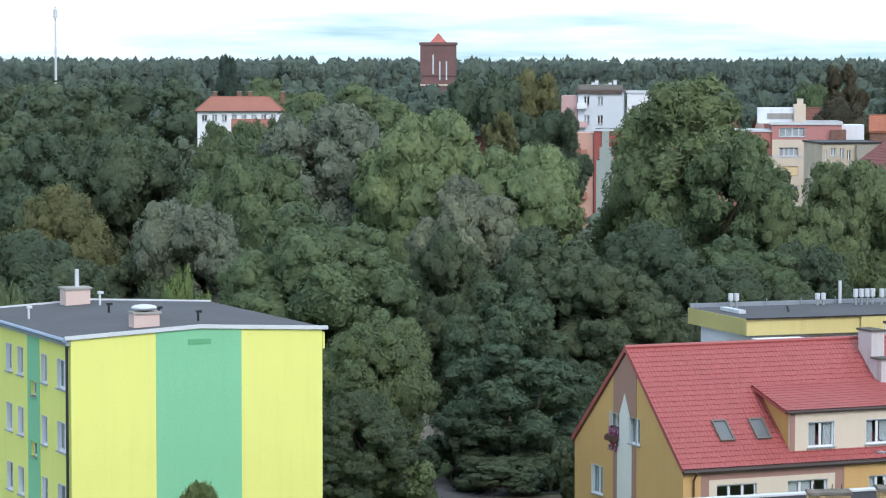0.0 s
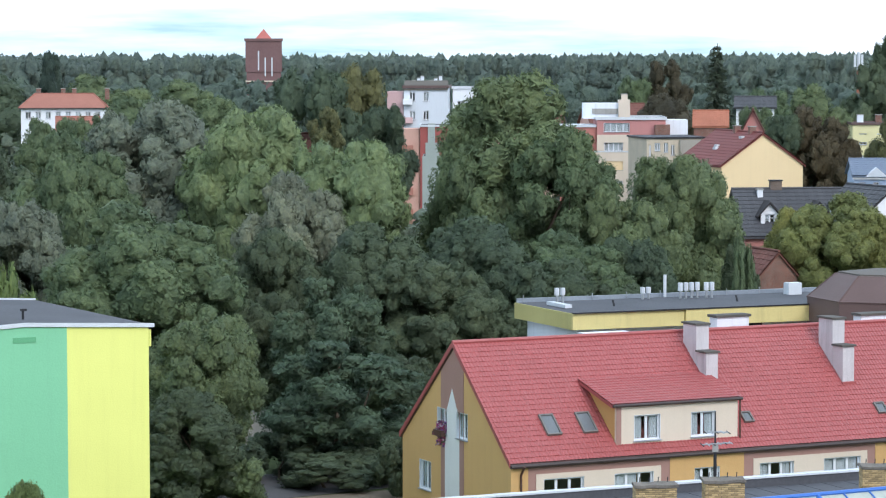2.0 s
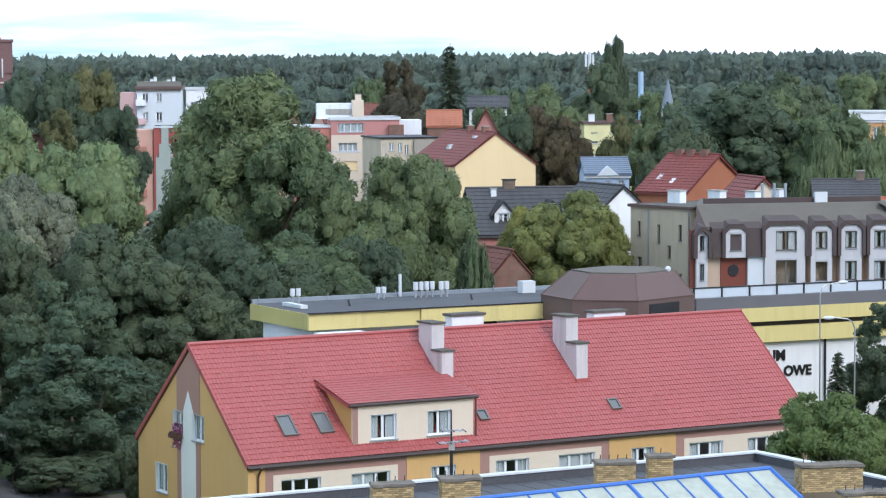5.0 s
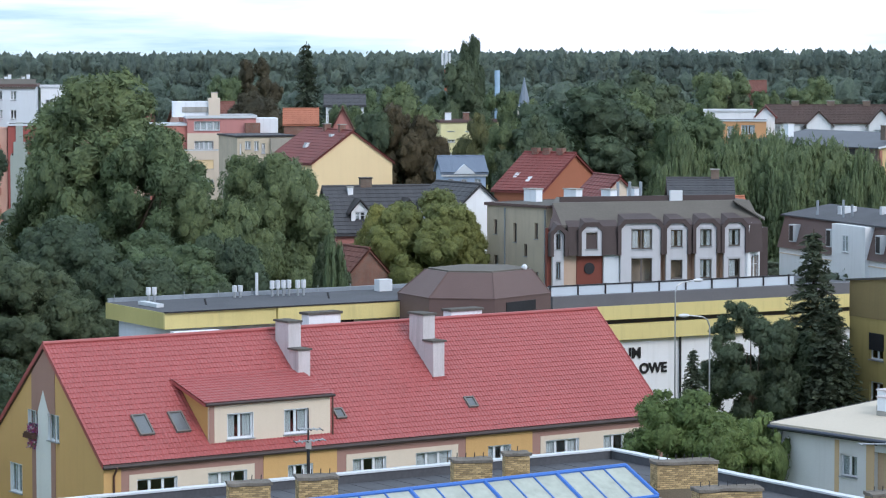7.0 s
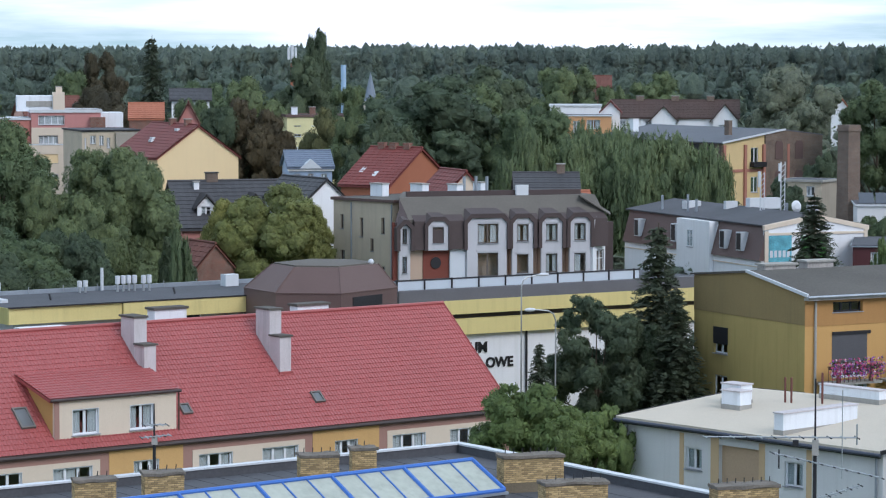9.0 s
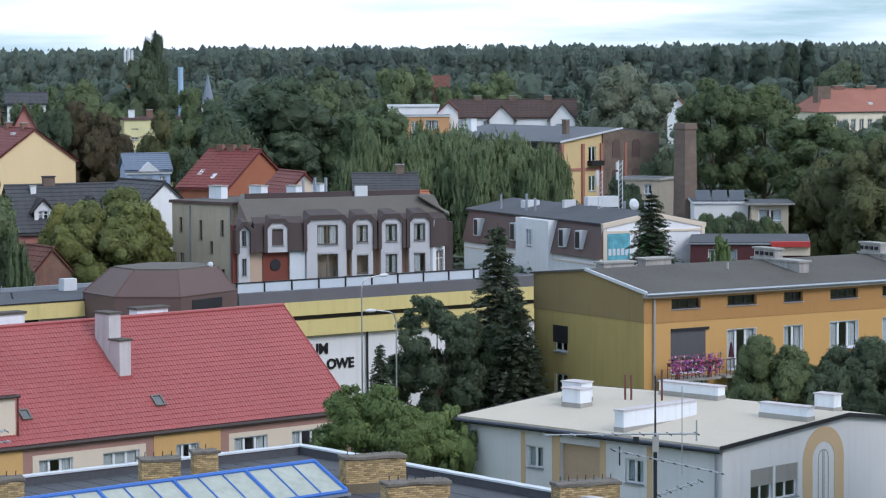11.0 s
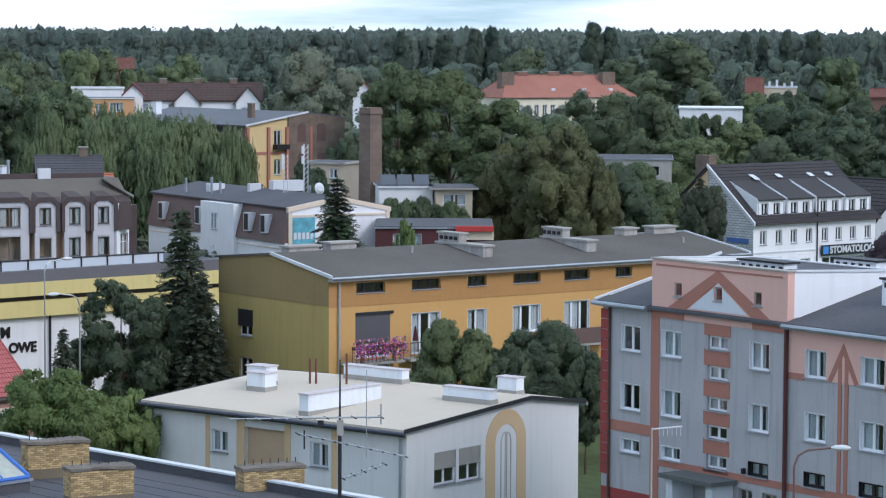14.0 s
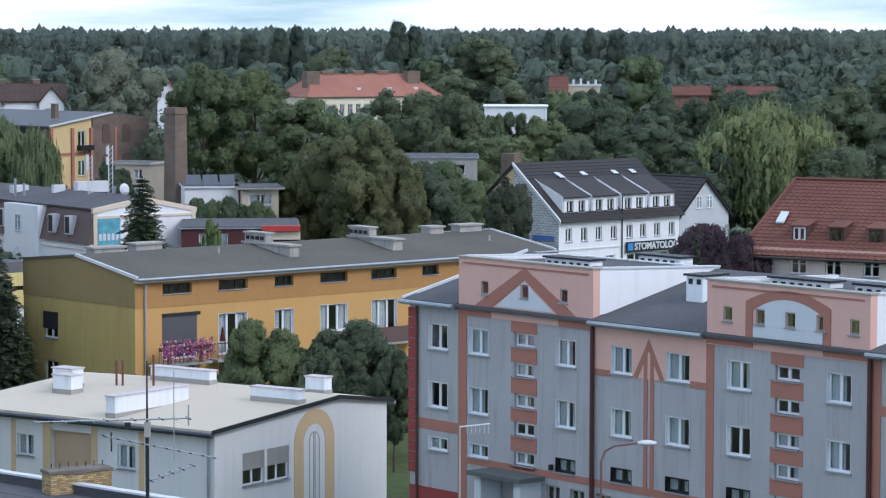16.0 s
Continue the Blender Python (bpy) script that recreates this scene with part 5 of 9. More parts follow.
def shop_hall_wing():
    b = site("shop_hall_wing", 46.0, 183.5, 17.5, "shop hall wing with double yellow fascia and black wall letters", "building")
    L, D, Z = 30.0, 14.0, 8.05
    part("wall", boxed(0, 0.3, -0.5, L, D, 5.6), WHITE_WALL, b)
    part("upper_wall", boxed(0, 0.5, 5.6, L, D, Z), DARK_METAL, b)
    part("fascia", boxed(-0.1, 0, 7.0, L, 0.5, 7.95), FASCIA_YELLOW, b, "yellow sheet fascia")
    part("fascia", boxed(-0.1, -0.15, 5.6, L, 0.5, 6.66), FASCIA_YELLOW, b, "yellow sheet fascia")
    part("roof_edge", boxed(-0.1, 0.05, 7.95, L, 0.6, 8.75), mat("grey_parapet", (0.14, 0.14, 0.155), 0.7, 0.1), b, "dark grey parapet")
    part("roof", boxed(0, 0.6, 8.0, L, D, 8.12), BITUMEN, b)
    part("glass_rail", boxed(0.2, 0.95, 8.6, 20.5, 0.98, 9.3), mat("pale_rail_panel", (0.55, 0.62, 0.7), 0.3, 0.05), b, "pale balustrade panels")
    for i in range(10):
        part("rail_post", boxed(0.2 + i * 2.2, 0.85, 8.5, 0.28 + i * 2.2, 1.0, 9.45), DARK_METAL, b)
    part("handrail", boxed(0.1, 0.88, 9.35, 20.6, 1.0, 9.43), DARK_METAL, b)
    for u in (10.3, 17.5):
        part("downpipe", tube(bmesh.new(), (u, 0.15, -0.5), (u, 0.15, 5.6), 0.08), DARK_METAL, b)
    return b


WING = shop_hall_wing()


def sign_text(parent, body, x, z, size, material, y=0.0, deg=0):
    cu = bpy.data.curves.new("letters", "FONT")
    cu.body, cu.size, cu.extrude, cu.offset = body, size, 0.04, 0.03
    ob = new("tmp_letters", cu)
    me = bpy.data.meshes.new_from_object(ob.evaluated_get(bpy.context.evaluated_depsgraph_get()))
    bpy.data.objects.remove(ob)
    me.materials.append(material)
    o = new("letters", me)
    o.parent = parent
    o.matrix_basis = pose(x, y, z, 90, 0, deg)
    return o


def pyramid_cap():
    b = site("stair_tower_cap", 39.57, 179.36, 0.0, "brown sheet metal stair tower cap on the hall roof", "roof cap")
    z0, z1, z2 = 7.0, 9.5, 11.05
    plan = [(-3.68, -3.36), (0.23, -4.98), (4.86, -1.13), (3.68, 3.36), (-0.23, 4.98), (-4.86, 1.13)]
    ring = lambda k, z, dx=0.0: [(k * x + dx, k * y, z) for x, y in plan]
    a, c, d = ring(1.0, z0), ring(1.0, z1), ring(0.69, z2, 0.3)
    bm = bmesh.new()
    for lo, hi in ((a, c), (c, d)):
        for i in range(6):
            poly(bm, [lo[i], lo[(i + 1) % 6], hi[(i + 1) % 6], hi[i]])
    poly(bm, d)
    part("cladding", bm, BROWN_SHEET, b)
    for i in range(6):
        part("seam", tube(bmesh.new(), c[i], d[i], 0.05, seg=5), BROWN_SHEET, b)
        part("eave_line", tube(bmesh.new(), c[i], c[(i + 1) % 6], 0.06, seg=5), BROWN_SHEET, b)
    top = bmesh.new()
    prism(top, [(0.96 * x + 0.01, 0.96 * y, z2) for x, y, _ in d], (0, 0, 0.1))
    part("top_felt", top, ROOF_GREY, b)
    # dark plate on the cladding, standing in for the shade of an opening
    op = bmesh.new()
    f, r = Vector(c[1]), Vector(c[2])
    n = Vector((r.y - f.y, f.x - r.x, 0)).normalized() * 0.05
    p0, p1 = f.lerp(r, 0.2), f.lerp(r, 0.72)
    prism(op, [p0 + n + Vector((0, 0, -0.95)), p1 + n + Vector((0, 0, -0.95)), p1 + n + Vector((0, 0, -0.3)), p0 + n + Vector((0, 0, -0.3))], -n)
    part("dark_opening", op, DARK_METAL, b)
    lamp = bmesh.new()
    bmesh.ops.create_uvsphere(lamp, u_segments=10, v_segments=6, radius=0.2, matrix=pose(3.1, -1.1, 11.2))
    part("lamp_globe", lamp, WHITE_CAP, b)


pyramid_cap()


# ---- lane and yard behind the lemon block ----
slab_road("lane", 0.5, 164.0, 30, 26.0, 8.5, 0.03, ASPHALT, "grey asphalt lane under the trees", "road")
slab_road("yard", 6.0, 158.0, 24, 14.0, 6.0, 0.05, mat("trodden_earth", (0.2, 0.16, 0.12), 0.95, 0.2, 0.4), "bare trodden earth beside the lane", "ground")


def yard_wall(x, y, deg, length, h, label):
    w = site("yard_wall", x, y, deg, label, "wall")
    part("panel", boxed(0, 0, -0.3, length, 0.2, h), CONCRETE, w)
    part("coping", boxed(-0.05, -0.05, h, length + 0.05, 0.25, h + 0.08), CONCRETE, w)
    for i in range(int(length / 2.2) + 1):
        part("pier", boxed(i * 2.2 - 0.12, -0.08, -0.3, i * 2.2 + 0.12, 0.28, h + 0.15), CONCRETE, w)


yard_wall(-4.0, 181.0, 18, 11.0, 2.1, "weathered grey concrete yard wall")
yard_wall(4.6, 166.5, -32, 6.0, 1.1, "low grey concrete wall by the ochre gable")


# ---- brown mansard building with octagonal bays ----
def mansard_building():
    b = site("mansard_building", 57.6, 230.2, 11.5, "brown mansard office building with white octagonal window bays", "building")
    b.matrix_basis = pose(57.96, 232.15, 0.09, 0, 0, 4.0) @ Matrix.Diagonal((0.936, 1, 0.994, 1))
    W, D = 20.2, 12.0
    sand = mat("sand_render", (0.5, 0.37, 0.29), 0.9, 0.06, streak=0.12)
    brown_red = mat("oxblood_render", (0.2, 0.06, 0.045), 0.85, 0.06)
    LILAC = mat("pale_lilac_panel", (0.52, 0.52, 0.56), 0.9, 0.05, streak=0.12)
    part("wall", prism(bmesh.new(), [(0.0, 0.4, -0.5), (W, 0.4, -0.5), (W, D, -0.5), (4.4, D, -0.5)], (0, 0, 11.25)), sand, b)
    part("entrance_panel", boxed(2.3, -0.2, -0.5, 4.8, 0.39, 8.0), brown_red, b, "oxblood entrance panel")
    rw = bmesh.new()
    tube(rw, (3.5, -0.3, 6.8), (3.5, -0.19, 6.8), 0.5, seg=20)
    part("round_window", rw, DARK_METAL, b)
    part("side_wall", boxed(4.8, -0.45, -0.5, 6.3, 0.39, 8.0), LIGHT_PANEL, b)
    # mansard skirt and felt slope above
    for u0, u1 in ((1.35, 6.2), (10.3, 10.6), (12.9, 13.5), (15.75, 16.35), (18.6, W)):
        part("mansard_skirt", prism(bmesh.new(), [(u0, -0.75, 7.95), (u0, -0.55, 10.4), (u0, 0.3, 10.9), (u0, 0.3, 7.95)], (u1 - u0, 0, 0)), MANSARD_DARK, b)
    part("mansard_slope", prism(bmesh.new(), [(0.9, -0.2, 10.55), (0.9, 2.4, 12.3), (0.9, 2.4, 12.0), (0.9, -0.2, 10.25)], (W - 0.9, 0, 0)), ROOF_GREY, b)
    part("hip_facet", prism(bmesh.new(), [(-0.4, -0.2, 10.3), (0.89, -0.2, 10.55), (0.89, 2.4, 12.3), (0.5, 1.2, 11.4)], (0, 0, -0.2)), MANSARD_DARK, b)
    part("flat_roof", prism(bmesh.new(), [(0.9, 2.4, 11.9), (W, 2.4, 11.9), (W, D, 11.9), (4.6, D, 11.9)], (0, 0, 0.4)), ROOF_GREY, b)
    part("roof_rim", boxed(2.0, 3.4, 12.3, W - 1.0, 3.7, 12.75), MANSARD_DARK, b)
    part("air_unit", boxed(12.6, 3.0, 12.3, 13.8, 3.35, 13.2), WHITE_CAP, b, "white air conditioning unit")

    def bay(u0, u1, zt, up, lo, proud=0.7):
        w = u1 - u0
        c = 0.45
        m = pose(u0, -proud, 0)
        hs = [(up[0] - u0, up[1] - u0, up[2], up[3])] + ([(lo[0] - u0, lo[1] - u0, lo[2], lo[3])] if lo else [])
        z0 = -0.5 if lo else 7.9
        f = part("bay", facade(bmesh.new(), m, w, z0, zt, hs, 0.3, top=[(0, zt - c), (c, zt), (w - c, zt), (w, zt - c)]), LILAC, b, "white octagonal window bay", fix=False)
        part("bay_core", boxed(u0 + 0.02, -proud + 0.9, z0, u1 - 0.02, 0.39, zt - c), sand if lo else MANSARD_DARK, f)
        for x in (u0, u1 - 0.1):
            part("bay_side", boxed(x, -proud + 0.3, z0, x + 0.1, -proud + 0.9, zt - c), sand, f)
        glaze(f, m, hs, frame_mat=mat("umber_frame", (0.13, 0.11, 0.1), 0.6), curtain=None, bars=0 if w < 3 else 1)
        for h in hs:
            part("lintel", boxed(u0 + h[0] - 0.12, -proud - 0.05, h[3] + 0.1, u0 + h[1] + 0.12, -proud - 0.003, h[3] + 0.22), LILAC, f)
        o = 0.32
        outer = [(u0 - o, -0.9, 7.9), (u0 - o, -0.9, zt - c + 0.15), (u0 + c - 0.15, -0.9, zt + o), (u1 - c + 0.15, -0.9, zt + o), (u1 + o, -0.9, zt - c + 0.15), (u1 + o, -0.9, 7.9)]
        inner = [(u0, -0.9, 7.9), (u0, -0.9, zt - c), (u0 + c, -0.9, zt), (u1 - c, -0.9, zt), (u1, -0.9, zt - c), (u1, -0.9, 7.9)]
        hood = bmesh.new()
        for i in range(5):
            prism(hood, [outer[i], outer[i + 1], inner[i + 1], inner[i]], (0, 1.4, 0))
        part("hood", hood, MANSARD_DARK, f, "dark brown metal hood")
        part("hood_roof", prism(bmesh.new(), [(u0 - o, -0.88, zt - c + 0.16), (u0 + c - 0.15, -0.88, zt + o + 0.01), (u1 - c + 0.15, -0.88, zt + o + 0.01), (u1 + o, -0.88, zt - c + 0.16), (u1 - 0.4, 1.3, zt + 0.78), (u0 + 0.4, 1.3, zt + 0.78)], (0, 0, 0.05)), MANSARD_DARK, f)

    bay(6.35, 10.2, 10.6, (7.38, 9.4, 8.4, 10.1), (7.38, 9.4, 5.55, 7.6))
    for u in (10.75, 13.6, 16.4):
        bay(u, u + 2.05, 10.55, (u + 0.45, u + 1.6, 8.5, 10.0), (u + 0.45, u + 1.6, 5.75, 7.4))
    bay(2.55, 4.5, 10.4, (3.0, 4.1, 8.5, 9.9), None, 0.78)
    bay(-0.1, 0.95, 10.2, (0.2, 0.65, 8.5, 9.8), (0.2, 0.65, 6.0, 7.4), 0.55)
    part("corner_wall", boxed(0.96, -0.12, -0.5, 2.29, 0.39, 8.0), sand, b)
    part("corner_pier", boxed(-0.5, -0.1, -0.5, -0.11, 0.39, 10.3), brown_red, b)
    # far end, turned
    m = pose(18.7, -0.75, 0, 0, 0, 34)
    e = part("end_bay", facade(bmesh.new(), m, 2.5, -0.5, 10.5, [(0.6, 1.9, 8.3, 10.0), (0.6, 1.9, 5.4, 7.6)], 0.3, top=[(0, 10.0), (0.6, 10.5), (1.9, 10.5), (2.5, 10.0)]), WHITE_WALL, b, fix=False)
    glaze(e, m, [(0.6, 1.9, 8.3, 10.0), (0.6, 1.9, 5.4, 7.6)], cross=True, curtain=3)
    part("end_core", boxed(W - 0.2, 0.4, -0.5, W + 1.0, 6, 10.0), MANSARD_DARK, b)
    part("end_hood", prism(bmesh.new(), [(W + 0.4, -0.3, 10.6), (W + 2.0, 3.4, 10.6), (W - 1.0, 4.2, 12.2), (W - 2.0, 1.2, 12.2)], (0, 0, 0.1)), ROOF_GREY, b)


mansard_building()

g_holes = [(0.9, 1.35, 9.0, 10.3), (3.5, 3.95, 8.4, 10.1), (6.3, 6.75, 8.8, 10.2), (4.9, 5.3, 7.2, 8.3), (0.9, 1.5, 5.9, 7.1), (3.5, 4.1, 4.6, 6.3), (6.3, 6.8, 4.6, 5.9)]
old = flat_block("old_grey_house", 55.65, 246.85, -61.0, 7.84, 15.0, 11.64, OLD_PLASTER, "weathered grey plaster house with small irregular windows", "house", ((g_holes), (), (), ()), roof=BITUMEN_BROWN, rim=0.18, rim_mat=BROWN_SHEET, win={"bars": 0, "frame_mat": BROWN_SHEET, "curtain": None, "sill": True, "deep": 0.2})
for u in (2.45, 7.7):
    part("downpipe", tube(bmesh.new(), (u, -0.08, -0.5), (u, -0.08, 11.4), 0.07), ZINC, old)
for u, v, w in ((1.2, 4.5, 1.6), (3.8, 7.0, 1.6), (6.6, 8.8, 1.2), (5.5, 13.0, 1.0)):
    chimney(old, u, v, 11.6, 12.85, w, 0.8, LIMEWASH, CONCRETE)
for u, v in ((6.0, 10.5), (6.4, 11.6), (7.0, 12.4)):
    part("flue_pipe", tube(bmesh.new(), (u, v, 11.6), (u, v, 13.5), 0.14), ZINC, old)


# ---- white hall with brown mansard and painted gable ----
def mural_hall():
    b = site("white_hall", 91.0, 231.7, 6.73, "white hall with brown mansard side and painted gable wall", "building")
    W, D, E, P = 10.18, 27.95, 9.5, 10.39
    part("gable_wall", facade(bmesh.new(), pose(0, 0, 0), W, -0.5, E, [], top=[(0, E), (W / 2, P), (W, 9.35)]), WHITE_WALL, b, fix=False)
    part("core", boxed(0.3, 0.36, -0.5, W, D, 9.3), WHITE_WALL, b)
    part("side_wall", boxed(-0.35, 0.02, -0.5, 0.29, D, 6.55), WHITE_WALL, b)
    part("string_course", boxed(-0.42, 0.01, 5.9, -0.34, D, 6.0), CREAM, b)
    for v0, v1 in ((0.0, 9.2), (15.9, D)):
        part("mansard_side", prism(bmesh.new(), [(-0.6, v0, 6.5), (0.25, v0, 9.55), (0.29, v0, 9.55), (0.29, v0, 6.5)], (0, v1 - v0, 0)), BROWN_SHEET, b, "brown mansard cladding")
    part("dormer_block", boxed(-0.75, 9.2, -0.5, 0.29, 15.9, 9.45), WHITE_WALL, b, "white dormer block")
    ml = pose(-0.76, 15.9, 0, 0, 0, 270)
    window(b, ml, 2.25, 6.95, 1.2, 1.6, bars=1, cross=True, deep=-0.06, curtain=3)
    for v in (24.1, 16.2, 6.3, 3.1):
        f = part("mansard_window", boxed(-0.72, v, 7.2, 0.1, v + 1.0, 8.85), WHITE_CAP, b)
        part("pane", boxed(-0.75, v + 0.12, 7.3, -0.725, v + 0.88, 8.75), DARK_METAL, f)
    for v in (24.0, 20.5, 17.0, 12.0):
        window(b, pose(-0.37, v, 0, 0, 0, 270), 0, 2.9, 1.1, 1.5, deep=-0.05, curtain=3)
    roof = bmesh.new()
    for x0, x1, z0, z1 in ((-0.1, W / 2, E + 0.02, P + 0.04), (W / 2, W + 0.6, P + 0.04, 9.3)):
        prism(roof, [(x0, 0.3, z0), (x1, 0.3, z1), (x1, 0.3, z1 + 0.12), (x0, 0.3, z0 + 0.12)], (0, D, 0))
    part("roof", roof, BITUMEN, b)
    trim = bmesh.new()
    for x0, x1, z0, z1 in ((-0.1, W / 2, E, P), (W / 2, W + 0.2, P, 9.33)):
        prism(trim, [(x0, -0.1, z0 - 0.3), (x1, -0.1, z1 - 0.3), (x1, -0.1, z1 + 0.12), (x0, -0.1, z0 + 0.12)], (0, 0.38, 0))
    part("gable_trim", trim, CREAM, b, "cream gable trim")
    for x in (-0.05, W - 0.3):
        part("pilaster", boxed(x, -0.12, -0.5, x + 0.35, -0.005, 9.1), CREAM, b)
    part("cornice", boxed(0.3, -0.1, 8.75, W - 0.3, -0.005, 8.95), CREAM, b)
    teal = mat("teal_painting", (0.12, 0.4, 0.5), 0.7, 0.5, 0.9)
    part("painted_board", boxed(0.3, -0.1, 6.4, 2.6, -0.04, 8.72), teal, b, "blue painted landscape board")
    part("painted_board", boxed(3.6, -0.1, 6.4, 6.1, -0.04, 8.6), mat("green_painting", (0.12, 0.42, 0.12), 0.7, 0.5, 0.9), b, "bright green painted board")
    for i in range(5):
        part("pale_bar", boxed(0.45 + i * 0.42, -0.13, 6.8, 0.72 + i * 0.42, -0.101, 7.4), LIGHT_PANEL, b)
    # roof equipment
    for u, v, w, d, h in ((2.0, 19.5, 1.6, 0.8, 0.9), (3.4, 14.0, 1.2, 0.5, 0.9), (4.8, 12.0, 3.2, 0.8, 1.0), (6.3, 3.5, 0.9, 0.5, 0.9)):
        z = E + (P - E) * min(u, W / 2) / (W / 2)
        part("air_unit", boxed(u, v, z, u + w, v + d, z + h), WHITE_CAP, b, "white rooftop air unit")
    for u, v, h in ((1.0, 22.5, 1.3), (1.2, 17.5, 1.6), (1.6, 16.5, 1.2), (5.4, 6.0, 1.3), (6.8, 4.5, 1.2)):
        part("vent_pipe", tube(bmesh.new(), (u, v, 9.5), (u, v, 9.9 + h), 0.13), ZINC, b)
    for u, v, h in ((4.4, 9.0, 3.6), (5.2, 6.6, 4.6)):
        ms = site("antenna_mast", 0, 0, 0, "galvanised lattice antenna mast on the hall roof", "antenna")
        ms.matrix_basis = b.matrix_basis @ pose(u, v, 10.3)
        for dx, dy in ((-0.2, -0.2), (0.2, -0.2), (0.0, 0.22)):
            part("leg", tube(bmesh.new(), (dx, dy, 0), (dx, dy, h), 0.04, seg=5), WHITE_CAP, ms)
        for i in range(int(h / 0.45)):
            z = i * 0.45
            part("brace", tube(bmesh.new(), (-0.2, -0.2, z), (0.2, -0.2, z + 0.4), 0.025, seg=4), WHITE_CAP, ms)
        for z in (h * 0.62, h * 0.82):
            part("panel_antenna", boxed(-0.45, -0.3, z, -0.25, -0.12, z + 0.7), WHITE_CAP, ms)
    dish = bmesh.new()
    bmesh.ops.create_cone(dish, cap_ends=True, segments=20, radius1=0.55, radius2=0.3, depth=0.18, matrix=pose(5.9, 5.0, 10.95, 80, 0, 10))
    part("dish", dish, WHITE_CAP, b, "white satellite dish")


mural_hall()


# ---- brick chimney and sheds behind it ----
ch = site("factory_chimney", 107.9, 253.0, 20, "tall square brown brick factory chimney", "chimney")
bm = bmesh.new()
for z0, z1, r0, r1 in ((-0.5, 17.2, 0.92, 0.74), (17.2, 17.45, 0.84, 0.84), (17.45, 17.8, 0.78, 0.78)):
    lo = [(r0 * x, r0 * y, z0) for x, y in ((-1, -1), (1, -1), (1, 1), (-1, 1))]
    hi = [(r1 * x, r1 * y, z1) for x, y in ((-1, -1), (1, -1), (1, 1), (-1, 1))]
    for i in range(4):
        poly(bm, [lo[i], lo[(i + 1) % 4], hi[(i + 1) % 4], hi[i]])
    poly(bm, hi)
part("shaft", bm, BRICK_BROWN, ch)
DUN = mat("dun_plaster", (0.34, 0.3, 0.25), 0.95, 0.12, streak=0.3)
shed = flat_block("flat_annex", 104.98, 263.63, -45, 4.55, 4.5, 12.0, (OLD_PLASTER, DUN, DUN, DUN), "old plastered annex with a flat roof and one window", "building", (((2.9, 3.8, 10.5, 11.5),), (), (), ()), rim=0.14, rim_mat=CONCRETE)
sol = flat_block("low_garage", 105.5, 245.2, -20, 5.05, 7.0, 10.5, PALE, "low pale garage with tilted roof panels", "garage", rim=0.1)
for i in range(3):
    part("tilted_panel", prism(bmesh.new(), [(0.2 + i * 1.6, 1.0, 10.6), (1.6 + i * 1.6, 1.0, 10.6), (1.6 + i * 1.6, 2.4, 11.5), (0.2 + i * 1.6, 2.4, 11.5)], (0, 0, 0.08)), mat("solar_panel", (0.06, 0.07, 0.09), 0.2, spec=0.7), sol)
flat_block("low_pavilion", 109.6, 241.2, -20, 3.4, 6.0, 10.5, OLD_PLASTER, "small cream pavilion with an overhanging flat roof", "pavilion", (((0.6, 2.8, 8.9, 10.0),), (), (), ()), over=0.5, rim=0.08, rim_mat=CONCRETE)
dk = flat_block("dark_store", 95.8, 223.5, -24.6, 10.0, 11.0, 8.3, mat("wine_sheet", (0.09, 0.03, 0.035), 0.7, 0.1), "low store with dark wine-red walls and a grey roof", "building", (((1.5, 4.0, 6.6, 7.8),), (), (), ()), rim=0.05, rim_mat=ZINC)
part("awning", boxed(6.9, -0.8, 8.05, 10.2, -0.02, 8.5), mat("red_awning", (0.45, 0.05, 0.05), 0.6), dk)
part("front_sign", boxed(6.9, -0.4, 7.3, 10.2, -0.18, 8.0), CREAM, dk)

# ---- old town houses ----
yg = gable_house("yellow_gable_house", 53.81, 334.0, 14.35, 10.63, 13.77, 12.08, 15.8, YELLOW_PALE, TILE_MAROON, "pale yellow gable house with maroon tile roof", along="y", over=0.25)
for x, y in ((2.6, 7.4), (4.2, 3.6), (2.2, 6.9)):
    part("roof_window", boxed(x - 0.22, y - 0.4, 12.15 + x * 0.7, x + 0.22, y + 0.4, 12.45 + x * 0.7), WHITE_CAP, yg)
for y in (3.0, 7.5):
    chimney(yg, 5.3, y, 15.0, 16.5, 0.8, 0.6, BRICK_RED, CONCRETE)
dr = gable_house("slate_grey_house", 44.29, 260.7, 2.28, 14.76, 9.5, 8.5, 12.36, mat("rose_render", (0.45, 0.2, 0.18), 0.9), TILE_GREY, "rose walled house with dark grey tile roof and white dormers", along="x", holes=(((2.1, 3.3, 6.4, 7.8), (6.0, 7.2, 6.4, 7.8)), (), (), ()), win={"lining": True})
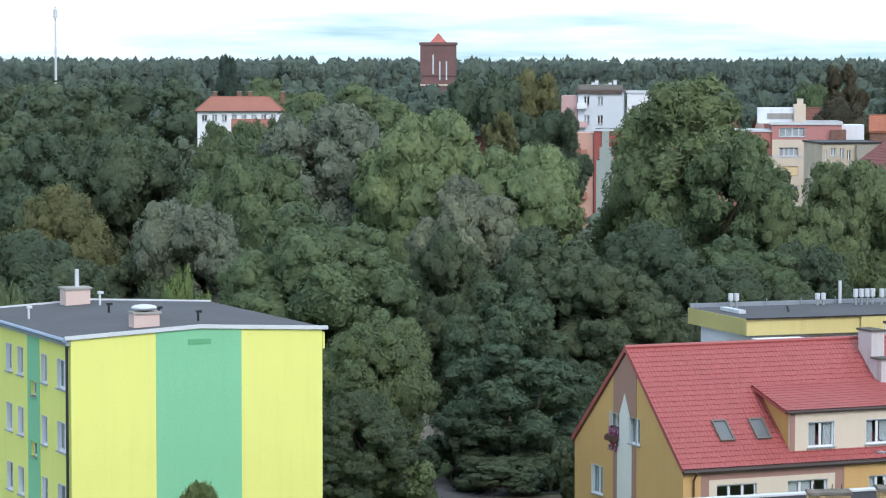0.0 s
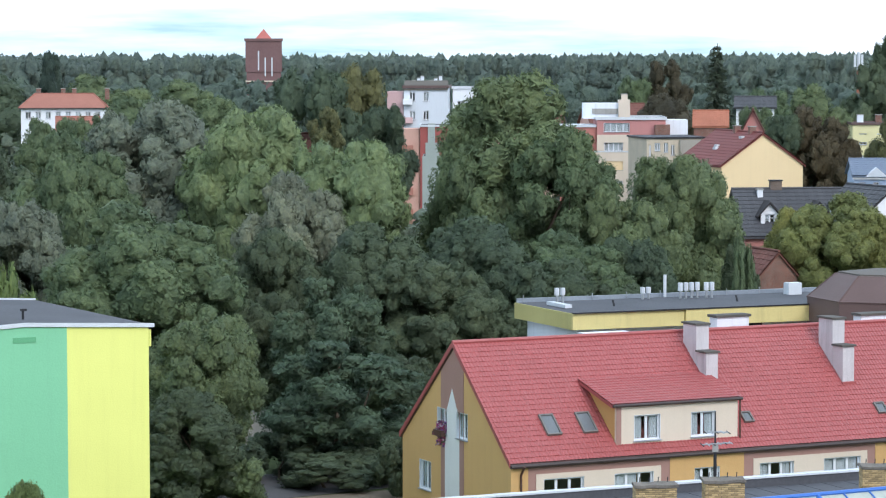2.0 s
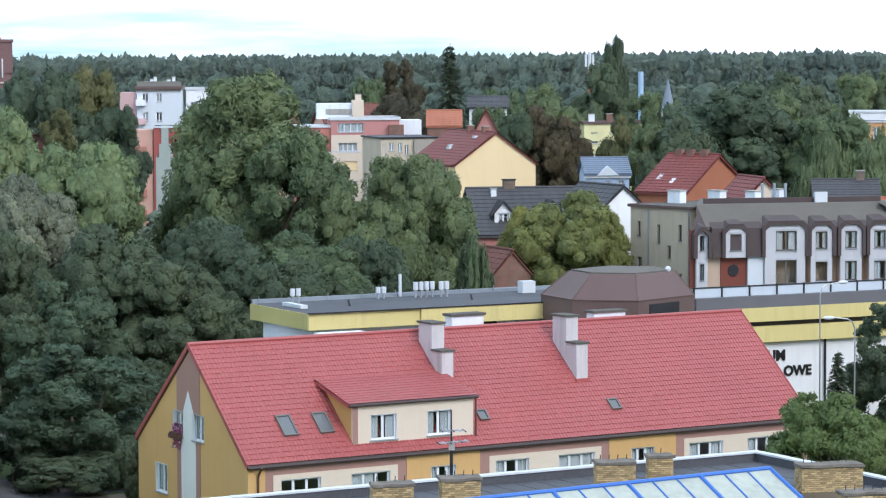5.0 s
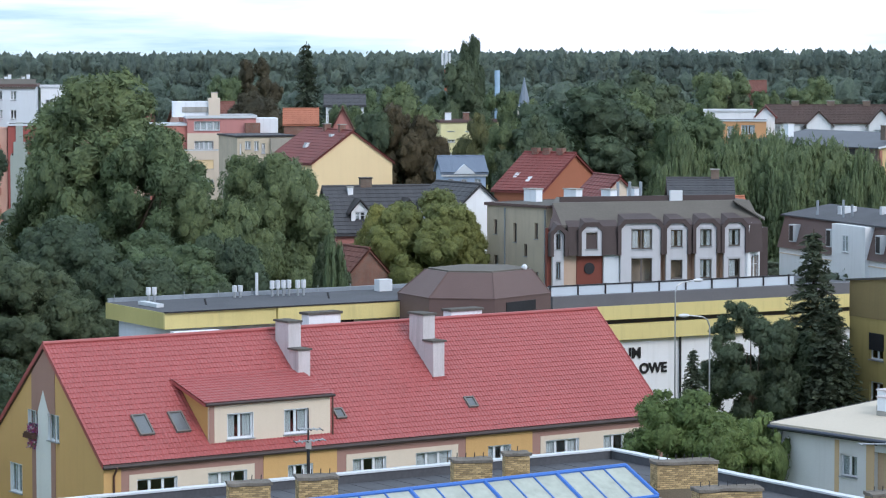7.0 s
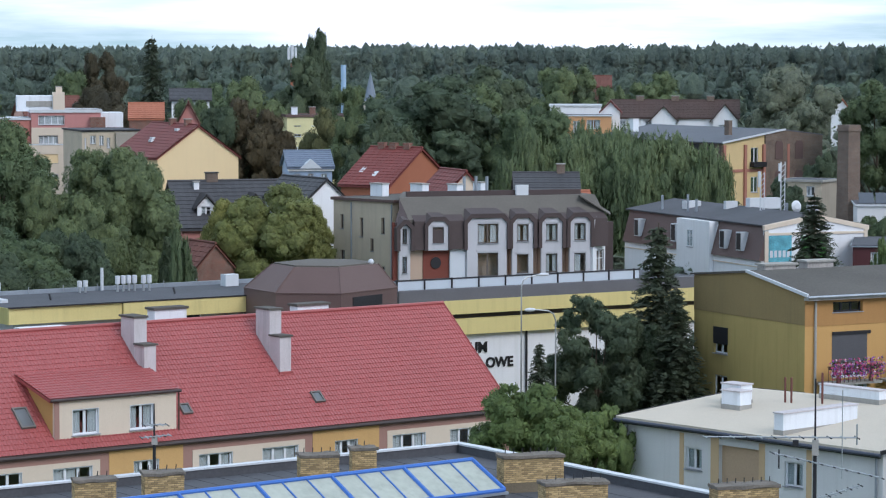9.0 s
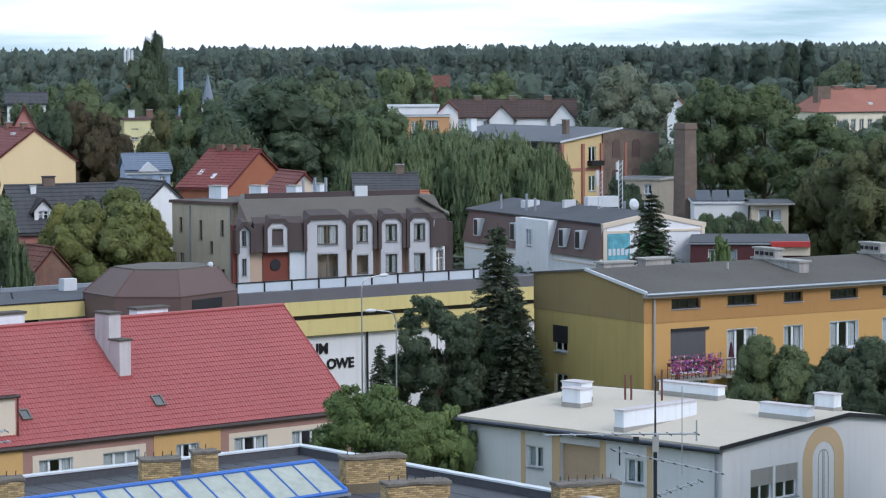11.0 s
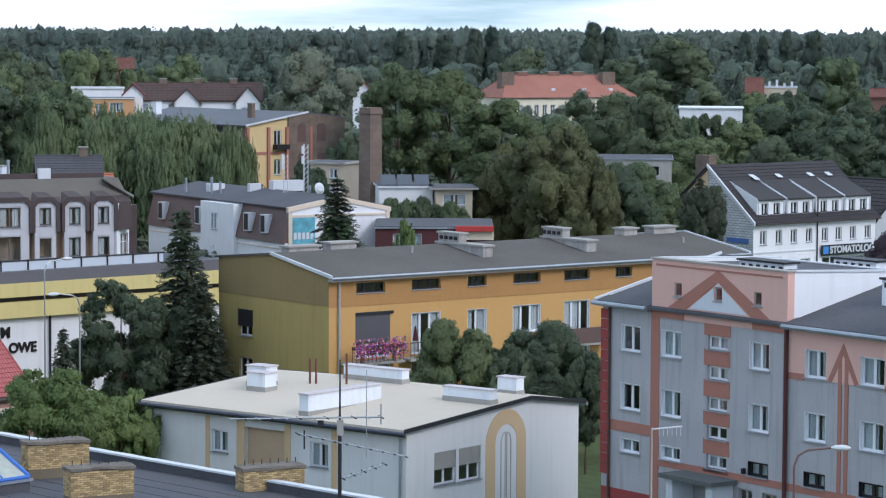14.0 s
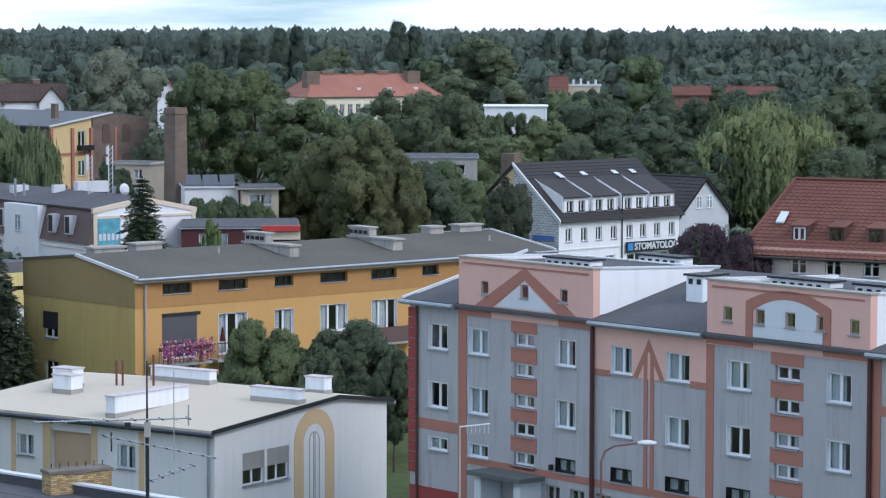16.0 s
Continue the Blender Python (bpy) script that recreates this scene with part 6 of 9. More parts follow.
for u in (2.5, 7.2):
    m = pose(u - 0.85, 0.9, 0)
    d = part("dormer", facade(bmesh.new(), m, 1.7, 8.9, 10.2, [(0.35, 1.35, 9.2, 10.25)], 0.2, top=[(0, 10.2), (0.85, 11.2), (1.7, 10.2)]), WHITE_WALL, dr, "white dormer", fix=False)
    glaze(d, m, [(0.35, 1.35, 9.2, 10.25)], cross=True)
    for s in (-1, 1):
        part("dormer_roof", prism(bmesh.new(), [(u, 0.6, 11.45), (u + s * 1.2, 0.6, 10.1), (u + s * 1.2, 0.6, 9.95), (u, 0.6, 11.25)], (0, 3.2, 0)), TILE_BLACK, d)
        part("cheek", boxed(u + s * 0.75 - 0.08, 1.1, 8.8, u + s * 0.75 + 0.08, 3.0, 10.15), TILE_GREY, d)
chimney(dr, 3.9, 4.9, 12.0, 13.2, 1.1, 0.7, BRICK_BROWN, DARK_METAL)
chimney(dr, 2.2, 4.0, 11.3, 12.4, 0.5, 0.5, WHITE_WALL, CONCRETE)
gable_house("white_gable_house", 55.1, 255.36, 18.0, 4.0, 8.0, 11.2, 12.9, WHITE_WALL, TILE_GREY, "white rendered house with a plain gable and grey tiles", along="y", over=0.2)
gable_house("brick_outhouse", 41.57, 240.66, 15.4, 4.74, 4.9, 5.53, 8.09, BRICK_RED, TILE_OLD, "small red brick outhouse with old red tiles", "outhouse", along="y", over=0.2)
gable_house("red_tiled_shed", 45.5, 246.0, 12.0, 7.0, 6.0, 5.6, 7.6, CREAM, TILE_OLD, "low shed with red tile roof", "shed", along="x", over=0.2)

rh = gable_house("red_roof_villa", 71.6, 291.0, 42.0, 12.2, 6.2, 10.6, 14.3, mat("orange_brick_render", (0.36, 0.135, 0.08), 0.9), TILE_MAROON, "villa with steep maroon roof and orange gable", along="y", over=0.3)
for x, y in ((1.6, 2.6), (2.2, 4.6)):
    part("roof_window", prism(bmesh.new(), [(x - 0.4, y, 10.45 + x * 0.607), (x + 0.4, y, 10.94 + x * 0.607), (x + 0.4, y, 11.0 + x * 0.607), (x - 0.4, y, 10.51 + x * 0.607)], (0, 0.5, 0)), WHITE_CAP, rh)
for y in (1.6, 3.4, 4.9):
    chimney(rh, 6.0, y, 14.0, 14.8, 0.7, 0.8, BRICK_RED, BRICK_RED, over=0.02)
gable_house("cream_gable_house", 74.75, 278.35, 7.6, 3.83, 6.4, 10.66, 12.5, CREAM, TILE_MAROON, "cream gable house with maroon tiles", along="y", over=0.35, holes=(((1.3, 2.3, 9.0, 10.2),), (), (), ()))
gh = gable_house("grey_tiled_house", 79.8, 270.9, -14.5, 6.2, 7.0, 10.75, 12.45, CREAM, TILE_GREY, "small house with dark grey tile roof", along="x", over=0.3)
chimney(gh, 4.6, 3.6, 12.0, 13.4, 0.8, 0.6, BRICK_BROWN, CONCRETE)
gable_house("orange_roof_annex", 78.5, 262.0, 5.0, 7.0, 5.0, 8.6, 11.0, CREAM, TILE_ORANGE, "annex with orange tile roof", "annex", along="x")

yb_h = grid_holes(1.0, 2.6, 5, 1.1, 9.0, 3.0, 2, 1.5)
yb = flat_block("yellow_tenement", 85.6, 411.0, -6.0, 15.0, 9.0, 15.0, mat("soft_yellow_render", (0.74, 0.69, 0.4), 0.9), "soft yellow tenement with a dark roof", "tenement", (yb_h + grid_holes(1.0, 2.6, 5, 1.1, 12.4, 3, 1, 1.3), (), (), ()), rim=0.3, rim_mat=BROWN_SHEET)
for x in (1.5, 4.2, 9.5):
    chimney(yb, x, 4.0, 15.0, 16.3, 0.9, 0.8, LIMEWASH if x < 2 else BRICK_RED, CONCRETE)
bl = gable_house("blue_villa", 67.0, 320.5, -6.0, 5.0, 8.0, 11.4, 13.0, mat("powder_blue_render", (0.35, 0.45, 0.62), 0.9), mat("blue_grey_sheet", (0.15, 0.19, 0.26), 0.5, 0.08), "powder blue villa with white window trims and a pediment", "villa", along="x", over=0.3, holes=(((0.6, 1.3, 9.2, 10.6), (2.15, 2.85, 9.2, 10.6), (3.7, 4.4, 9.2, 10.6)), (), (), ()))
part("pediment", prism(bmesh.new(), [(1.2, -0.35, 11.2), (3.8, -0.35, 11.2), (2.5, -0.35, 12.3)], (0, 1.2, 0)), LIGHT_PANEL, bl, "pale blue pediment")
part("cornice", boxed(-0.2, -0.2, 10.9, 5.2, -0.01, 11.15), PALE, bl)

# block with yellow and salmon storeys
flat_block("banded_flats", 43.6, 414.5, -4.0, 10.0, 14.0, 11.0, YELLOW_PALE, "pale yellow flats with salmon upper storey", "flats", ([(1.0, 4.0, 8.9, 10.6), *[(6.0, 9.6, z, z + 1.3) for z in (6.3, 3.4, 0.6)]], (), (), ()), rim=0.1, win={"bars": 3})
up = flat_block("salmon_upper_flats", 48.2, 414.1, -4.0, 10.1, 12.0, 15.75, mat("coral_upper_render", (0.52, 0.24, 0.23), 0.9, 0.05, streak=0.08), "salmon rendered flats with blue windows", "flats", ([(1.0, 4.8, 13.9, 15.25), (1.05, 3.85, 11.1, 12.35), (1.05, 3.85, 8.25, 9.6), (1.05, 3.85, 5.4, 6.7)], (), (), ()), rim=0.35, win={"bars": 3, "curtain": 1})
part("pale_front", facade(bmesh.new(), pose(0, -0.06, 0), 5.2, -0.5, 13.5, [(1.05, 3.85, 11.1, 12.35), (1.05, 3.85, 8.25, 9.6), (1.05, 3.85, 5.4, 6.7)], 0.05), CREAM, up, "cream lower storeys", fix=False)
part("left_wing", boxed(-5.4, 0.5, -0.5, -0.02, 10, 14.6), mat("coral_render", (0.5, 0.2, 0.17), 0.9), up, "coral side wing")
part("wing_roof", boxed(-5.6, 0.3, 14.6, -0.02, 10, 14.9), WHITE_CAP, up)
window(up, pose(-3.9, 0.48, 0), 0, 11.8, 2.6, 1.8, bars=3, deep=-0.05)
part("penthouse", boxed(-1.9, 3.0, 15.8, 4.8, 8.0, 18.1), LIMEWASH, up, "pale penthouse storey")
part("penthouse_window", boxed(-0.6, 2.9, 16.5, 3.2, 2.99, 17.3), CONCRETE, up)
part("stair_head", boxed(3.3, 2.4, 15.8, 5.0, 5.0, 18.6), CREAM, up)
chimney(up, 4.2, 3.2, 18.6, 19.4, 0.9, 0.9, CREAM, CONCRETE)
part("long_wing", boxed(10.3, 3.0, -0.5, 13.6, 9.0, 15.6), LIMEWASH, up, "white end wing")
part("chimney_breast", boxed(8.5, -0.8, 12.0, 10.7, 0.4, 15.0), BRICK_RED, up)
gy = flat_block("grey_tenement", 51.5, 383.6, 6.0, 8.2, 11.0, 13.85, OLD_PLASTER, "unpainted grey tenement with tall windows", "tenement", ([(0.3, 0.6, z, z + 1.5) for z in (11.4, 8.4, 5.4)] + [(1.1, 1.9, 12.1, 13.2), (2.4, 3.0, 11.9, 13.2), (3.4, 3.9, 11.5, 12.9), (1.6, 2.2, 8.3, 9.8)], (), (), ()), rim=0.15, rim_mat=DARK_METAL)
part("party_wall", boxed(4.6, -0.5, -0.5, 8.1, -0.02, 13.6), mat("bare_plaster", (0.36, 0.33, 0.29), 0.95, 0.1, streak=0.3), gy)
gable_house("orange_hip_house", 59.9, 396.5, -8.9, 4.8, 7.0, 15.2, 17.2, BRICK_RED, TILE_ORANGE, "brick house with a bright orange tile roof", along="x", over=0.2)
gable_house("pink_gable_house", 66.3, 393.5, -9.8, 3.0, 7.0, 14.6, 17.5, mat("dusty_pink", (0.5, 0.22, 0.2), 0.9), TILE_OLD, "pink gable house with old tiles", along="y", holes=(((1.0, 1.9, 13.0, 14.2),), (), (), ()))
gable_house("slate_roof_villa", 74.0, 445.0, -9.8, 6.0, 7.0, 17.0, 18.5, WHITE_WALL, TILE_GREY, "white villa with slate grey roof", "villa", along="x", holes=(((2.2, 3.6, 15.4, 16.7),), (), (), ()))

wt_h = grid_holes(0.9, 2.1, 2, 0.9, 6.5, 2.9, 5, 1.4)
wt = flat_block("white_flats", 20.9, 438.5, -6.0, 6.8, 12.0, 20.2, LIGHT_PANEL, "white blue-grey flats with pink balconies", "flats", (wt_h, (), (), ()), roof=BITUMEN, rim=0.35, rim_mat=BROWN_SHEET)
for i in range(5):
    part("balcony", boxed(-0.1, -0.9, 6.0 + i * 2.9, 1.4, 0, 6.9 + i * 2.9), mat("pink_balcony", (0.62, 0.42, 0.42), 0.9) if i % 2 else WHITE_WALL, wt)
part("side_tower", boxed(-2.6, 0.5, -0.5, -0.1, 9, 19.6), mat("rose_flats", (0.55, 0.36, 0.36), 0.9), wt, "rose side tower")
for i in range(9):
    chimney(wt, 0.6 + i * 0.7, 4.0 + 1.3 * (i % 3), 20.2, 20.9 + (i * 5 % 4) * 0.35, 0.5, 0.5, LIMEWASH, CONCRETE)
part("sloped_roof", prism(bmesh.new(), [(0, -0.2, 20.0), (0, 2.6, 21.3), (0, 2.6, 20.3), (0, -0.2, 19.8)], (6.8, 0, 0)), ROOF_GREY, wt, "grey sloped roof edge")
flat_block("white_long_flats", 29.0, 446.0, -4.0, 5.6, 10.0, 20.0, WHITE_WALL, "long white flats behind the park trees", "flats", (grid_holes(0.7, 2.3, 2, 1.2, 5.0, 2.9, 5, 1.4), (), (), ()))
cr = flat_block("brick_red_flats", 21.3, 398.5, -5.0, 4.6, 9.0, 15.2, mat("brick_red_render", (0.36, 0.1, 0.09), 0.9, streak=0.1), "brick red flats with a stepped grey feature", "flats", (((0.4, 1.2, 10.0, 11.3),), (), (), ()), rim=0.2)
for u0, u1, z in ((0.3, 3.4, 11.0), (0.75, 2.7, 12.9), (1.1, 2.1, 15.6)):
    part("stepped_panel", boxed(u0, -0.12 - 0.03 * (z > 12) - 0.03 * (z > 14), -0.5, u1, -0.005, z), mat("sage_grey_render", (0.34, 0.38, 0.36), 0.9), cr)
part("coral_wing", boxed(-4.4, 0.4, -0.5, -0.1, 8, 14.8), mat("pale_coral", (0.55, 0.33, 0.27), 0.9), cr, "pale coral side wing")
for i in range(4):
    part("wing_balcony", boxed(-4.0, -0.3, 2.5 + i * 3, -1.0, 0.4, 3.5 + i * 3), BRICK_PAINT, cr)
for i, (x, y, w, z) in enumerate(((33.0, 455.0, 12, 17.5), (40.0, 470.0, 9, 17.2), (55.0, 480.0, 10, 16.8))):
    gable_house("far_town_house", x, y, -5 + 6 * i, w, 9.0, z - 3.0, z, CREAM if i % 2 else PINK, TILE_OLD if i else TILE_ORANGE, "far town house with red tile roof", along="x", group="far town houses")

# red roofs beyond the park
r1 = hip_house("long_red_school", -45.0, 518.0, 2.0, 15.4, 8.0, 15.9, 18.2, WHITE_WALL, TILE_PALE_RED, "white house with a long red hip roof", holes=(grid_holes(0.8, 1.8, 8, 1.0, 13.8, 3, 1, 1.3), (), (), ()), inset=2.4)
for x in (3.0, 7.5, 9.5, 15.5):
    chimney(r1, x, 5.0, 17.2, 19.2, 0.8, 0.8, BRICK_RED, CONCRETE)
gable_house("red_roof_house", -32.6, 440.0, 3.8, 6.2, 8.0, 13.0, 15.6, CREAM, TILE_PALE_RED, "house with red tile roof among trees", along="x")
gable_house("small_red_roof_house", 3.0, 330.0, 5.0, 4.6, 6.0, 13.6, 15.9, CREAM, TILE_OLD, "small house with red tile roof among trees", along="x")
gable_house("white_shed", -38.0, 300.0, 0.0, 8.0, 6.0, 13.4, 14.4, WHITE_WALL, TILE_GREY, "white shed among trees", "shed", along="x")

# water tower
wtow = site("water_tower", -6.9, 850.0, 0.0, "square brown brick water tower with red pyramid roof", "tower")
# tower brick and pyramid red are muted: distance haze painted into the colours
wb = mat("tower_brick", (0.19, 0.11, 0.11), 0.9, 0.12, 0.15, 2)
part("shaft", boxed(0.3, 0, -0.5, 10.6, 11, 20.5), wb, wtow)
part("tank_storey", boxed(0, -0.3, 20.5, 10.9, 11.3, 30.0), wb, wtow)
part("cornice", boxed(-0.3, -0.6, 29.7, 11.2, 11.6, 30.5), wb, wtow)
part("string_course", boxed(-0.15, -0.5, 17.5, 11.0, 11.4, 17.9), CREAM, wtow)
rp = bmesh.new()
apex = (5.45, 5.5, 33.4)
for a, c in (((3.0, 3.0), (7.9, 3.0)), ((7.9, 3.0), (7.9, 8.0)), ((7.9, 8.0), (3.0, 8.0)), ((3.0, 8.0), (3.0, 3.0))):
    poly(rp, [(a[0], a[1], 30.5), (c[0], c[1], 30.5), apex])
part("pyramid_roof", rp, mat("red_lead_roof", (0.45, 0.14, 0.12), 0.7), wtow)
for u in (3.9, 5.9, 7.9):
    part("slit_window", boxed(u - 0.2, -0.38, 21.0 if u < 5 else 19.2, u + 0.2, -0.31, 26.8 if u < 5 else 24.8), WHITE_CAP, wtow)
for i in range(5):
    part("small_opening", boxed(1.6 + i * 1.8, -0.05, 12.0, 2.4 + i * 1.8, 0.02, 15.5), DARK_METAL, wtow)

# distant towers and masts
tw = site("blue_tower", 145.2, 633.5, 0, "slim pale blue tower among trees", "tower")
part("shaft", tube(bmesh.new(), (0, 0, -0.5), (0, 0, 21.4), 0.62, seg=12), mat("pale_blue_panel", (0.35, 0.5, 0.68), 0.7), tw)
sp = site("church_spire", 148.9, 622.4, 0, "grey slate church spire above trees", "church")
bmc = bmesh.new()
bmesh.ops.create_cone(bmc, segments=8, radius1=1.5, radius2=0.05, depth=6.5, matrix=pose(0, 0, 16.6))
part("spire", bmc, mat("spire_slate", (0.2, 0.24, 0.3), 0.6), sp)
part("belfry", boxed(-1.3, -1.3, -0.5, 1.3, 1.3, 13.4), CREAM, sp)
mk = site("telecom_mast", 144.0, 685.0, 0, "red and white telecom mast with panel antennas", "mast")
for z0, z1, mt in ((-0.5, 18.0, TILE_ORANGE), (18.0, 21.5, BRICK_PAINT), (21.5, 26.0, WHITE_CAP)):
    part("mast_section", tube(bmesh.new(), (0, 0, z0), (0, 0, z1), 0.45), mt, mk)
for dx in (-0.9, 0.9):
    part("panel_antenna", boxed(dx - 0.25, -0.3, 22.4, dx + 0.25, 0.3, 25.4), WHITE_CAP, mk)
pl = site("white_mast", -122.0, 891.7, 0, "tall thin white mast above the woods", "mast")
part("mast_pole", tube(bmesh.new(), (0, 0, -0.5), (0, 0, 42.0), 0.5, 0.28), WHITE_CAP, pl)
part("mast_head", tube(bmesh.new(), (0, 0, 38.2), (0, 0, 41.0), 0.75), WHITE_CAP, pl)

# village and factory
v1 = gable_house("brown_roof_house", 164.2, 495.0, -19.7, 23.0, 9.0, 12.7, 15.6, WHITE_WALL, TILE_BROWN, "long white house with brown tile roof and cross gables", along="x", holes=(grid_holes(1.2, 2.4, 3, 1.2, 10.4, 3, 1, 1.5), (), (), ()))
for u, pk in ((7.2, 14.5), (18.4, 14.9)):
    g = part("cross_gable", facade(bmesh.new(), pose(u, -1.2, 0), 4.4, -0.5, 11, [(1.0, 3.2, 10.2, 11.3)], 0.3, top=[(0, 12.2), (2.2, pk), (4.4, 12.2)]), WHITE_WALL, v1, "white cross gable", fix=False)
    part("gable_core", boxed(u + 0.1, -0.9, -0.5, u + 4.3, 0.4, 12.1), WHITE_WALL, g)
    window(g, pose(u, -1.2, 0), 1.0, 10.2, 2.2, 1.1, bars=2)
    for s in (-1, 1):
        part("gable_roof", prism(bmesh.new(), [(u + 2.2, -1.7, pk + 0.3), (u + 2.2 + s * 2.8, -1.7, 11.9), (u + 2.2 + s * 2.8, -1.7, 11.7), (u + 2.2, -1.7, pk + 0.1)], (0, 5.0, 0)), TILE_BROWN, g)
for i in range(3):
    chimney(v1, 5.0 + i * 6.5, 4.5, 15.0, 16.4, 1.4, 0.7, BRICK_BROWN, CONCRETE)
flat_block("shop_row", 147.4, 478.5, -17.8, 10.6, 8.0, 13.3, mat("apricot_render", (0.62, 0.34, 0.18), 0.9), "low apricot shop row with large windows", "shop", ([(1.0, 2.6, 11.0, 12.6), (3.8, 5.0, 10.4, 12.4), (6.2, 8.6, 11.0, 12.6)], (), (), ()), rim=0.15)
flat_block("white_flat_hall", 153.4, 499.0, -17.7, 9.4, 9.0, 14.6, WHITE_WALL, "white hall with a plain flat roof", "hall", roof=WHITE_CAP)
gable_house("red_gable_house", 158.4, 484.0, -18.5, 3.4, 6.0, 14.0, 15.7, WHITE_WALL, TILE_MAROON, "white house with red gable roof", along="y")
gable_house("red_mansion", 196.5, 621.0, -18.0, 8.5, 9.0, 16.6, 18.9, BRICK_RED, TILE_OLD, "far red roofed mansion in the woods", along="x")
gable_house("white_red_house", 216.6, 517.0, -22.9, 3.8, 7.0, 13.2, 15.6, WHITE_WALL, TILE_ORANGE, "white house with red roof among trees", along="y")

fa = site("factory_hall", 139.19, 370.58, 17.1, "long factory hall with grey roof, yellow front and brick end", "factory")
FW, FE = 17.4, 11.93
part("front_wall", facade(bmesh.new(), pose(0, 0, 0), FW, -0.5, FE, [(4.9, 6.2, 8.8, 11.3), (4.9, 6.2, 5.0, 7.2)], 0.4, top=[(0, FE), (FW * 0.62, 13.62), (FW, 12.9)]), mat("factory_yellow", (0.66, 0.5, 0.27), 0.9), fa, "yellow rendered front", fix=False)
glaze(fa, pose(0, 0, 0), [(4.9, 6.2, 8.8, 11.3), (4.9, 6.2, 5.0, 7.2)], curtain=3)
part("balcony", boxed(4.7, -1.0, 8.6, 7.0, 0, 9.3), DARK_METAL, fa)
part("brick_end", facade(bmesh.new(), pose(7.3, -0.25, 0), FW - 7.1, -0.5, 14, [], 0.25, top=[(0, 13.15), (FW * 0.62 - 7.3, 13.62), (FW - 7.1, 12.9)]), BRICK_BROWN, fa, "brown brick end with arched windows", fix=False)
for u in (9.0, 12.6):
    for z0, z1 in ((9.6, 11.8), (5.6, 7.6)):
        w = bmesh.new()
        prism(w, [(u, -0.33, z0), (u + 1.4, -0.33, z0), (u + 1.4, -0.33, z1), (u + 1.1, -0.33, z1 + 0.4), (u + 0.3, -0.33, z1 + 0.4), (u, -0.33, z1)], (0, 0.07, 0))
        part("arched_window", w, BROWN_SHEET, fa)
for u in (-0.1, 3.6, 6.9, 11.2):
    part("pilaster", boxed(u, -0.32, -0.5, u + 0.42, -0.01, FE - 0.2), BRICK_PAINT, fa)
part("floor_band", boxed(0.7, -0.12, 7.9, 7.2, -0.005, 8.3), BRICK_PAINT, fa)
part("side_wall", facade(bmesh.new(), pose(0, 32, 0, 0, 0, 270), 32, -0.5, FE, []), BRICK_BROWN, fa, fix=False)
for i in range(6):
    part("side_window", boxed(-0.06, 2.0 + i * 3.5, 10.6, -0.005, 3.3 + i * 3.5, 11.8), DARK_METAL, fa)
rf = bmesh.new()
prism(rf, [(-0.4, -0.3, FE), (FW * 0.62, -0.3, 13.67), (FW * 0.62, -0.3, 13.82), (-0.4, -0.3, FE + 0.15)], (0, 32, 0))
prism(rf, [(FW * 0.62, -0.3, 13.67), (FW + 0.3, -0.3, 12.88), (FW + 0.3, -0.3, 13.03), (FW * 0.62, -0.3, 13.82)], (0, 32, 0))
part("roof", rf, mat("slate_blue_felt", (0.13, 0.14, 0.16), 0.85, 0.12, 0.15), fa)
part("verge_cap", prism(bmesh.new(), [(-0.4, -0.45, FE), (FW * 0.62, -0.45, 13.67), (FW * 0.62, -0.45, 13.92), (-0.4, -0.45, FE + 0.25)], (0, 0.15, 0)), WHITE_CAP, fa)
for u, v, w in ((2.0, 24.0, 1.0), (3.5, 3.4, 0.6)):
    chimney(fa, u, v, 13.0, 14.6 + u * 0.12, w, 1.0, LIMEWASH if w == 1.0 else BRICK_BROWN, CONCRETE)

# orange roofed school
sc = hip_house("orange_roof_school", 256.6, 531.3, 2.5, 32.0, 13.0, 11.9, 16.2, mat("ivory_render", (0.74, 0.68, 0.55), 0.9), TILE_PALE_RED, "long ivory school with pale red hip roof", "school", holes=(grid_holes(1.6, 1.95, 15, 1.1, 8.0, 3, 1, 2.2), (), (), ()), win={"cross": True, "curtain": 3}, inset=4.5)
for u, h in ((3.0, 16.9), (27.5, 16.9)):
    chimney(sc, u, 4.5, 13.5, h, 3.0, 2.2, BRICK_BROWN, BRICK_BROWN, over=0.02)
for u in (8.0, 15.5, 21.5):
    chimney(sc, u, 6.6, 15.6, 17.0, 2.6, 0.8, BRICK_RED, CONCRETE)
for u in (12.5, 20.0, 26.5):
    part("roof_vent", boxed(u, 1.6, 12.8, u + 0.9, 2.2, 13.6), WHITE_CAP, sc)
flat_block("white_greenhouse", 206.0, 366.5, -30.0, 9.3, 9.0, 14.2, WHITE_WALL, "low white greenhouse among trees", "greenhouse", rim=0.1, roof=WHITE_WALL)
flat_block("grey_hall", 152.6, 291.5, -28.3, 9.0, 10.0, 10.6, CONCRETE, "low grey hall with a flat roof", "hall", ([(1.2, 3.4, 8.6, 9.8), (4.6, 7.6, 8.6, 9.8)], (), (), ()), rim=0.1, rim_mat=ZINC)
gable_house("red_roof_cottage", 311.5, 525.0, -30.8, 3.4, 8.0, 12.6, 15.7, CREAM, TILE_OLD, "cottage with red roof", "cottage", along="x")
PF = flat_block("pale_flats", 315.0, 526.0, -31.3, 8.2, 8.0, 13.8, OLD_PLASTER, "pale flats with grey balconies", "flats", (grid_holes(0.8, 1.9, 4, 1.1, 8.0, 3.0, 2, 1.5), (), (), ()))
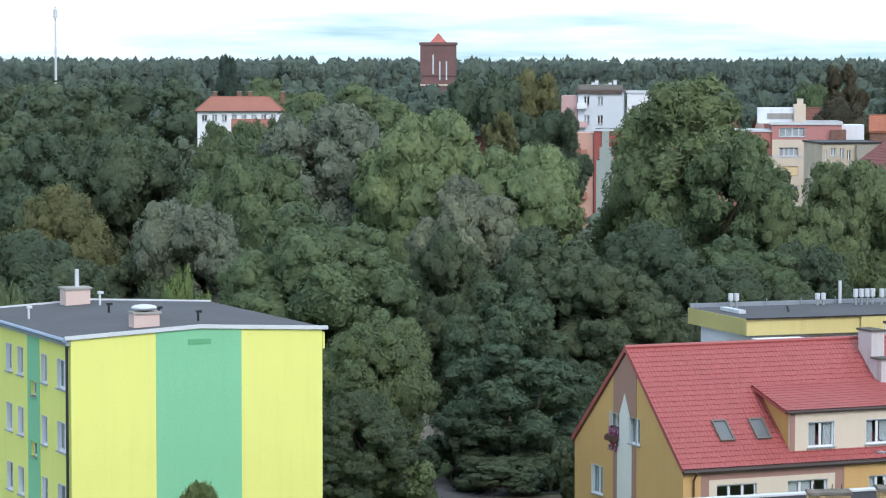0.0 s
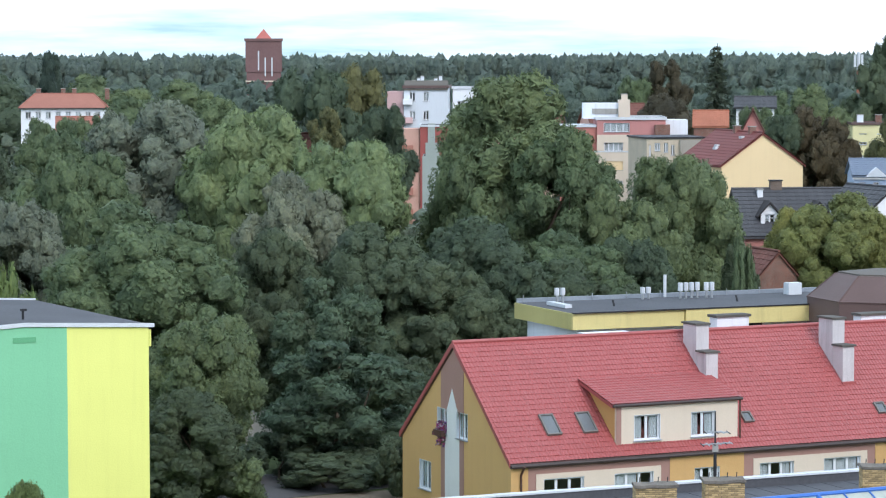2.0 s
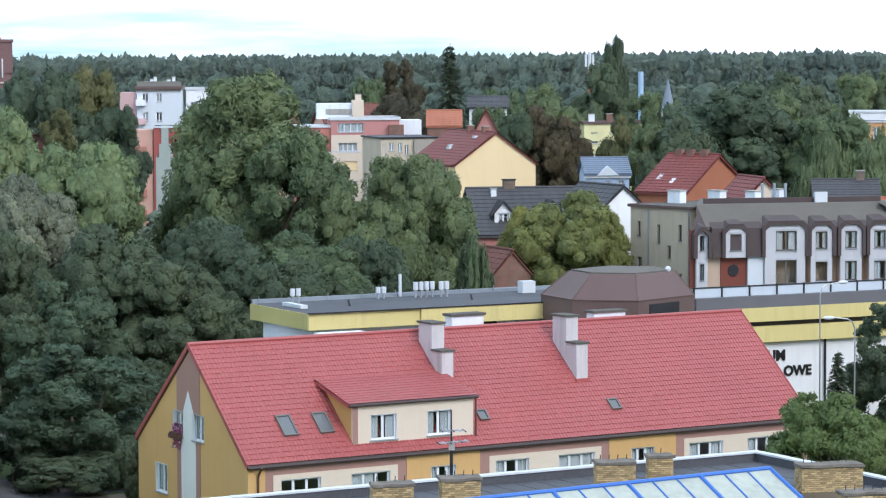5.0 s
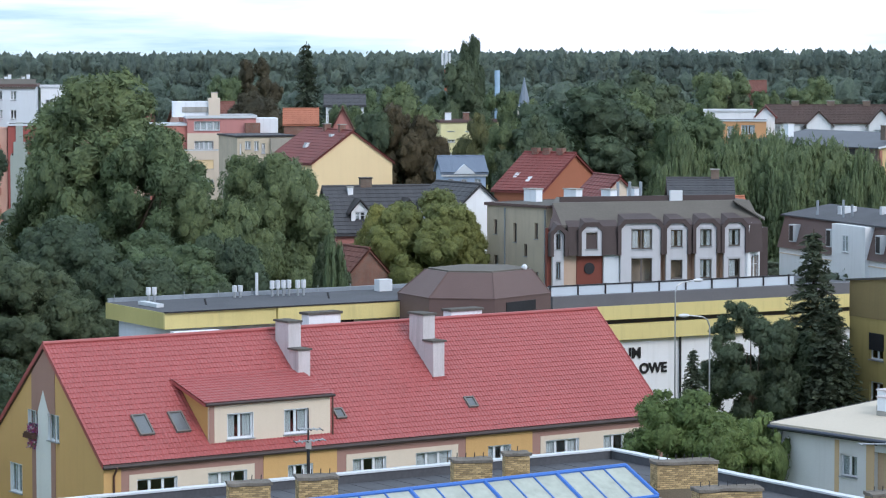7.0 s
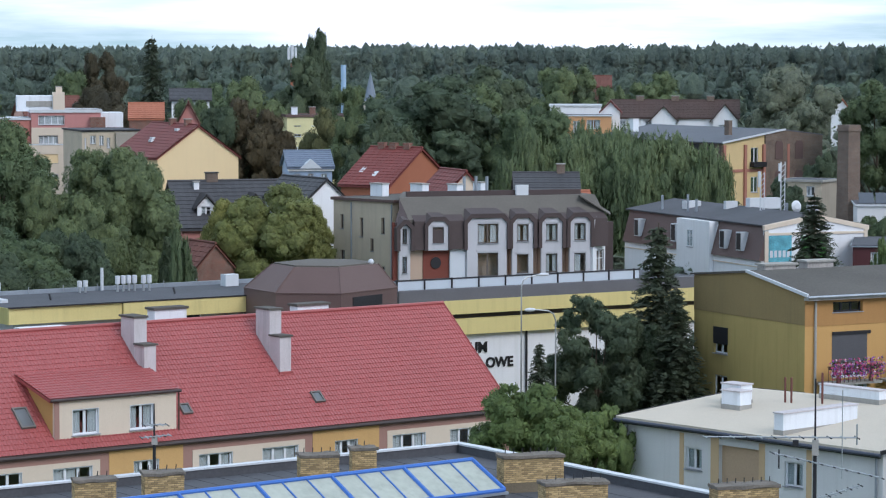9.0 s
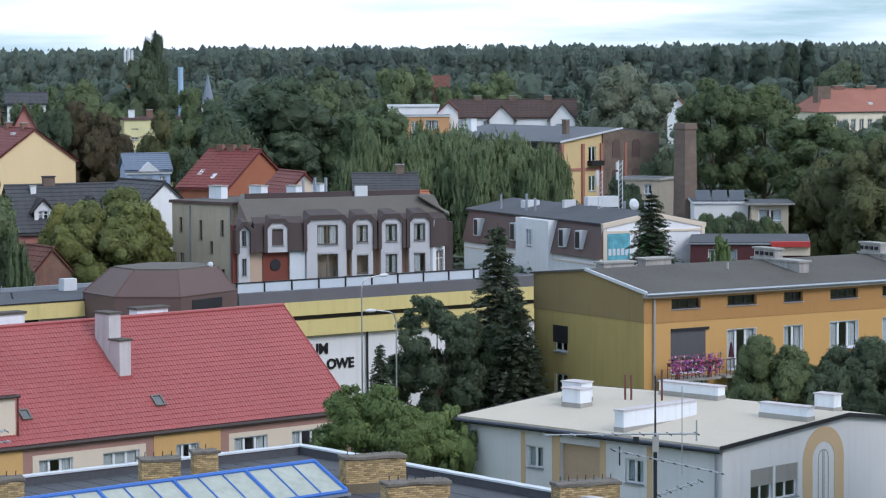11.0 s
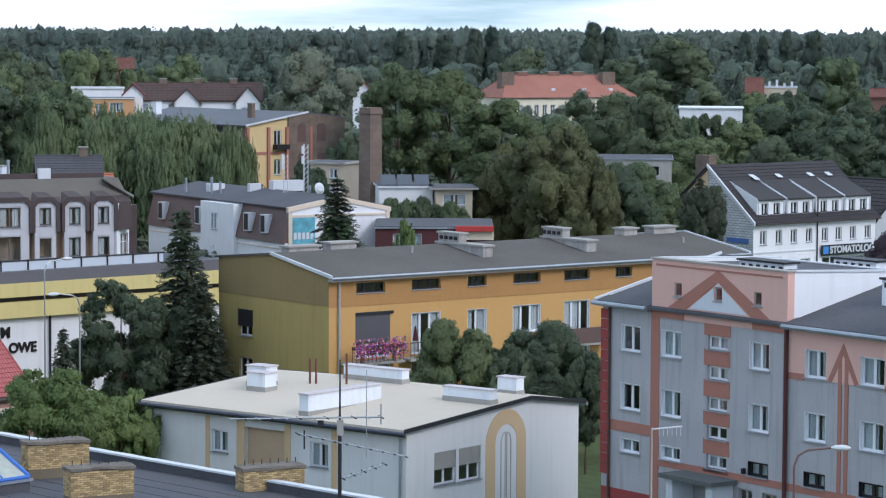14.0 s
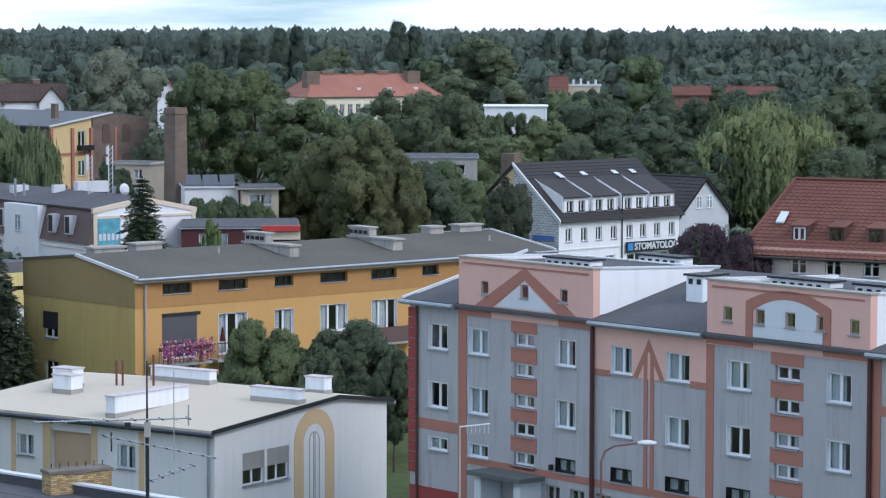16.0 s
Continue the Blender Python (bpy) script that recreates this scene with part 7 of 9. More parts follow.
for i in range(5):
    chimney(PF, 0.8 + i * 1.6, 3.0 + (i % 2), 13.9, 14.7 + 0.35 * (i % 3), 0.5, 0.6, LIMEWASH, CONCRETE)
gable_house("red_roof_cottage", 295.8, 452.5, -33.6, 6.6, 8.0, 13.5, 14.9, BRICK_RED, TILE_OLD, "cottage with a low red roof", "cottage", along="x")
gable_house("ridge_roof_house", 307.0, 451.0, -34.8, 9.0, 8.0, 13.4, 14.8, BRICK_RED, TILE_OLD, "house with an old red ridge roof", along="x")


# ---- white dental surgery with the black roof ----
def dental_house():
    b = site("dental_surgery", 146.63, 245.41, 15.6, "white three storey dental surgery with black roof and dormers", "building")
    L, D, E, R = 18.5, 12.6, 6.4, 11.65
    k = (R - E) / 6.3
    fr = wall_frames(L, D)
    ups = [(u, u + 0.95, 3.85, 5.25) for u in (1.0, 3.3, 5.5, 7.8, 10.2, 12.3, 14.5, 16.8)]
    lows = [(u, u + w, 0.4, 2.2) for u, w in ((1.0, 2.0), (4.2, 1.4), (7.0, 1.4), (10.3, 2.6), (14.2, 2.6))]
    part("wall", facade(bmesh.new(), fr[0][0], L, -0.5, E, ups + lows), WHITE_WALL, b, fix=False)
    glaze(b, fr[0][0], ups + lows, curtain=3)
    part("gable_wall", facade(bmesh.new(), fr[3][0], D, -0.5, E, [], top=[(0, E), (D - 6.3, R), (D, E)]), BLOCK_WHITE, b, "unfinished white block gable", fix=False)
    part("gable_wall", facade(bmesh.new(), fr[1][0], D, -0.5, E, [], top=[(0, E), (6.3, R), (D, E)]), WHITE_WALL, b, fix=False)
    part("wall", facade(bmesh.new(), fr[2][0], L, -0.5, E, []), WHITE_WALL, b, fix=False)
    tiled_slope(b, (-0.2, 6.3, R + 0.1), (L + 0.4, 0, 0), (0, -6.8, -6.8 * k), TILE_BLACK, 0.5, 0.4, sub=3)
    tiled_slope(b, (-0.2, 6.3, R + 0.1), (L + 0.4, 0, 0), (0, 6.8, -6.8 * k), TILE_BLACK, 0.5, 0.4, sub=3)
    part("roof_deck", prism(bmesh.new(), [(-0.2, -0.5, E - 0.5 * k), (-0.2, 6.3, R), (-0.2, 13.1, E - 0.5 * k), (-0.2, 6.3, R - 0.3)], (L + 0.4, 0, 0)), TILE_BLACK, b)
    part("verge_trim", prism(bmesh.new(), [(-0.4, -0.5, E - 0.5 * k + 0.2), (-0.4, 6.3, R + 0.2), (-0.4, 6.3, R - 0.15), (-0.4, -0.5, E - 0.5 * k - 0.15)], (0.2, 0, 0)), WHITE_CAP, b)
    gutter_run(b, (-0.2, -0.58, E - 0.5 * k), (L + 0.2, -0.58, E - 0.5 * k), GUTTER)
    dk = 0.42
    for u in (1.15, 5.5, 9.95, 14.3):
        w = 3.6
        m = pose(u, 0.4, 0)
        hs = [(0.4, 1.45, 6.85, 8.05), (2.15, 3.2, 6.85, 8.05)]
        d = part("dormer", facade(bmesh.new(), m, w, 6.35, 8.35, hs, 0.2), WHITE_WALL, b, "white dormer with two casements", fix=False)
        glaze(d, m, hs, curtain=3, lining=True)
        part("dormer_roof", prism(bmesh.new(), [(u - 0.15, 0.15, 8.42), (u - 0.15, 5.4, 8.42 + dk * 5.25), (u - 0.15, 5.4, 8.3 + dk * 5.25), (u - 0.15, 0.15, 8.3)], (w + 0.3, 0, 0)), TILE_BLACK, d)
        for x in (u - 0.2, u + w + 0.1):
            part("cheek", prism(bmesh.new(), [(x, 0.4, 6.5), (x, 0.4, 8.5), (x, 5.3, 8.5 + dk * 4.9), (x, 5.3, E + k * 5.3 - 0.3)], (0.1, 0, 0)), WHITE_WALL, d)
    for u, v in ((4.4, 4.6), (8.2, 4.9), (13.0, 4.9), (15.8, 4.9)):
        z = 8.42 + dk * (v - 0.15) + 0.1
        part("roof_window", prism(bmesh.new(), [(u, v - 0.6, z - 0.2), (u + 0.7, v - 0.6, z - 0.2), (u + 0.7, v + 0.6, z + 0.35), (u, v + 0.6, z + 0.35)], (0, 0, 0.06)), LIGHT_PANEL, b)
    chimney(b, 0.6, 7.4, 8.0, 12.6, 1.1, 1.9, BRICK_BROWN, BRICK_BROWN, over=0.05)
    part("bare_plaster", prism(bmesh.new(), [(-0.06, 6.4, 5.0), (-0.06, 6.4, 11.4), (-0.06, 12.3, 6.2), (-0.06, 12.3, 5.0)], (0.05, 0, 0)), TAN, b, "patch of bare tan plaster")
    part("string_course", boxed(-0.03, -0.08, 3.0, L, -0.005, 3.12), WHITE_CAP, b)
    part("downpipe", tube(bmesh.new(), (9.4, -0.12, -0.5), (9.4, -0.12, 8.3), 0.07), DARK_METAL, b)
    for v in (0.6, 4.2):
        part("blue_strip", boxed(-0.1, v, 4.0, -0.005, v + 3.0, 4.5), mat("blue_banner", (0.1, 0.2, 0.5), 0.7), b)
        part("blue_strip", boxed(-0.1, v, 2.6, -0.005, v + 2.2, 2.9), mat("blue_banner_small", (0.1, 0.2, 0.5), 0.7), b)
    s = part("sign_board", boxed(9.9, -0.3, 2.35, 17.6, -0.15, 3.45), mat("dark_sign", (0.02, 0.025, 0.03), 0.4), b, "dark sign board with white letters")
    part("sign_mark", boxed(10.1, -0.34, 2.55, 10.9, -0.305, 3.3), mat("blue_mark", (0.05, 0.25, 0.6), 0.5), s)
    sign_text(s, "STOMATOLOG", 11.1, 2.6, 1.0, WHITE_CAP, y=-0.32)
    # grey gable house at its end
    g = gable_house("grey_gable_house", *(b.matrix_basis @ Vector((19.0, 0.4, 0))).xy, 15.6, 8.0, 12.0, 5.9, 9.6, mat("pale_blue_grey", (0.5, 0.53, 0.57), 0.9), TILE_BLACK, "pale grey gable house with black roof", along="y", holes=([(u, u + 0.9, 3.0, 4.5) for u in (0.9, 3.0, 5.2, 7.0)] + [(u, u + 0.9, 0.2, 1.7) for u in (0.9, 3.0, 5.2)], (), (), ()), over=0.4)
    for u in (2.6, 4.3):
        window(g, pose(0, 0, 0), u, 6.4, 0.95, 1.4, cross=True, deep=-0.06)


dental_house()


# ---- old red tiled house ----
def pantile_house():
    b = site("pantile_house", 113.6, 165.38, -58.1, "salmon house with an old red pantile hip roof", "house")
    L, D, E, R = 22.0, 13.0, 9.8, 14.4
    fr = wall_frames(L, D)
    hs = [(u, u + 1.2, 8.25, 9.35) for u in (1.3, 4.0, 6.6, 9.4, 12.2, 15.0)] + [(u, u + 1.2, 5.0, 6.6) for u in (1.3, 4.0, 6.6, 9.4, 12.2)]
    part("wall", facade(bmesh.new(), fr[0][0], L, -0.5, E, hs), mat("ashen_pink_render", (0.62, 0.53, 0.51), 0.9, streak=0.15), b, fix=False)
    glaze(b, fr[0][0], hs, cross=True, curtain=3)
    part("frieze", boxed(0, -0.06, 9.45, L, -0.005, 10.05), PINK, b, "salmon frieze under the eaves")
    for i in (1, 2, 3):
        part("wall", facade(bmesh.new(), fr[i][0], fr[i][1], -0.5, E, []), CREAM, b, fix=False)
    hip = 1.6
    k = (R - E) / 6.5
    rows = 22
    # front slope narrows towards the ridge with the hip
    v, f = [], []
    n = 90
    for r in range(rows):
        for e, lift in ((0, 0.0), (1, 0.05)):
            t = (r + e) / rows
            x0 = 0.1 + (hip - 0.1) * (1 - t)
            for c in range(n + 1):
                x = x0 + (L + 0.5 - x0) * c / n
                v.append((x, 6.5 - 7.1 * t, R - 7.1 * k * t + lift + 0.03 * math.cos(c * math.pi) + 0.12))
    w = n + 1
    for r in range(rows):
        a = 2 * r * w
        for c in range(n):
            f.append((a + c, a + c + 1, a + w + c + 1, a + w + c))
            if r + 1 < rows:
                f.append((a + w + c, a + w + c + 1, a + 2 * w + c + 1, a + 2 * w + c))
    me = bpy.data.meshes.new("roof_slope")
    me.from_pydata(v, [], f)
    me.materials.append(TILE_OLD)
    o = new("roof_slope", me)
    o.parent = b
    bmh = bmesh.new()
    ez = R - 7.1 * k
    poly(bmh, [(0.1, -0.6, ez + 0.1), (hip, 6.5, R + 0.1), (0.1, 13.6, ez + 0.1)])
    poly(bmh, [(0.1, 13.6, ez + 0.1), (hip, 6.5, R + 0.1), (L + 0.5, 6.5, R + 0.1), (L + 0.5, 13.6, ez + 0.1)])
    poly(bmh, [(0.1, -0.6, ez), (0.1, 13.6, ez), (L + 0.5, 13.6, ez), (L + 0.5, -0.6, ez)])
    part("hip_slope", bmh, TILE_OLD, b)
    part("hip_tiles", tube(bmesh.new(), (0.1, -0.6, ez + 0.18), (hip, 6.5, R + 0.2), 0.12, seg=6), TILE_OLD, b)
    part("ridge_tiles", tube(bmesh.new(), (hip, 6.5, R + 0.2), (L + 0.5, 6.5, R + 0.2), 0.13, seg=6), TILE_OLD, b)
    gutter_run(b, (0.1, -0.7, ez), (L + 0.5, -0.7, ez), GUTTER)
    for u, mt in ((3.7, PVC), (6.5, TILE_BROWN), (9.4, TILE_BROWN), (12.3, TILE_BROWN)):
        y0 = 1.0
        z0 = E + k * y0
        d = part("eyebrow_dormer", boxed(u, y0, z0 - 0.1, u + 1.1, y0 + 1.6, z0 + 1.05), TILE_BROWN, b, "small tiled dormer")
        window(d, pose(u, y0, 0), 0.1, z0 + 0.02, 0.9, 0.95, deep=-0.06, frame_mat=mt, bars=1, curtain=1 if mt == PVC else 3)
        part("dormer_roof", prism(bmesh.new(), [(u - 0.15, y0 - 0.2, z0 + 1.0), (u + 1.25, y0 - 0.2, z0 + 1.0), (u + 1.2, y0 + 1.6, z0 + 1.35), (u - 0.1, y0 + 1.6, z0 + 1.35)], (0, 0, 0.1)), TILE_OLD, d)
    part("roof_window", prism(bmesh.new(), [(2.0, 2.0, 11.62), (2.6, 2.0, 11.62), (2.6, 3.0, 12.3), (2.0, 3.0, 12.3)], (0, 0, 0.12)), LIGHT_PANEL, b)


pantile_house()


# ---- letters on the shop hall, street furniture, antennas ----
sign_text(WING, "UM", 5.62, 4.27, 1.02, BLACK_LETTER, y=0.25)
sign_text(WING, "OWE", 7.0, 3.2, 0.95, BLACK_LETTER, y=0.25)


def street_lamp(x, y, deg, h, label, mt=None):
    s = site("street_lamp", x, y, deg, label, "street lamp", "street lamps")
    mt = mt or STEEL
    part("pole", tube(bmesh.new(), (0, 0, 0), (0, 0, h - 0.6), 0.06, 0.045), mt, s)
    arm = bmesh.new()
    pts = [(0, 0, h - 0.6), (0.15, 0, h - 0.2), (0.5, 0, h), (1.4, 0, h + 0.12)]
    for a, c in zip(pts, pts[1:]):
        tube(arm, a, c, 0.045, seg=6)
    part("arm", arm, mt, s)
    hd = bmesh.new()
    bmesh.ops.create_uvsphere(hd, u_segments=12, v_segments=6, radius=0.4, matrix=pose(1.75, 0, h + 0.12) @ Matrix.Diagonal((1, 0.45, 0.3, 1)))
    part("lamp_head", hd, WHITE_CAP, s)


def yagi(parent, p0, p1, n, half=0.3):
    """A boom from p0 to p1 with short cross elements."""
    p0, p1 = Vector(p0), Vector(p1)
    y = part("boom", tube(bmesh.new(), p0, p1, 0.03, seg=5), STEEL, parent)
    for i in range(n):
        c = p0.lerp(p1, i / (n - 1))
        w = half * (1.0 - 0.4 * i / n)
        part("element", tube(bmesh.new(), c + Vector((0.08, -w, -0.02)), c + Vector((-0.08, w, 0.02)), 0.024, seg=5), STEEL if i % 2 else DARK_METAL, y)
    return y


def antenna_mast(x, y, deg, z, h, label, arms):
    s = site("antenna_mast", x, y, deg, label, "antenna", "roof antennas", z=z)
    part("pole", tube(bmesh.new(), (0, 0, 0), (0, 0, h * 0.66), 0.065), DARK_METAL, s)
    part("pole_tip", tube(bmesh.new(), (0, 0, h * 0.66), (0, 0, h), 0.038, 0.025), DARK_METAL, s)
    for p0, p1, n, half in arms:
        yagi(s, p0, p1, n, half)
    part("amplifier_box", boxed(-0.1, -0.12, h * 0.6, 0.12, 0.1, h * 0.68), CONCRETE, s)
    return s


antenna_mast(17.0, 106.65, -12, 7.55, 3.9, "dark roof mast with television antennas", (((-0.4, -0.06, 3.1), (0.5, -0.06, 3.1), 5, 0.3), ((-0.5, -0.06, 2.6), (0.6, -0.06, 2.7), 6, 0.25)))
AM = antenna_mast(36.35, 87.8, -22, 7.55, 6.45, "tall dark roof mast with several yagi antennas", (((1.39, -0.07, 4.5), (-3.69, -0.07, 4.43), 12, 0.2), ((-1.43, -0.07, 3.93), (2.22, -0.07, 3.15), 19, 0.16), ((0.1, -0.07, 2.4), (1.52, -0.07, 2.89), 9, 0.2)))
part("reflector", tube(bmesh.new(), (1.39, -0.07, 4.25), (1.39, -0.07, 4.95), 0.03, seg=5), STEEL, AM)
part("drop_rod", tube(bmesh.new(), (-1.2, -0.07, 3.4), (-1.2, -0.07, 4.05), 0.03, seg=5), DARK_METAL, AM)
part("whip", tube(bmesh.new(), (0.9, -0.07, 3.1), (0.9, -0.07, 6.1), 0.018, seg=5), STEEL, AM)
part("junction_box", boxed(-0.75, -0.12, 4.15, -0.55, 0.02, 4.38), DARK_METAL, AM)


# ---- trees ----
LEAF_TONES = {
    "mid": ((0.07, 0.115, 0.045), (0.155, 0.225, 0.09)),
    "bright": ((0.08, 0.14, 0.035), (0.18, 0.27, 0.08)),
    "dark": ((0.05, 0.085, 0.04), (0.11, 0.16, 0.075)),
    "olive": ((0.075, 0.095, 0.034), (0.165, 0.19, 0.07)),
    "silver": ((0.095, 0.13, 0.075), (0.21, 0.265, 0.15)),
    "willow": ((0.095, 0.148, 0.053), (0.19, 0.26, 0.095)),
    "blue": ((0.045, 0.085, 0.042), (0.105, 0.17, 0.082)),
    "copper": ((0.036, 0.028, 0.028), (0.08, 0.056, 0.056)),
    "bronze": ((0.046, 0.048, 0.023), (0.098, 0.092, 0.045)),
    "poplar": ((0.026, 0.05, 0.03), (0.055, 0.09, 0.052)),
    "lime": ((0.115, 0.15, 0.038), (0.26, 0.3, 0.085)),
    # sun on two park trees is put into this paler leaf colour
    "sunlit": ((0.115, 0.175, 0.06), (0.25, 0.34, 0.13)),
    "pine": ((0.034, 0.054, 0.03), (0.074, 0.104, 0.054)),
    # woods and far: distance haze is put into these bluish tones
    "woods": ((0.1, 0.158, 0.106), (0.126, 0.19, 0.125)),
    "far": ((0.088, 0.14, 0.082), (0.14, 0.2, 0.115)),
}
LEAF = {k: leaf_mat("leaf_" + k, a, b, 0.15 if k == "pine" else 0.35) for k, (a, b) in LEAF_TONES.items() if k not in ("woods", "far")}
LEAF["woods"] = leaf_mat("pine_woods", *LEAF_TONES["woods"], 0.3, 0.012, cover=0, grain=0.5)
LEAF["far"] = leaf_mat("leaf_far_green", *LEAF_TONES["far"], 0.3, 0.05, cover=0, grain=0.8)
LEAF_MASS = {k: leaf_mat("leaf_mass_" + k, a, b, 0.2, cover=0) for k, (a, b) in LEAF_TONES.items() if k not in ("woods", "far")}


def quads_mesh(name, pos, nrm, tan, length, width, core=None, soft=None, corners=4):
    """Pointed leaf-spray faces at pos, facing nrm, running along tan; core: extra triangles that close the inside."""
    tan = tan - nrm * np.sum(tan * nrm, 1, keepdims=True)
    tan /= np.linalg.norm(tan, axis=1, keepdims=True) + 1e-9
    side = np.cross(nrm, tan)
    n = len(pos)
    ln, wd = length[:, None], width[:, None]
    v = np.stack([pos - tan * ln * 0.5, pos - side * wd * 0.5 + tan * ln * 0.08, pos + tan * ln * 0.5, pos + side * wd * 0.5 + tan * ln * 0.08], 1)
    v = v[:, :corners].reshape(-1, 3)
    sizes = [corners] * n
    smooth = None if soft is None else np.repeat(soft / (np.linalg.norm(soft, axis=1, keepdims=True) + 1e-9), corners, axis=0)
    loops = np.arange(corners * n)
    if core is not None:
        cv, cf = core[0], core[1]
        shade = np.concatenate([np.zeros(n, np.int32), np.ones(len(cf), np.int32)])
        loops = np.concatenate([loops, cf.ravel() + len(v)])
        v = np.concatenate([v, cv])
        if smooth is not None:
            smooth = np.concatenate([smooth, core[2]])
        sizes += [3] * len(cf)
    me = bpy.data.meshes.new(name)
    sizes = np.array(sizes)
    me.vertices.add(len(v))
    me.vertices.foreach_set("co", v.astype(np.float32).ravel())
    me.loops.add(len(loops))
    me.loops.foreach_set("vertex_index", loops.astype(np.int32))
    me.polygons.add(len(sizes))
    me.polygons.foreach_set("loop_start", (np.cumsum(sizes) - sizes).astype(np.int32))
    if core is not None:
        me.materials.append(None)
        me.materials.append(None)
        me.polygons.foreach_set("material_index", shade)
    me.update(calc_edges=True)
    if smooth is not None:
        me.normals_split_custom_set_from_vertices(smooth.astype(np.float32))
    return me


def ball(level):
    """Unit ball of 80 or 320 triangles: points and faces."""
    b = bmesh.new()
    bmesh.ops.create_icosphere(b, subdivisions=level, radius=1.0)
    b.verts.ensure_lookup_table()
    v, f = np.array([q.co[:] for q in b.verts]), np.array([[q.index for q in g.verts] for g in b.faces])
    b.free()
    return v, f


BALL = {k: ball(k) for k in (1, 2, 3)}
ICO_V, ICO_F = BALL[2]
LUMP_V, LUMP_F = BALL[1]


def sphere_dirs(rng, n, up=0.0):
    d = rng.normal(size=(n, 3))
    d[:, 2] += up
    return d / np.linalg.norm(d, axis=1, keepdims=True)


def puff_crown(name, rng, centres, radii, per_area, length, width, flat=1.0, hang=0.0, core=0.9, level=2):
    """A crown of overlapping leafy puffs: each a lumpy mass of leaves with loose sprays standing out of it."""
    P, N, T, S, Q = [], [], [], [], []
    mid = centres.mean(0)
    for c, r in zip(centres, radii):
        n = int(per_area * r * r)
        d = sphere_dirs(rng, n, 0.25)
        p = c + d * (r * rng.uniform(0.84, 1.18, (n, 1))) * np.array([1, 1, flat])
        q = (p[:, None, :] - centres[None]) / np.array([1, 1, flat])
        keep = (np.linalg.norm(q, axis=2) < radii[None] * 0.8).sum(1) == 0
        p, d = p[keep], d[keep]
        m = len(p)
        nn = d * 0.9 + rng.normal(scale=0.6, size=(m, 3)) + np.array([0, 0, 0.2])
        nn *= np.sign(np.sum(nn * d, 1, keepdims=True) + 1e-6)
        N.append(nn / np.linalg.norm(nn, axis=1, keepdims=True))
        t = rng.normal(size=(m, 3)) + d * 0.6 + np.array([0, 0, -hang])
        T.append(t)
        P.append(p)
        out = (p - mid) / (np.linalg.norm(p - mid, axis=1, keepdims=True) + 1e-6)
        Q.append(d * 0.8 + out * 0.35 + N[-1] * 0.3 + np.array([0, 0, 0.2]))
        S.append(rng.uniform(0.6, 1.35, m))
    P, N, T, S, Q = (np.concatenate(a) for a in (P, N, T, S, Q))
    cv, cf, cn = [], [], []
    bv, bf = BALL[level]
    for i, (c, r) in enumerate(zip(centres, radii)):
        waves = rng.normal(size=(6, 3)) * 3.2
        lump = 1 + 0.075 * np.sin(bv @ waves.T + rng.uniform(0, 6.3, 6)).sum(1, keepdims=True)
        cv.append(c + bv * r * core * np.array([1, 1, flat]) * lump * rng.uniform(0.86, 1.13, (len(bv), 1)))
        cf.append(bf + i * len(bv))
        out = (cv[-1] - mid) / (np.linalg.norm(cv[-1] - mid, axis=1, keepdims=True) + 1e-6)
        cn.append(bv + out * 0.35 + np.array([0, 0, 0.15]) + rng.normal(scale=0.4, size=bv.shape))
    cn = np.concatenate(cn)
    cn /= np.linalg.norm(cn, axis=1, keepdims=True)
    return quads_mesh(name, P, N, T, length * S, width * S, (np.concatenate(cv), np.concatenate(cf), cn), Q, 3)


def trunk_mesh(height, r, ends, rng):
    """The trunk and, each on its own, the limbs that run to the given ends."""
    bm = bmesh.new()
    pts = [Vector((0, 0, -0.4))]
    for i in range(1, 6):
        pts.append(Vector((rng.normal() * 0.12 * i, rng.normal() * 0.12 * i, height * i / 5)))
    for i in range(5):
        tube(bm, pts[i], pts[i + 1], r * (1 - i * 0.17), r * (1 - (i + 1) * 0.17), 8)
    limbs = []
    for q in ends:
        a = pts[int(rng.integers(1, 4))]
        mid = a.lerp(Vector(q), 0.5) + Vector((0, 0, -0.4))
        limbs.append(bmesh.new())
        tube(limbs[-1], a, mid, r * 0.42, r * 0.27, 6)
        tube(limbs[-1], mid, Vector(q), r * 0.27, r * 0.09, 6)
    return bm, limbs


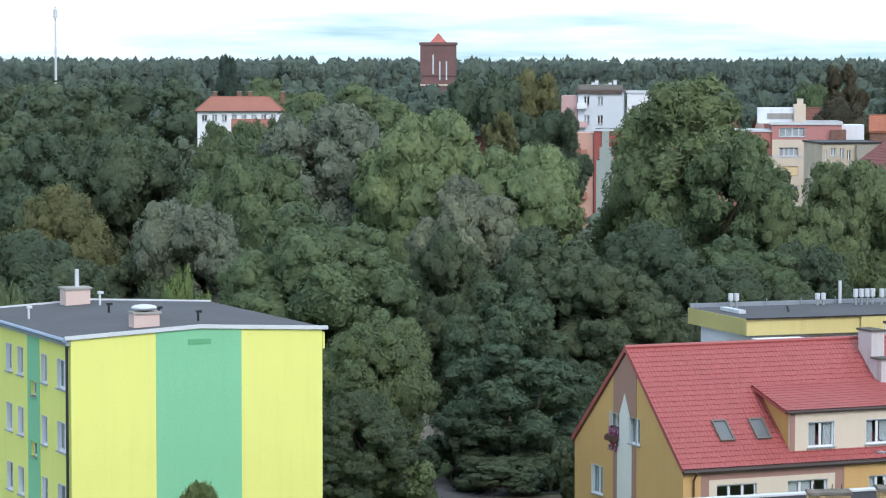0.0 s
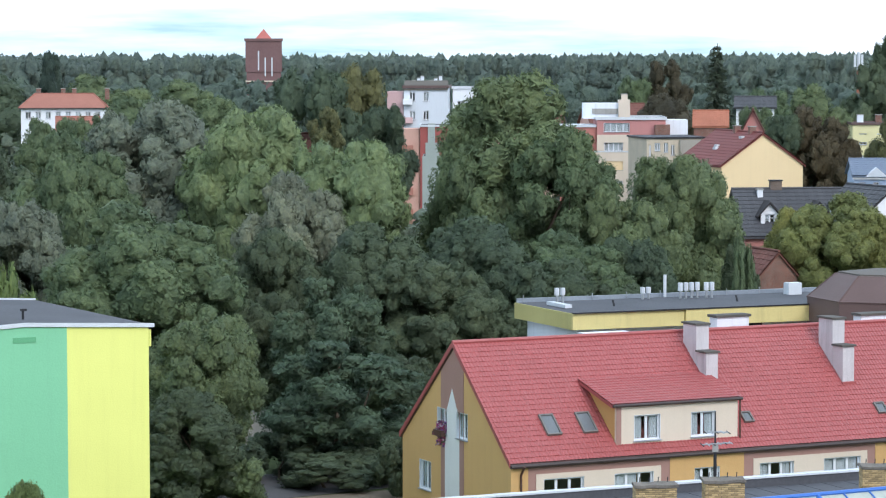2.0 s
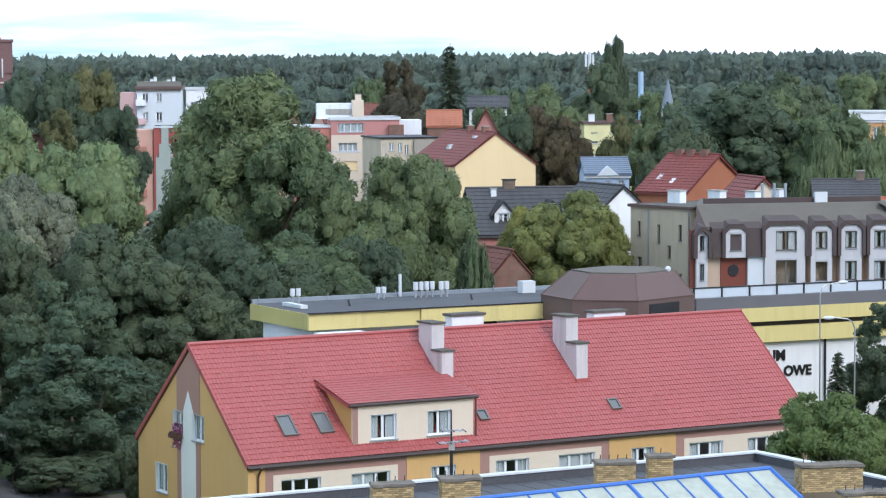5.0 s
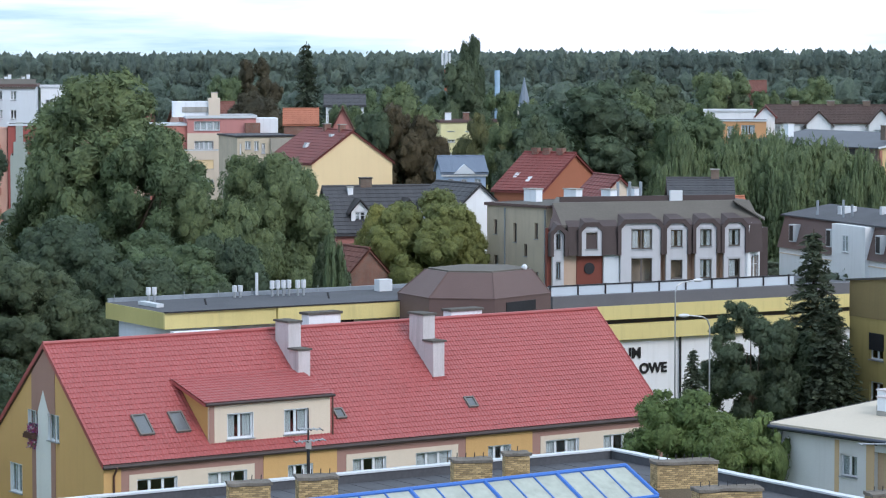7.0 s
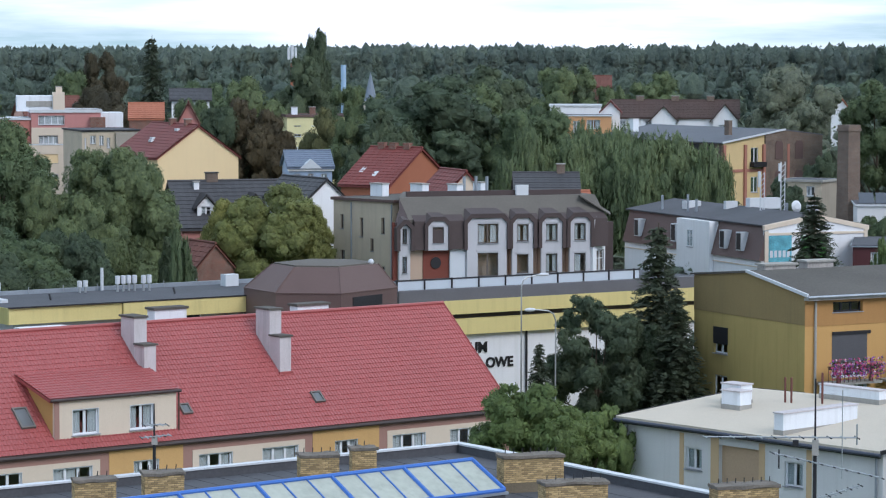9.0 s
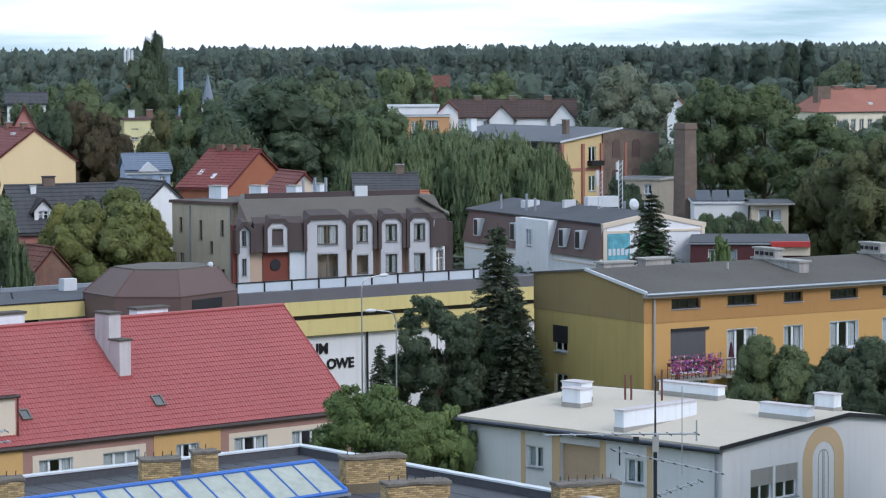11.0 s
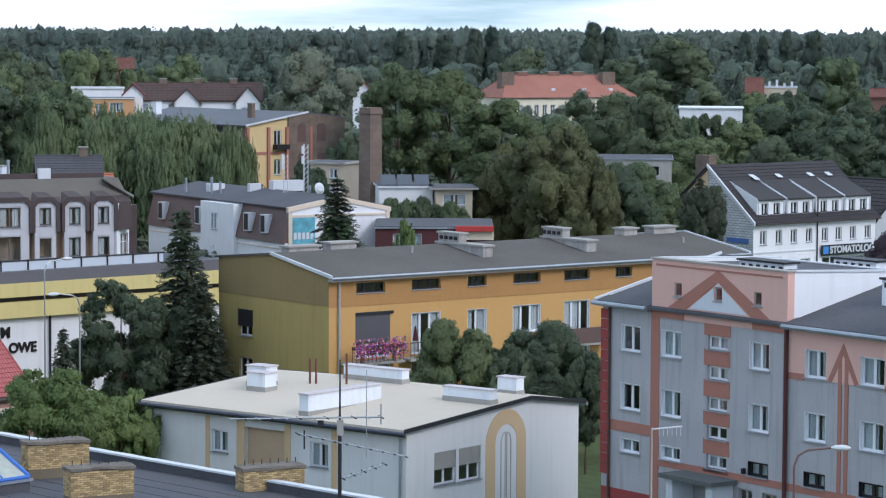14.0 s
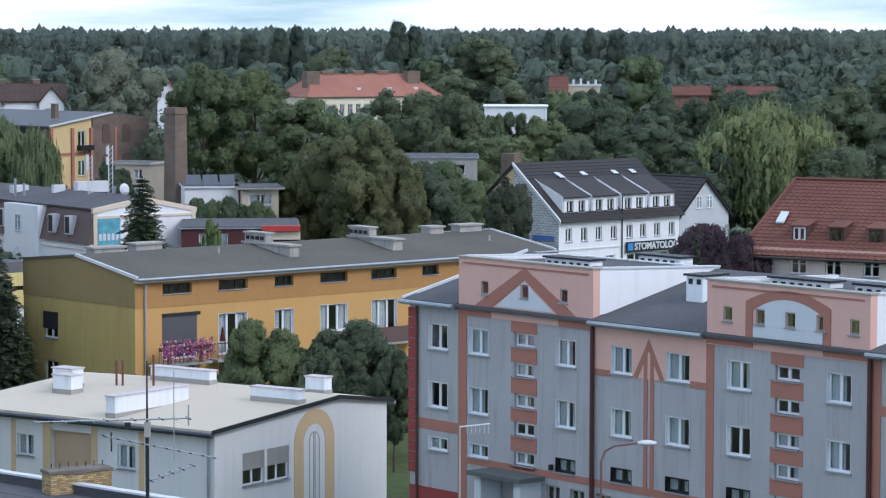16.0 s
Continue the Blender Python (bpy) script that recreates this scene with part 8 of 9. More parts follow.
def tree_template(kind, seed):
    """One tree, about as tall as it stands: returns the thing, its height and crown radius."""
    rng = np.random.default_rng(seed)
    H, R = 16.0, 6.5
    leaf, limbs = LEAF["mid"], []
    if kind in ("broad", "far_broad", "acacia", "loose", "bush"):
        n = {"broad": 17, "far_broad": 13, "acacia": 20, "loose": 26, "bush": 8}[kind]
        if kind == "bush":
            H, R = 4.0, 2.6
        if kind == "loose":
            H, R = 19.0, 5.5
        # billows spread evenly over the crown, each set with smaller clumps
        i = np.arange(n) + 0.5
        up = np.arccos(1 - 1.86 * i / n)
        turn = math.pi * (1 + 5 ** 0.5) * i
        d = np.stack([np.cos(turn) * np.sin(up), np.sin(turn) * np.sin(up), np.cos(up)], 1) + rng.normal(scale=0.14, size=(n, 3))
        d /= np.linalg.norm(d, axis=1, keepdims=True)
        k = rng.uniform(0.56, 0.8, (n, 1))
        low = 0.02 * H
        cz, hz = (H + low) / 2, (H - low) / 2
        lobes = sphere_dirs(rng, 5, 0.2)
        bulge = 1 + 0.25 * np.max(d @ lobes.T, axis=1, keepdims=True) - 0.17
        c = d * k * bulge * np.array([R, R, hz]) + np.array([0, 0, cz])
        level = np.clip((c[:, 2:] - low) / (H - low), 0, 1)
        c[:, :2] *= np.clip(1.12 - 0.28 * level, 0.7, 1.1)
        r = rng.uniform(0.25, 0.4, n) * R * (0.72 if kind == "loose" else 0.8 if kind == "acacia" else 1.0)
        cs, rs = [], []
        for a, b in zip(c, r):
            e = sphere_dirs(rng, {"far_broad": 9, "loose": 9, "acacia": 8}.get(kind, 15), 0.35)
            q = a + e * b * rng.uniform(0.7, 1.02, (len(e), 1))
            inside = (np.linalg.norm(q[:, None] - c[None], axis=2) < r[None] * 0.66).any(1)
            cs.append(q[~inside])
            rs.append(b * rng.uniform(0.24, 0.44, (~inside).sum()))
        cc, rr = np.concatenate([c, *cs]), np.concatenate([r * 0.9, *rs])
        if kind == "far_broad":
            me = puff_crown("crown", rng, cc, rr, 140, 0.56, 0.46)
        elif kind == "acacia":
            me = puff_crown("crown", rng, cc, rr, 190, 0.5, 0.42, 0.72, 0.5, 0.82)
        elif kind == "loose":
            me = puff_crown("crown", rng, cc, rr, 330, 0.56, 0.32, 1.1, 0.2, 0.74)
        elif kind == "bush":
            me = puff_crown("crown", rng, cc, rr, 300, 0.32, 0.3)
        else:
            me = puff_crown("crown", rng, cc, rr, 240, 0.42, 0.36)
        ends = c[rng.choice(n, {"far_broad": 0, "bush": 0}.get(kind, 6), replace=False)]
        tb, limbs = trunk_mesh(H * 0.62, 0.36 if kind != "bush" else 0.1, ends, rng)
    elif kind == "willow":
        H, R = 14.0, 7.5
        n = 46
        d = sphere_dirs(rng, n, 0.5)
        c = d * rng.uniform(0.5, 0.85, (n, 1)) * np.array([R, R, H * 0.33]) + np.array([0, 0, H * 0.62])
        r = rng.uniform(0.15, 0.25, n) * R
        P, N, T, S = [], [], [], []
        for q in range(1250):
            i = int(rng.integers(0, n))
            dd = sphere_dirs(rng, 1, 0.3)[0]
            p = c[i] + dd * r[i]
            out = np.array([p[0], p[1], 0.0])
            out /= np.linalg.norm(out) + 1e-6
            drop = rng.uniform(0.25, 0.85) * (p[2] - 1.2)
            m = int(drop / 0.5) + 2
            s = np.linspace(0, 1, m)[:, None]
            line = p + out * (0.9 * s ** 0.6) + np.array([0, 0, -1.0]) * drop * s + rng.normal(scale=0.13, size=(m, 3))
            P.append(line)
            nn = out + rng.normal(scale=0.7, size=(m, 3))
            N.append(nn / np.linalg.norm(nn, axis=1, keepdims=True))
            T.append(np.tile([0, 0, -1.0], (m, 1)) + rng.normal(scale=0.22, size=(m, 3)))
            S.append(rng.uniform(0.7, 1.3, m))
        P, N, T, S = (np.concatenate(a) for a in (P, N, T, S))
        cv = np.concatenate([a + ICO_V * b * np.array([0.6, 0.6, 0.6]) for a, b in zip(c, r)] + [np.array([0, 0, H * 0.42]) + ICO_V * np.array([R * 0.5, R * 0.5, H * 0.32])])
        cf = np.concatenate([ICO_F + i * len(ICO_V) for i in range(n + 1)])
        me = quads_mesh("crown", P, N, T, 0.95 * S, 0.4 * S, (cv, cf, np.tile(ICO_V, (n + 1, 1))), N * 0.6 + np.array([0, 0, 0.7]))
        tb, limbs = trunk_mesh(H * 0.6, 0.45, c[:6], rng)
        leaf = LEAF["willow"]
    elif kind == "spruce":
        H, R = 15.0, 3.4
        P, N, T, S = [], [], [], []
        z = 0.9
        while z < H - 0.3:
            rad = R * (1 - z / H) ** 0.85 + 0.12
            for b in range(int(7 + rad * 5.0)):
                a, L = rng.uniform(0, 2 * math.pi), rad * rng.uniform(0.75, 1.12)
                m = int(L / 0.24) + 3
                s = np.linspace(0.1, 1, m)[:, None]
                w = np.array([math.cos(a), math.sin(a), 0])
                perp = np.array([-w[1], w[0], 0])
                line = np.array([0, 0, z]) + w * L * s + np.array([0, 0, 1]) * (0.12 * L * s - 0.42 * L * s ** 2) + perp * rng.normal(scale=0.16, size=(m, 1)) * (1.25 - s)
                P.append(line)
                N.append(np.tile([0, 0, 1.0], (m, 1)) + rng.normal(scale=0.45, size=(m, 3)))
                T.append(w + perp * rng.choice([-0.8, 0.8, 0], (m, 1)) + np.array([0, 0, -0.35]) + rng.normal(scale=0.2, size=(m, 3)))
                S.append(rng.uniform(0.7, 1.3, m))
            z += 0.42
        P, N, T, S = (np.concatenate(a) for a in (P, N, T, S))
        N /= np.linalg.norm(N, axis=1, keepdims=True)
        me = quads_mesh("crown", P, N, T, 0.85 * S, 0.42 * S)
        tb = tube(bmesh.new(), (0, 0, -0.4), (0, 0, H - 0.2), 0.24, 0.03)
        leaf = LEAF["pine"]
    else:  # columnar poplar
        H, R = 22.0, 2.4
        n = 46
        z = np.sort(rng.uniform(0.1, 0.97, n))
        w = np.sin(np.clip(z * 1.02, 0, 1) * math.pi * 0.93 + 0.12) ** 0.7
        a = rng.uniform(0, 2 * math.pi, n)
        c = np.stack([np.cos(a) * w * R * 0.55, np.sin(a) * w * R * 0.55, z * H], 1)
        r = (0.35 + 0.35 * w) * R * rng.uniform(0.7, 1.1, n)
        me = puff_crown("crown", rng, c, r, 115, 0.65, 0.45, 1.6, -1.0)
        tb, limbs = trunk_mesh(H * 0.7, 0.4, [], rng)
        leaf = LEAF["poplar"]
    co = np.empty(len(me.vertices) * 3, np.float32)
    me.vertices.foreach_get("co", co)
    co = co.reshape(-1, 3)
    H, R = float(np.percentile(co[:, 2], 99.7)), float(np.percentile(np.hypot(co[:, 0], co[:, 1]), 96))
    if len(me.materials):
        me.materials[0] = leaf
        me.materials[1] = LEAF_MASS[leaf.name[5:]]
    else:
        me.materials.append(leaf)
    t = site(kind + "_tree", 0, -400 - 40 * seed, 0, "tree", "tree")
    part("trunk", tb, BARK, t)
    for b in limbs:
        part("limb", b, BARK, t)
    cr = new("crown", me)
    cr.parent = t
    return t, H, R


TREE_NAME = {"broad": "broadleaf_tree", "far_broad": "broadleaf_tree", "acacia": "acacia_tree", "loose": "willow_poplar", "bush": "bush", "willow": "weeping_willow", "spruce": "spruce", "poplar": "columnar_poplar"}
TREE_WORDS = {
    "mid": "leafy green", "bright": "fresh light green", "dark": "dense dark green", "olive": "yellowing olive green", "silver": "silvery grey-green",
    "willow": "pale green", "blue": "blue-green feathery", "copper": "dark copper-leaved", "bronze": "bronze-tinged dark", "poplar": "very dark green", "sunlit": "pale sunlit green", "lime": "yellow-green", "pine": "dark green", "far": "distant green",
}
TEMPLATES = {}
for _kind, _seeds in (("broad", (1, 2, 3)), ("far_broad", (4, 5, 6)), ("acacia", (7, 8)), ("loose", (9, 10)), ("bush", (11, 12)), ("willow", (13, 14)), ("spruce", (15, 16)), ("poplar", (17, 18))):
    TEMPLATES[_kind] = [tree_template(_kind, s) for s in _seeds]
_turn = random.Random(5)


def plant(kind, colour, x, y, h, r, pick=None, group=""):
    """A tree of that height and crown radius at (x, y)."""
    opts = TEMPLATES[kind]
    t, H, R = opts[(pick if pick is not None else _turn.randrange(len(opts))) % len(opts)]
    wide, tall = r / R, h / H
    if kind in ("broad", "far_broad", "acacia"):
        tall = min(max(tall, 0.75 * wide), 1.45 * wide)
    ob = copy_thing(t, pose(x, y, 0, 0, 0, _turn.uniform(0, 360)))
    ob.name = TREE_NAME[kind]
    for ch in ob.children:
        base = ch.name.split(".")[0]
        if base == "trunk":
            ch.matrix_basis = Matrix.Diagonal((wide, wide, h / H, 1))
        else:
            ch.matrix_basis = pose(0, 0, h - H * tall) @ Matrix.Diagonal((wide, wide, tall, 1))
        if base == "crown" and LEAF[colour] != ch.data.materials[0]:
            for slot, kinds in zip(ch.material_slots, (LEAF, LEAF_MASS)):
                slot.link = "OBJECT"
                slot.material = kinds[colour]
    size = "tall" if h > 16 else "small" if h < 7 else "medium"
    tagged(ob, f"{size} {TREE_WORDS[colour]} {TREE_NAME[kind].replace('_', ' ')} in full leaf", "tree" if kind != "bush" else "bush", group)
    return ob


def grove(rows, group=""):
    for kind, colour, x, y, h, r in rows:
        plant(kind, colour, x, y, h, r, None, group)


# park trees behind the lemon block
grove([
    ("broad", "mid", -8.4, 187.8, 15.0, 7.0),
    ("broad", "mid", -4.1, 159.9, 10.2, 3.4),
    ("acacia", "blue", 4.1, 168.0, 8.1, 5.0),
    ("acacia", "blue", 3.8, 180.0, 10.8, 4.0),
    ("broad", "silver", -9.2, 235.8, 21.1, 7.8),
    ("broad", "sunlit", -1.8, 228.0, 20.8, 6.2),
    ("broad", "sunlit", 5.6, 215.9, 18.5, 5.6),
    ("broad", "mid", -14.8, 215.5, 19.0, 5.7),
    ("broad", "silver", 1.9, 208.0, 16.2, 4.9),
    ("loose", "mid", 19.2, 223.2, 23.4, 7.3),
    ("broad", "mid", 17.3, 219.8, 17.5, 4.6),
    ("loose", "mid", 22.4, 214.8, 19.3, 4.8),
    ("broad", "mid", 27.0, 212.3, 15.0, 4.5),
    ("broad", "mid", 33.5, 227.5, 16.8, 5.1),
    ("broad", "dark", -33.8, 233.6, 18.8, 6.6),
    ("broad", "olive", -28.9, 214.1, 15.4, 5.0),
    ("broad", "dark", -28.7, 197.9, 12.9, 5.8),
])
grove([
    ("broad", "silver", -18.0, 204.2, 14.8, 4.5),
    ("broad", "dark", 7.0, 197.9, 13.2, 5.0),
    ("broad", "dark", 0.6, 198.0, 12.9, 3.9),
    ("broad", "dark", 14.9, 203.5, 13.3, 5.5),
    ("broad", "mid", 21.4, 202.9, 12.1, 5.7),
    ("broad", "dark", 27.1, 206.2, 11.7, 3.5),
    ("broad", "dark", -25.5, 238.6, 18.6, 6.7),
    ("broad", "dark", -21.1, 204.9, 12.1, 4.5),
    ("bush", "bright", -16.3, 175.2, 12.0, 1.9),
    ("broad", "dark", 12.0, 195.6, 10.8, 4.7),
    ("broad", "dark", -3.2, 192.0, 9.9, 3.8),
    ("broad", "dark", 2.9, 188.0, 7.9, 3.4),
    ("bush", "mid", -25.8, 168.0, 11.7, 2.0),
    ("broad", "dark", 18.2, 199.2, 10.6, 4.4),
    ("broad", "dark", 24.0, 200.6, 9.3, 4.0),
    ("broad", "bright", -9.7, 111.6, 8.0, 2.1),
])
grove([
    ("broad", "dark", 8.4, 183.8, 5.4, 2.6),
    ("bush", "dark", 0.6, 166.0, 2.9, 2.5),
    ("bush", "mid", -3.2, 172.0, 2.4, 2.6),
    ("bush", "dark", 5.9, 164.9, 2.0, 2.6),
    ("bush", "dark", 3.2, 163.0, 2.0, 3.3),
    ("bush", "mid", -5.5, 167.9, 2.0, 2.0),
    ("bush", "dark", 7.0, 159.8, 3.4, 1.6),
    ("broad", "dark", -9.4, 177.8, 6.0, 3.6),
    ("broad", "dark", -4.5, 155.9, 6.7, 3.1),
    ("bush", "dark", -5.8, 155.9, 3.3, 2.7),
    ("bush", "mid", -2.1, 156.0, 3.0, 2.3),
])
# trees of the old town
grove([
    ("far_broad", "dark", 5.0, 330.0, 23.4, 6.9),
    ("far_broad", "olive", 10.4, 335.8, 23.7, 5.7),
    ("far_broad", "dark", 10.5, 261.8, 20.4, 3.1),
    ("far_broad", "olive", 5.9, 289.9, 19.8, 2.0),
    ("far_broad", "mid", -7.9, 419.9, 18.9, 6.7),
    ("far_broad", "mid", -31.8, 559.1, 21.3, 11.2),
    ("far_broad", "mid", -17.1, 519.7, 20.5, 10.4),
    ("far_broad", "mid", -19.3, 429.6, 19.1, 7.7),
    ("poplar", "poplar", -54.0, 697.9, 26.4, 2.4),
    ("poplar", "poplar", -52.6, 703.0, 25.9, 2.1),
    ("far_broad", "dark", -70.4, 515.2, 20.5, 15.6),
    ("far_broad", "dark", -98.3, 612.2, 23.2, 14.9),
    ("far_broad", "dark", -60.1, 597.0, 21.0, 15.6),
    ("far_broad", "mid", -69.9, 414.1, 17.2, 8.4),
    ("far_broad", "mid", -20.7, 269.2, 19.0, 3.5),
    ("far_broad", "mid", -19.7, 299.4, 18.7, 3.6),
])
grove([
    ("far_broad", "silver", -14.9, 299.6, 19.1, 4.5),
    ("far_broad", "dark", -48.7, 397.0, 18.3, 8.8),
])
# trees of the middle town
grove([
    ("broad", "mid", 34.1, 229.5, 16.6, 4.6),
    ("broad", "lime", 49.5, 245.1, 12.8, 5.5),
    ("broad", "lime", 46.8, 247.6, 11.6, 2.9),
    ("broad", "lime", 52.8, 243.3, 11.2, 2.2),
    ("bush", "mid", 33.2, 197.2, 12.2, 1.2),
    ("loose", "dark", 35.3, 211.1, 10.9, 1.7),
    ("spruce", "pine", 66.9, 419.7, 26.1, 4.2),
    ("broad", "bronze", 61.3, 435.7, 19.0, 7.0),
    ("far_broad", "bronze", 78.4, 554.5, 24.2, 4.5),
    ("far_broad", "mid", 80.6, 422.4, 20.5, 7.2),
    ("broad", "bronze", 70.1, 357.2, 18.4, 5.3),
    ("far_broad", "mid", 73.2, 423.7, 17.3, 3.9),
    ("broad", "dark", 66.0, 358.0, 17.5, 3.6),
    ("loose", "dark", 100.8, 459.1, 27.9, 2.6),
    ("far_broad", "dark", 98.4, 457.6, 23.8, 5.0),
    ("far_broad", "dark", 86.1, 334.1, 21.5, 10.3),
    ("far_broad", "dark", 98.4, 346.3, 20.6, 5.8),
])
grove([
    ("far_broad", "mid", 99.9, 330.2, 17.8, 6.6),
    ("willow", "mid", 90.9, 301.6, 15.3, 3.5),
    ("willow", "mid", 98.0, 304.6, 16.1, 4.5),
    ("far_broad", "mid", 76.7, 331.2, 16.7, 2.9),
    ("far_broad", "dark", 73.6, 311.4, 15.5, 3.2),
    ("far_broad", "mid", 73.0, 555.2, 20.7, 6.2),
    ("far_broad", "dark", 78.9, 320.4, 17.8, 4.0),
    ("far_broad", "mid", 92.9, 339.5, 20.4, 7.7),
    ("far_broad", "olive", 83.8, 375.8, 16.9, 3.5),
    ("far_broad", "mid", 97.3, 551.5, 18.4, 6.2),
])
# town trees in the middle distance
grove([
    ("willow", "mid", 99.9, 301.9, 15.9, 5.7),
    ("willow", "mid", 104.5, 294.0, 15.3, 6.2),
    ("willow", "mid", 95.1, 299.2, 14.6, 4.7),
    ("willow", "mid", 94.3, 316.2, 14.7, 3.6),
    ("willow", "mid", 100.6, 293.2, 15.1, 4.7),
    ("willow", "mid", 106.2, 287.0, 14.3, 2.8),
    ("far_broad", "silver", 194.3, 482.3, 22.0, 8.8),
    ("far_broad", "dark", 154.6, 538.2, 21.5, 8.4),
    ("far_broad", "mid", 179.4, 572.6, 21.2, 8.4),
    ("far_broad", "mid", 210.7, 604.3, 19.8, 8.3),
    ("far_broad", "dark", 182.6, 571.5, 17.7, 4.8),
    ("far_broad", "mid", 187.7, 567.8, 17.3, 4.2),
    ("spruce", "pine", 59.5, 169.9, 13.5, 3.1),
    ("acacia", "dark", 54.3, 167.3, 9.6, 3.3),
    ("spruce", "pine", 49.4, 162.7, 7.1, 1.4),
    ("broad", "dark", 57.7, 168.4, 8.2, 2.7),
])
grove([
    ("spruce", "pine", 59.2, 165.7, 9.9, 2.5),
    ("acacia", "bright", 39.5, 132.2, 8.6, 2.9),
    ("bush", "bright", 46.9, 142.6, 6.0, 2.2),
    ("acacia", "bright", 41.9, 133.6, 7.3, 2.8),
    ("spruce", "pine", 88.5, 214.5, 12.9, 3.5),
])
# trees east of the brick chimney
grove([
    ("loose", "mid", 160.8, 366.3, 20.6, 5.6),
    ("loose", "mid", 169.0, 368.0, 19.7, 6.1),
    ("loose", "mid", 164.4, 342.6, 16.2, 6.5),
    ("broad", "olive", 119.9, 236.3, 16.4, 5.8),
    ("broad", "olive", 116.9, 241.2, 14.4, 3.2),
    ("broad", "olive", 121.2, 232.3, 13.5, 3.2),
    ("far_broad", "dark", 196.3, 371.3, 16.4, 8.4),
    ("broad", "mid", 138.2, 254.9, 11.9, 4.8),
    ("broad", "dark", 102.3, 255.2, 12.5, 2.6),
    ("far_broad", "dark", 126.3, 304.9, 13.0, 3.0),
    ("far_broad", "dark", 182.4, 333.4, 17.0, 5.6),
    ("spruce", "pine", 124.1, 217.0, 12.2, 2.0),
    ("bush", "bright", 94.9, 215.0, 9.5, 1.4),
    ("poplar", "poplar", 348.9, 742.1, 26.6, 3.3),
    ("poplar", "poplar", 354.5, 741.6, 27.2, 3.3),
    ("poplar", "poplar", 370.1, 709.2, 28.5, 4.0),
])
grove([
    ("poplar", "poplar", 375.3, 708.8, 27.2, 3.2),
    ("poplar", "poplar", 321.6, 732.5, 25.7, 3.2),
    ("poplar", "poplar", 337.3, 736.4, 24.8, 4.0),
    ("far_broad", "dark", 310.3, 627.4, 21.3, 7.7),
    ("broad", "mid", 69.7, 150.3, 8.2, 2.9),
    ("broad", "dark", 74.6, 148.0, 8.1, 3.4),
    ("bush", "dark", 72.2, 148.2, 6.8, 2.4),
    ("broad", "dark", 73.9, 141.9, 6.9, 1.4),
])
# trees of the east side
grove([
    ("far_broad", "dark", 310.7, 559.5, 24.1, 14.1),
    ("willow", "willow", 192.0, 274.5, 16.4, 8.4),
    ("willow", "willow", 199.8, 275.1, 14.8, 3.7),
    ("broad", "copper", 112.8, 167.6, 11.3, 4.9),
    ("broad", "copper", 112.2, 164.4, 11.0, 2.8),
    ("spruce", "pine", 108.6, 163.2, 10.7, 1.2),
    ("far_broad", "dark", 227.2, 422.8, 14.6, 7.0),
    ("far_broad", "dark", 220.1, 403.9, 13.0, 6.9),
    ("far_broad", "mid", 214.1, 418.4, 11.3, 5.6),
    ("far_broad", "dark", 220.6, 357.4, 14.9, 8.0),
    ("far_broad", "mid", 259.2, 427.6, 13.8, 6.0),
    ("far_broad", "dark", 245.8, 400.6, 15.6, 5.2),
    ("far_broad", "mid", 266.4, 446.6, 14.6, 5.2),
    ("far_broad", "mid", 227.3, 376.7, 14.6, 4.8),
    ("far_broad", "dark", 259.8, 391.7, 14.4, 4.7),
    ("far_broad", "mid", 143.6, 263.4, 11.4, 3.9),
])
grove([
    ("far_broad", "mid", 203.2, 344.5, 12.6, 6.0),
    ("far_broad", "dark", 216.8, 336.2, 13.8, 8.0),
    ("far_broad", "mid", 343.6, 540.0, 20.1, 7.7),
    ("far_broad", "dark", 310.9, 465.8, 15.0, 7.8),
    ("far_broad", "dark", 187.2, 307.5, 12.1, 5.4),
    ("far_broad", "mid", 182.2, 322.0, 11.7, 6.3),
    ("far_broad", "dark", 183.8, 274.1, 11.9, 5.0),
    ("poplar", "poplar", 423.0, 714.1, 25.7, 3.3),
    ("poplar", "poplar", 433.2, 708.0, 26.6, 3.3),
    ("poplar", "poplar", 440.0, 703.8, 26.2, 4.2),
    ("poplar", "poplar", 429.9, 715.8, 24.9, 2.5),
    ("broad", "pine", 117.2, 204.8, 12.4, 2.1),
    ("far_broad", "dark", 273.2, 370.1, 16.8, 9.2),
    ("far_broad", "dark", 285.0, 373.7, 18.5, 8.5),
    ("far_broad", "dark", 255.7, 358.0, 14.6, 7.5),
    ("far_broad", "dark", 197.1, 264.7, 12.0, 7.3),
])
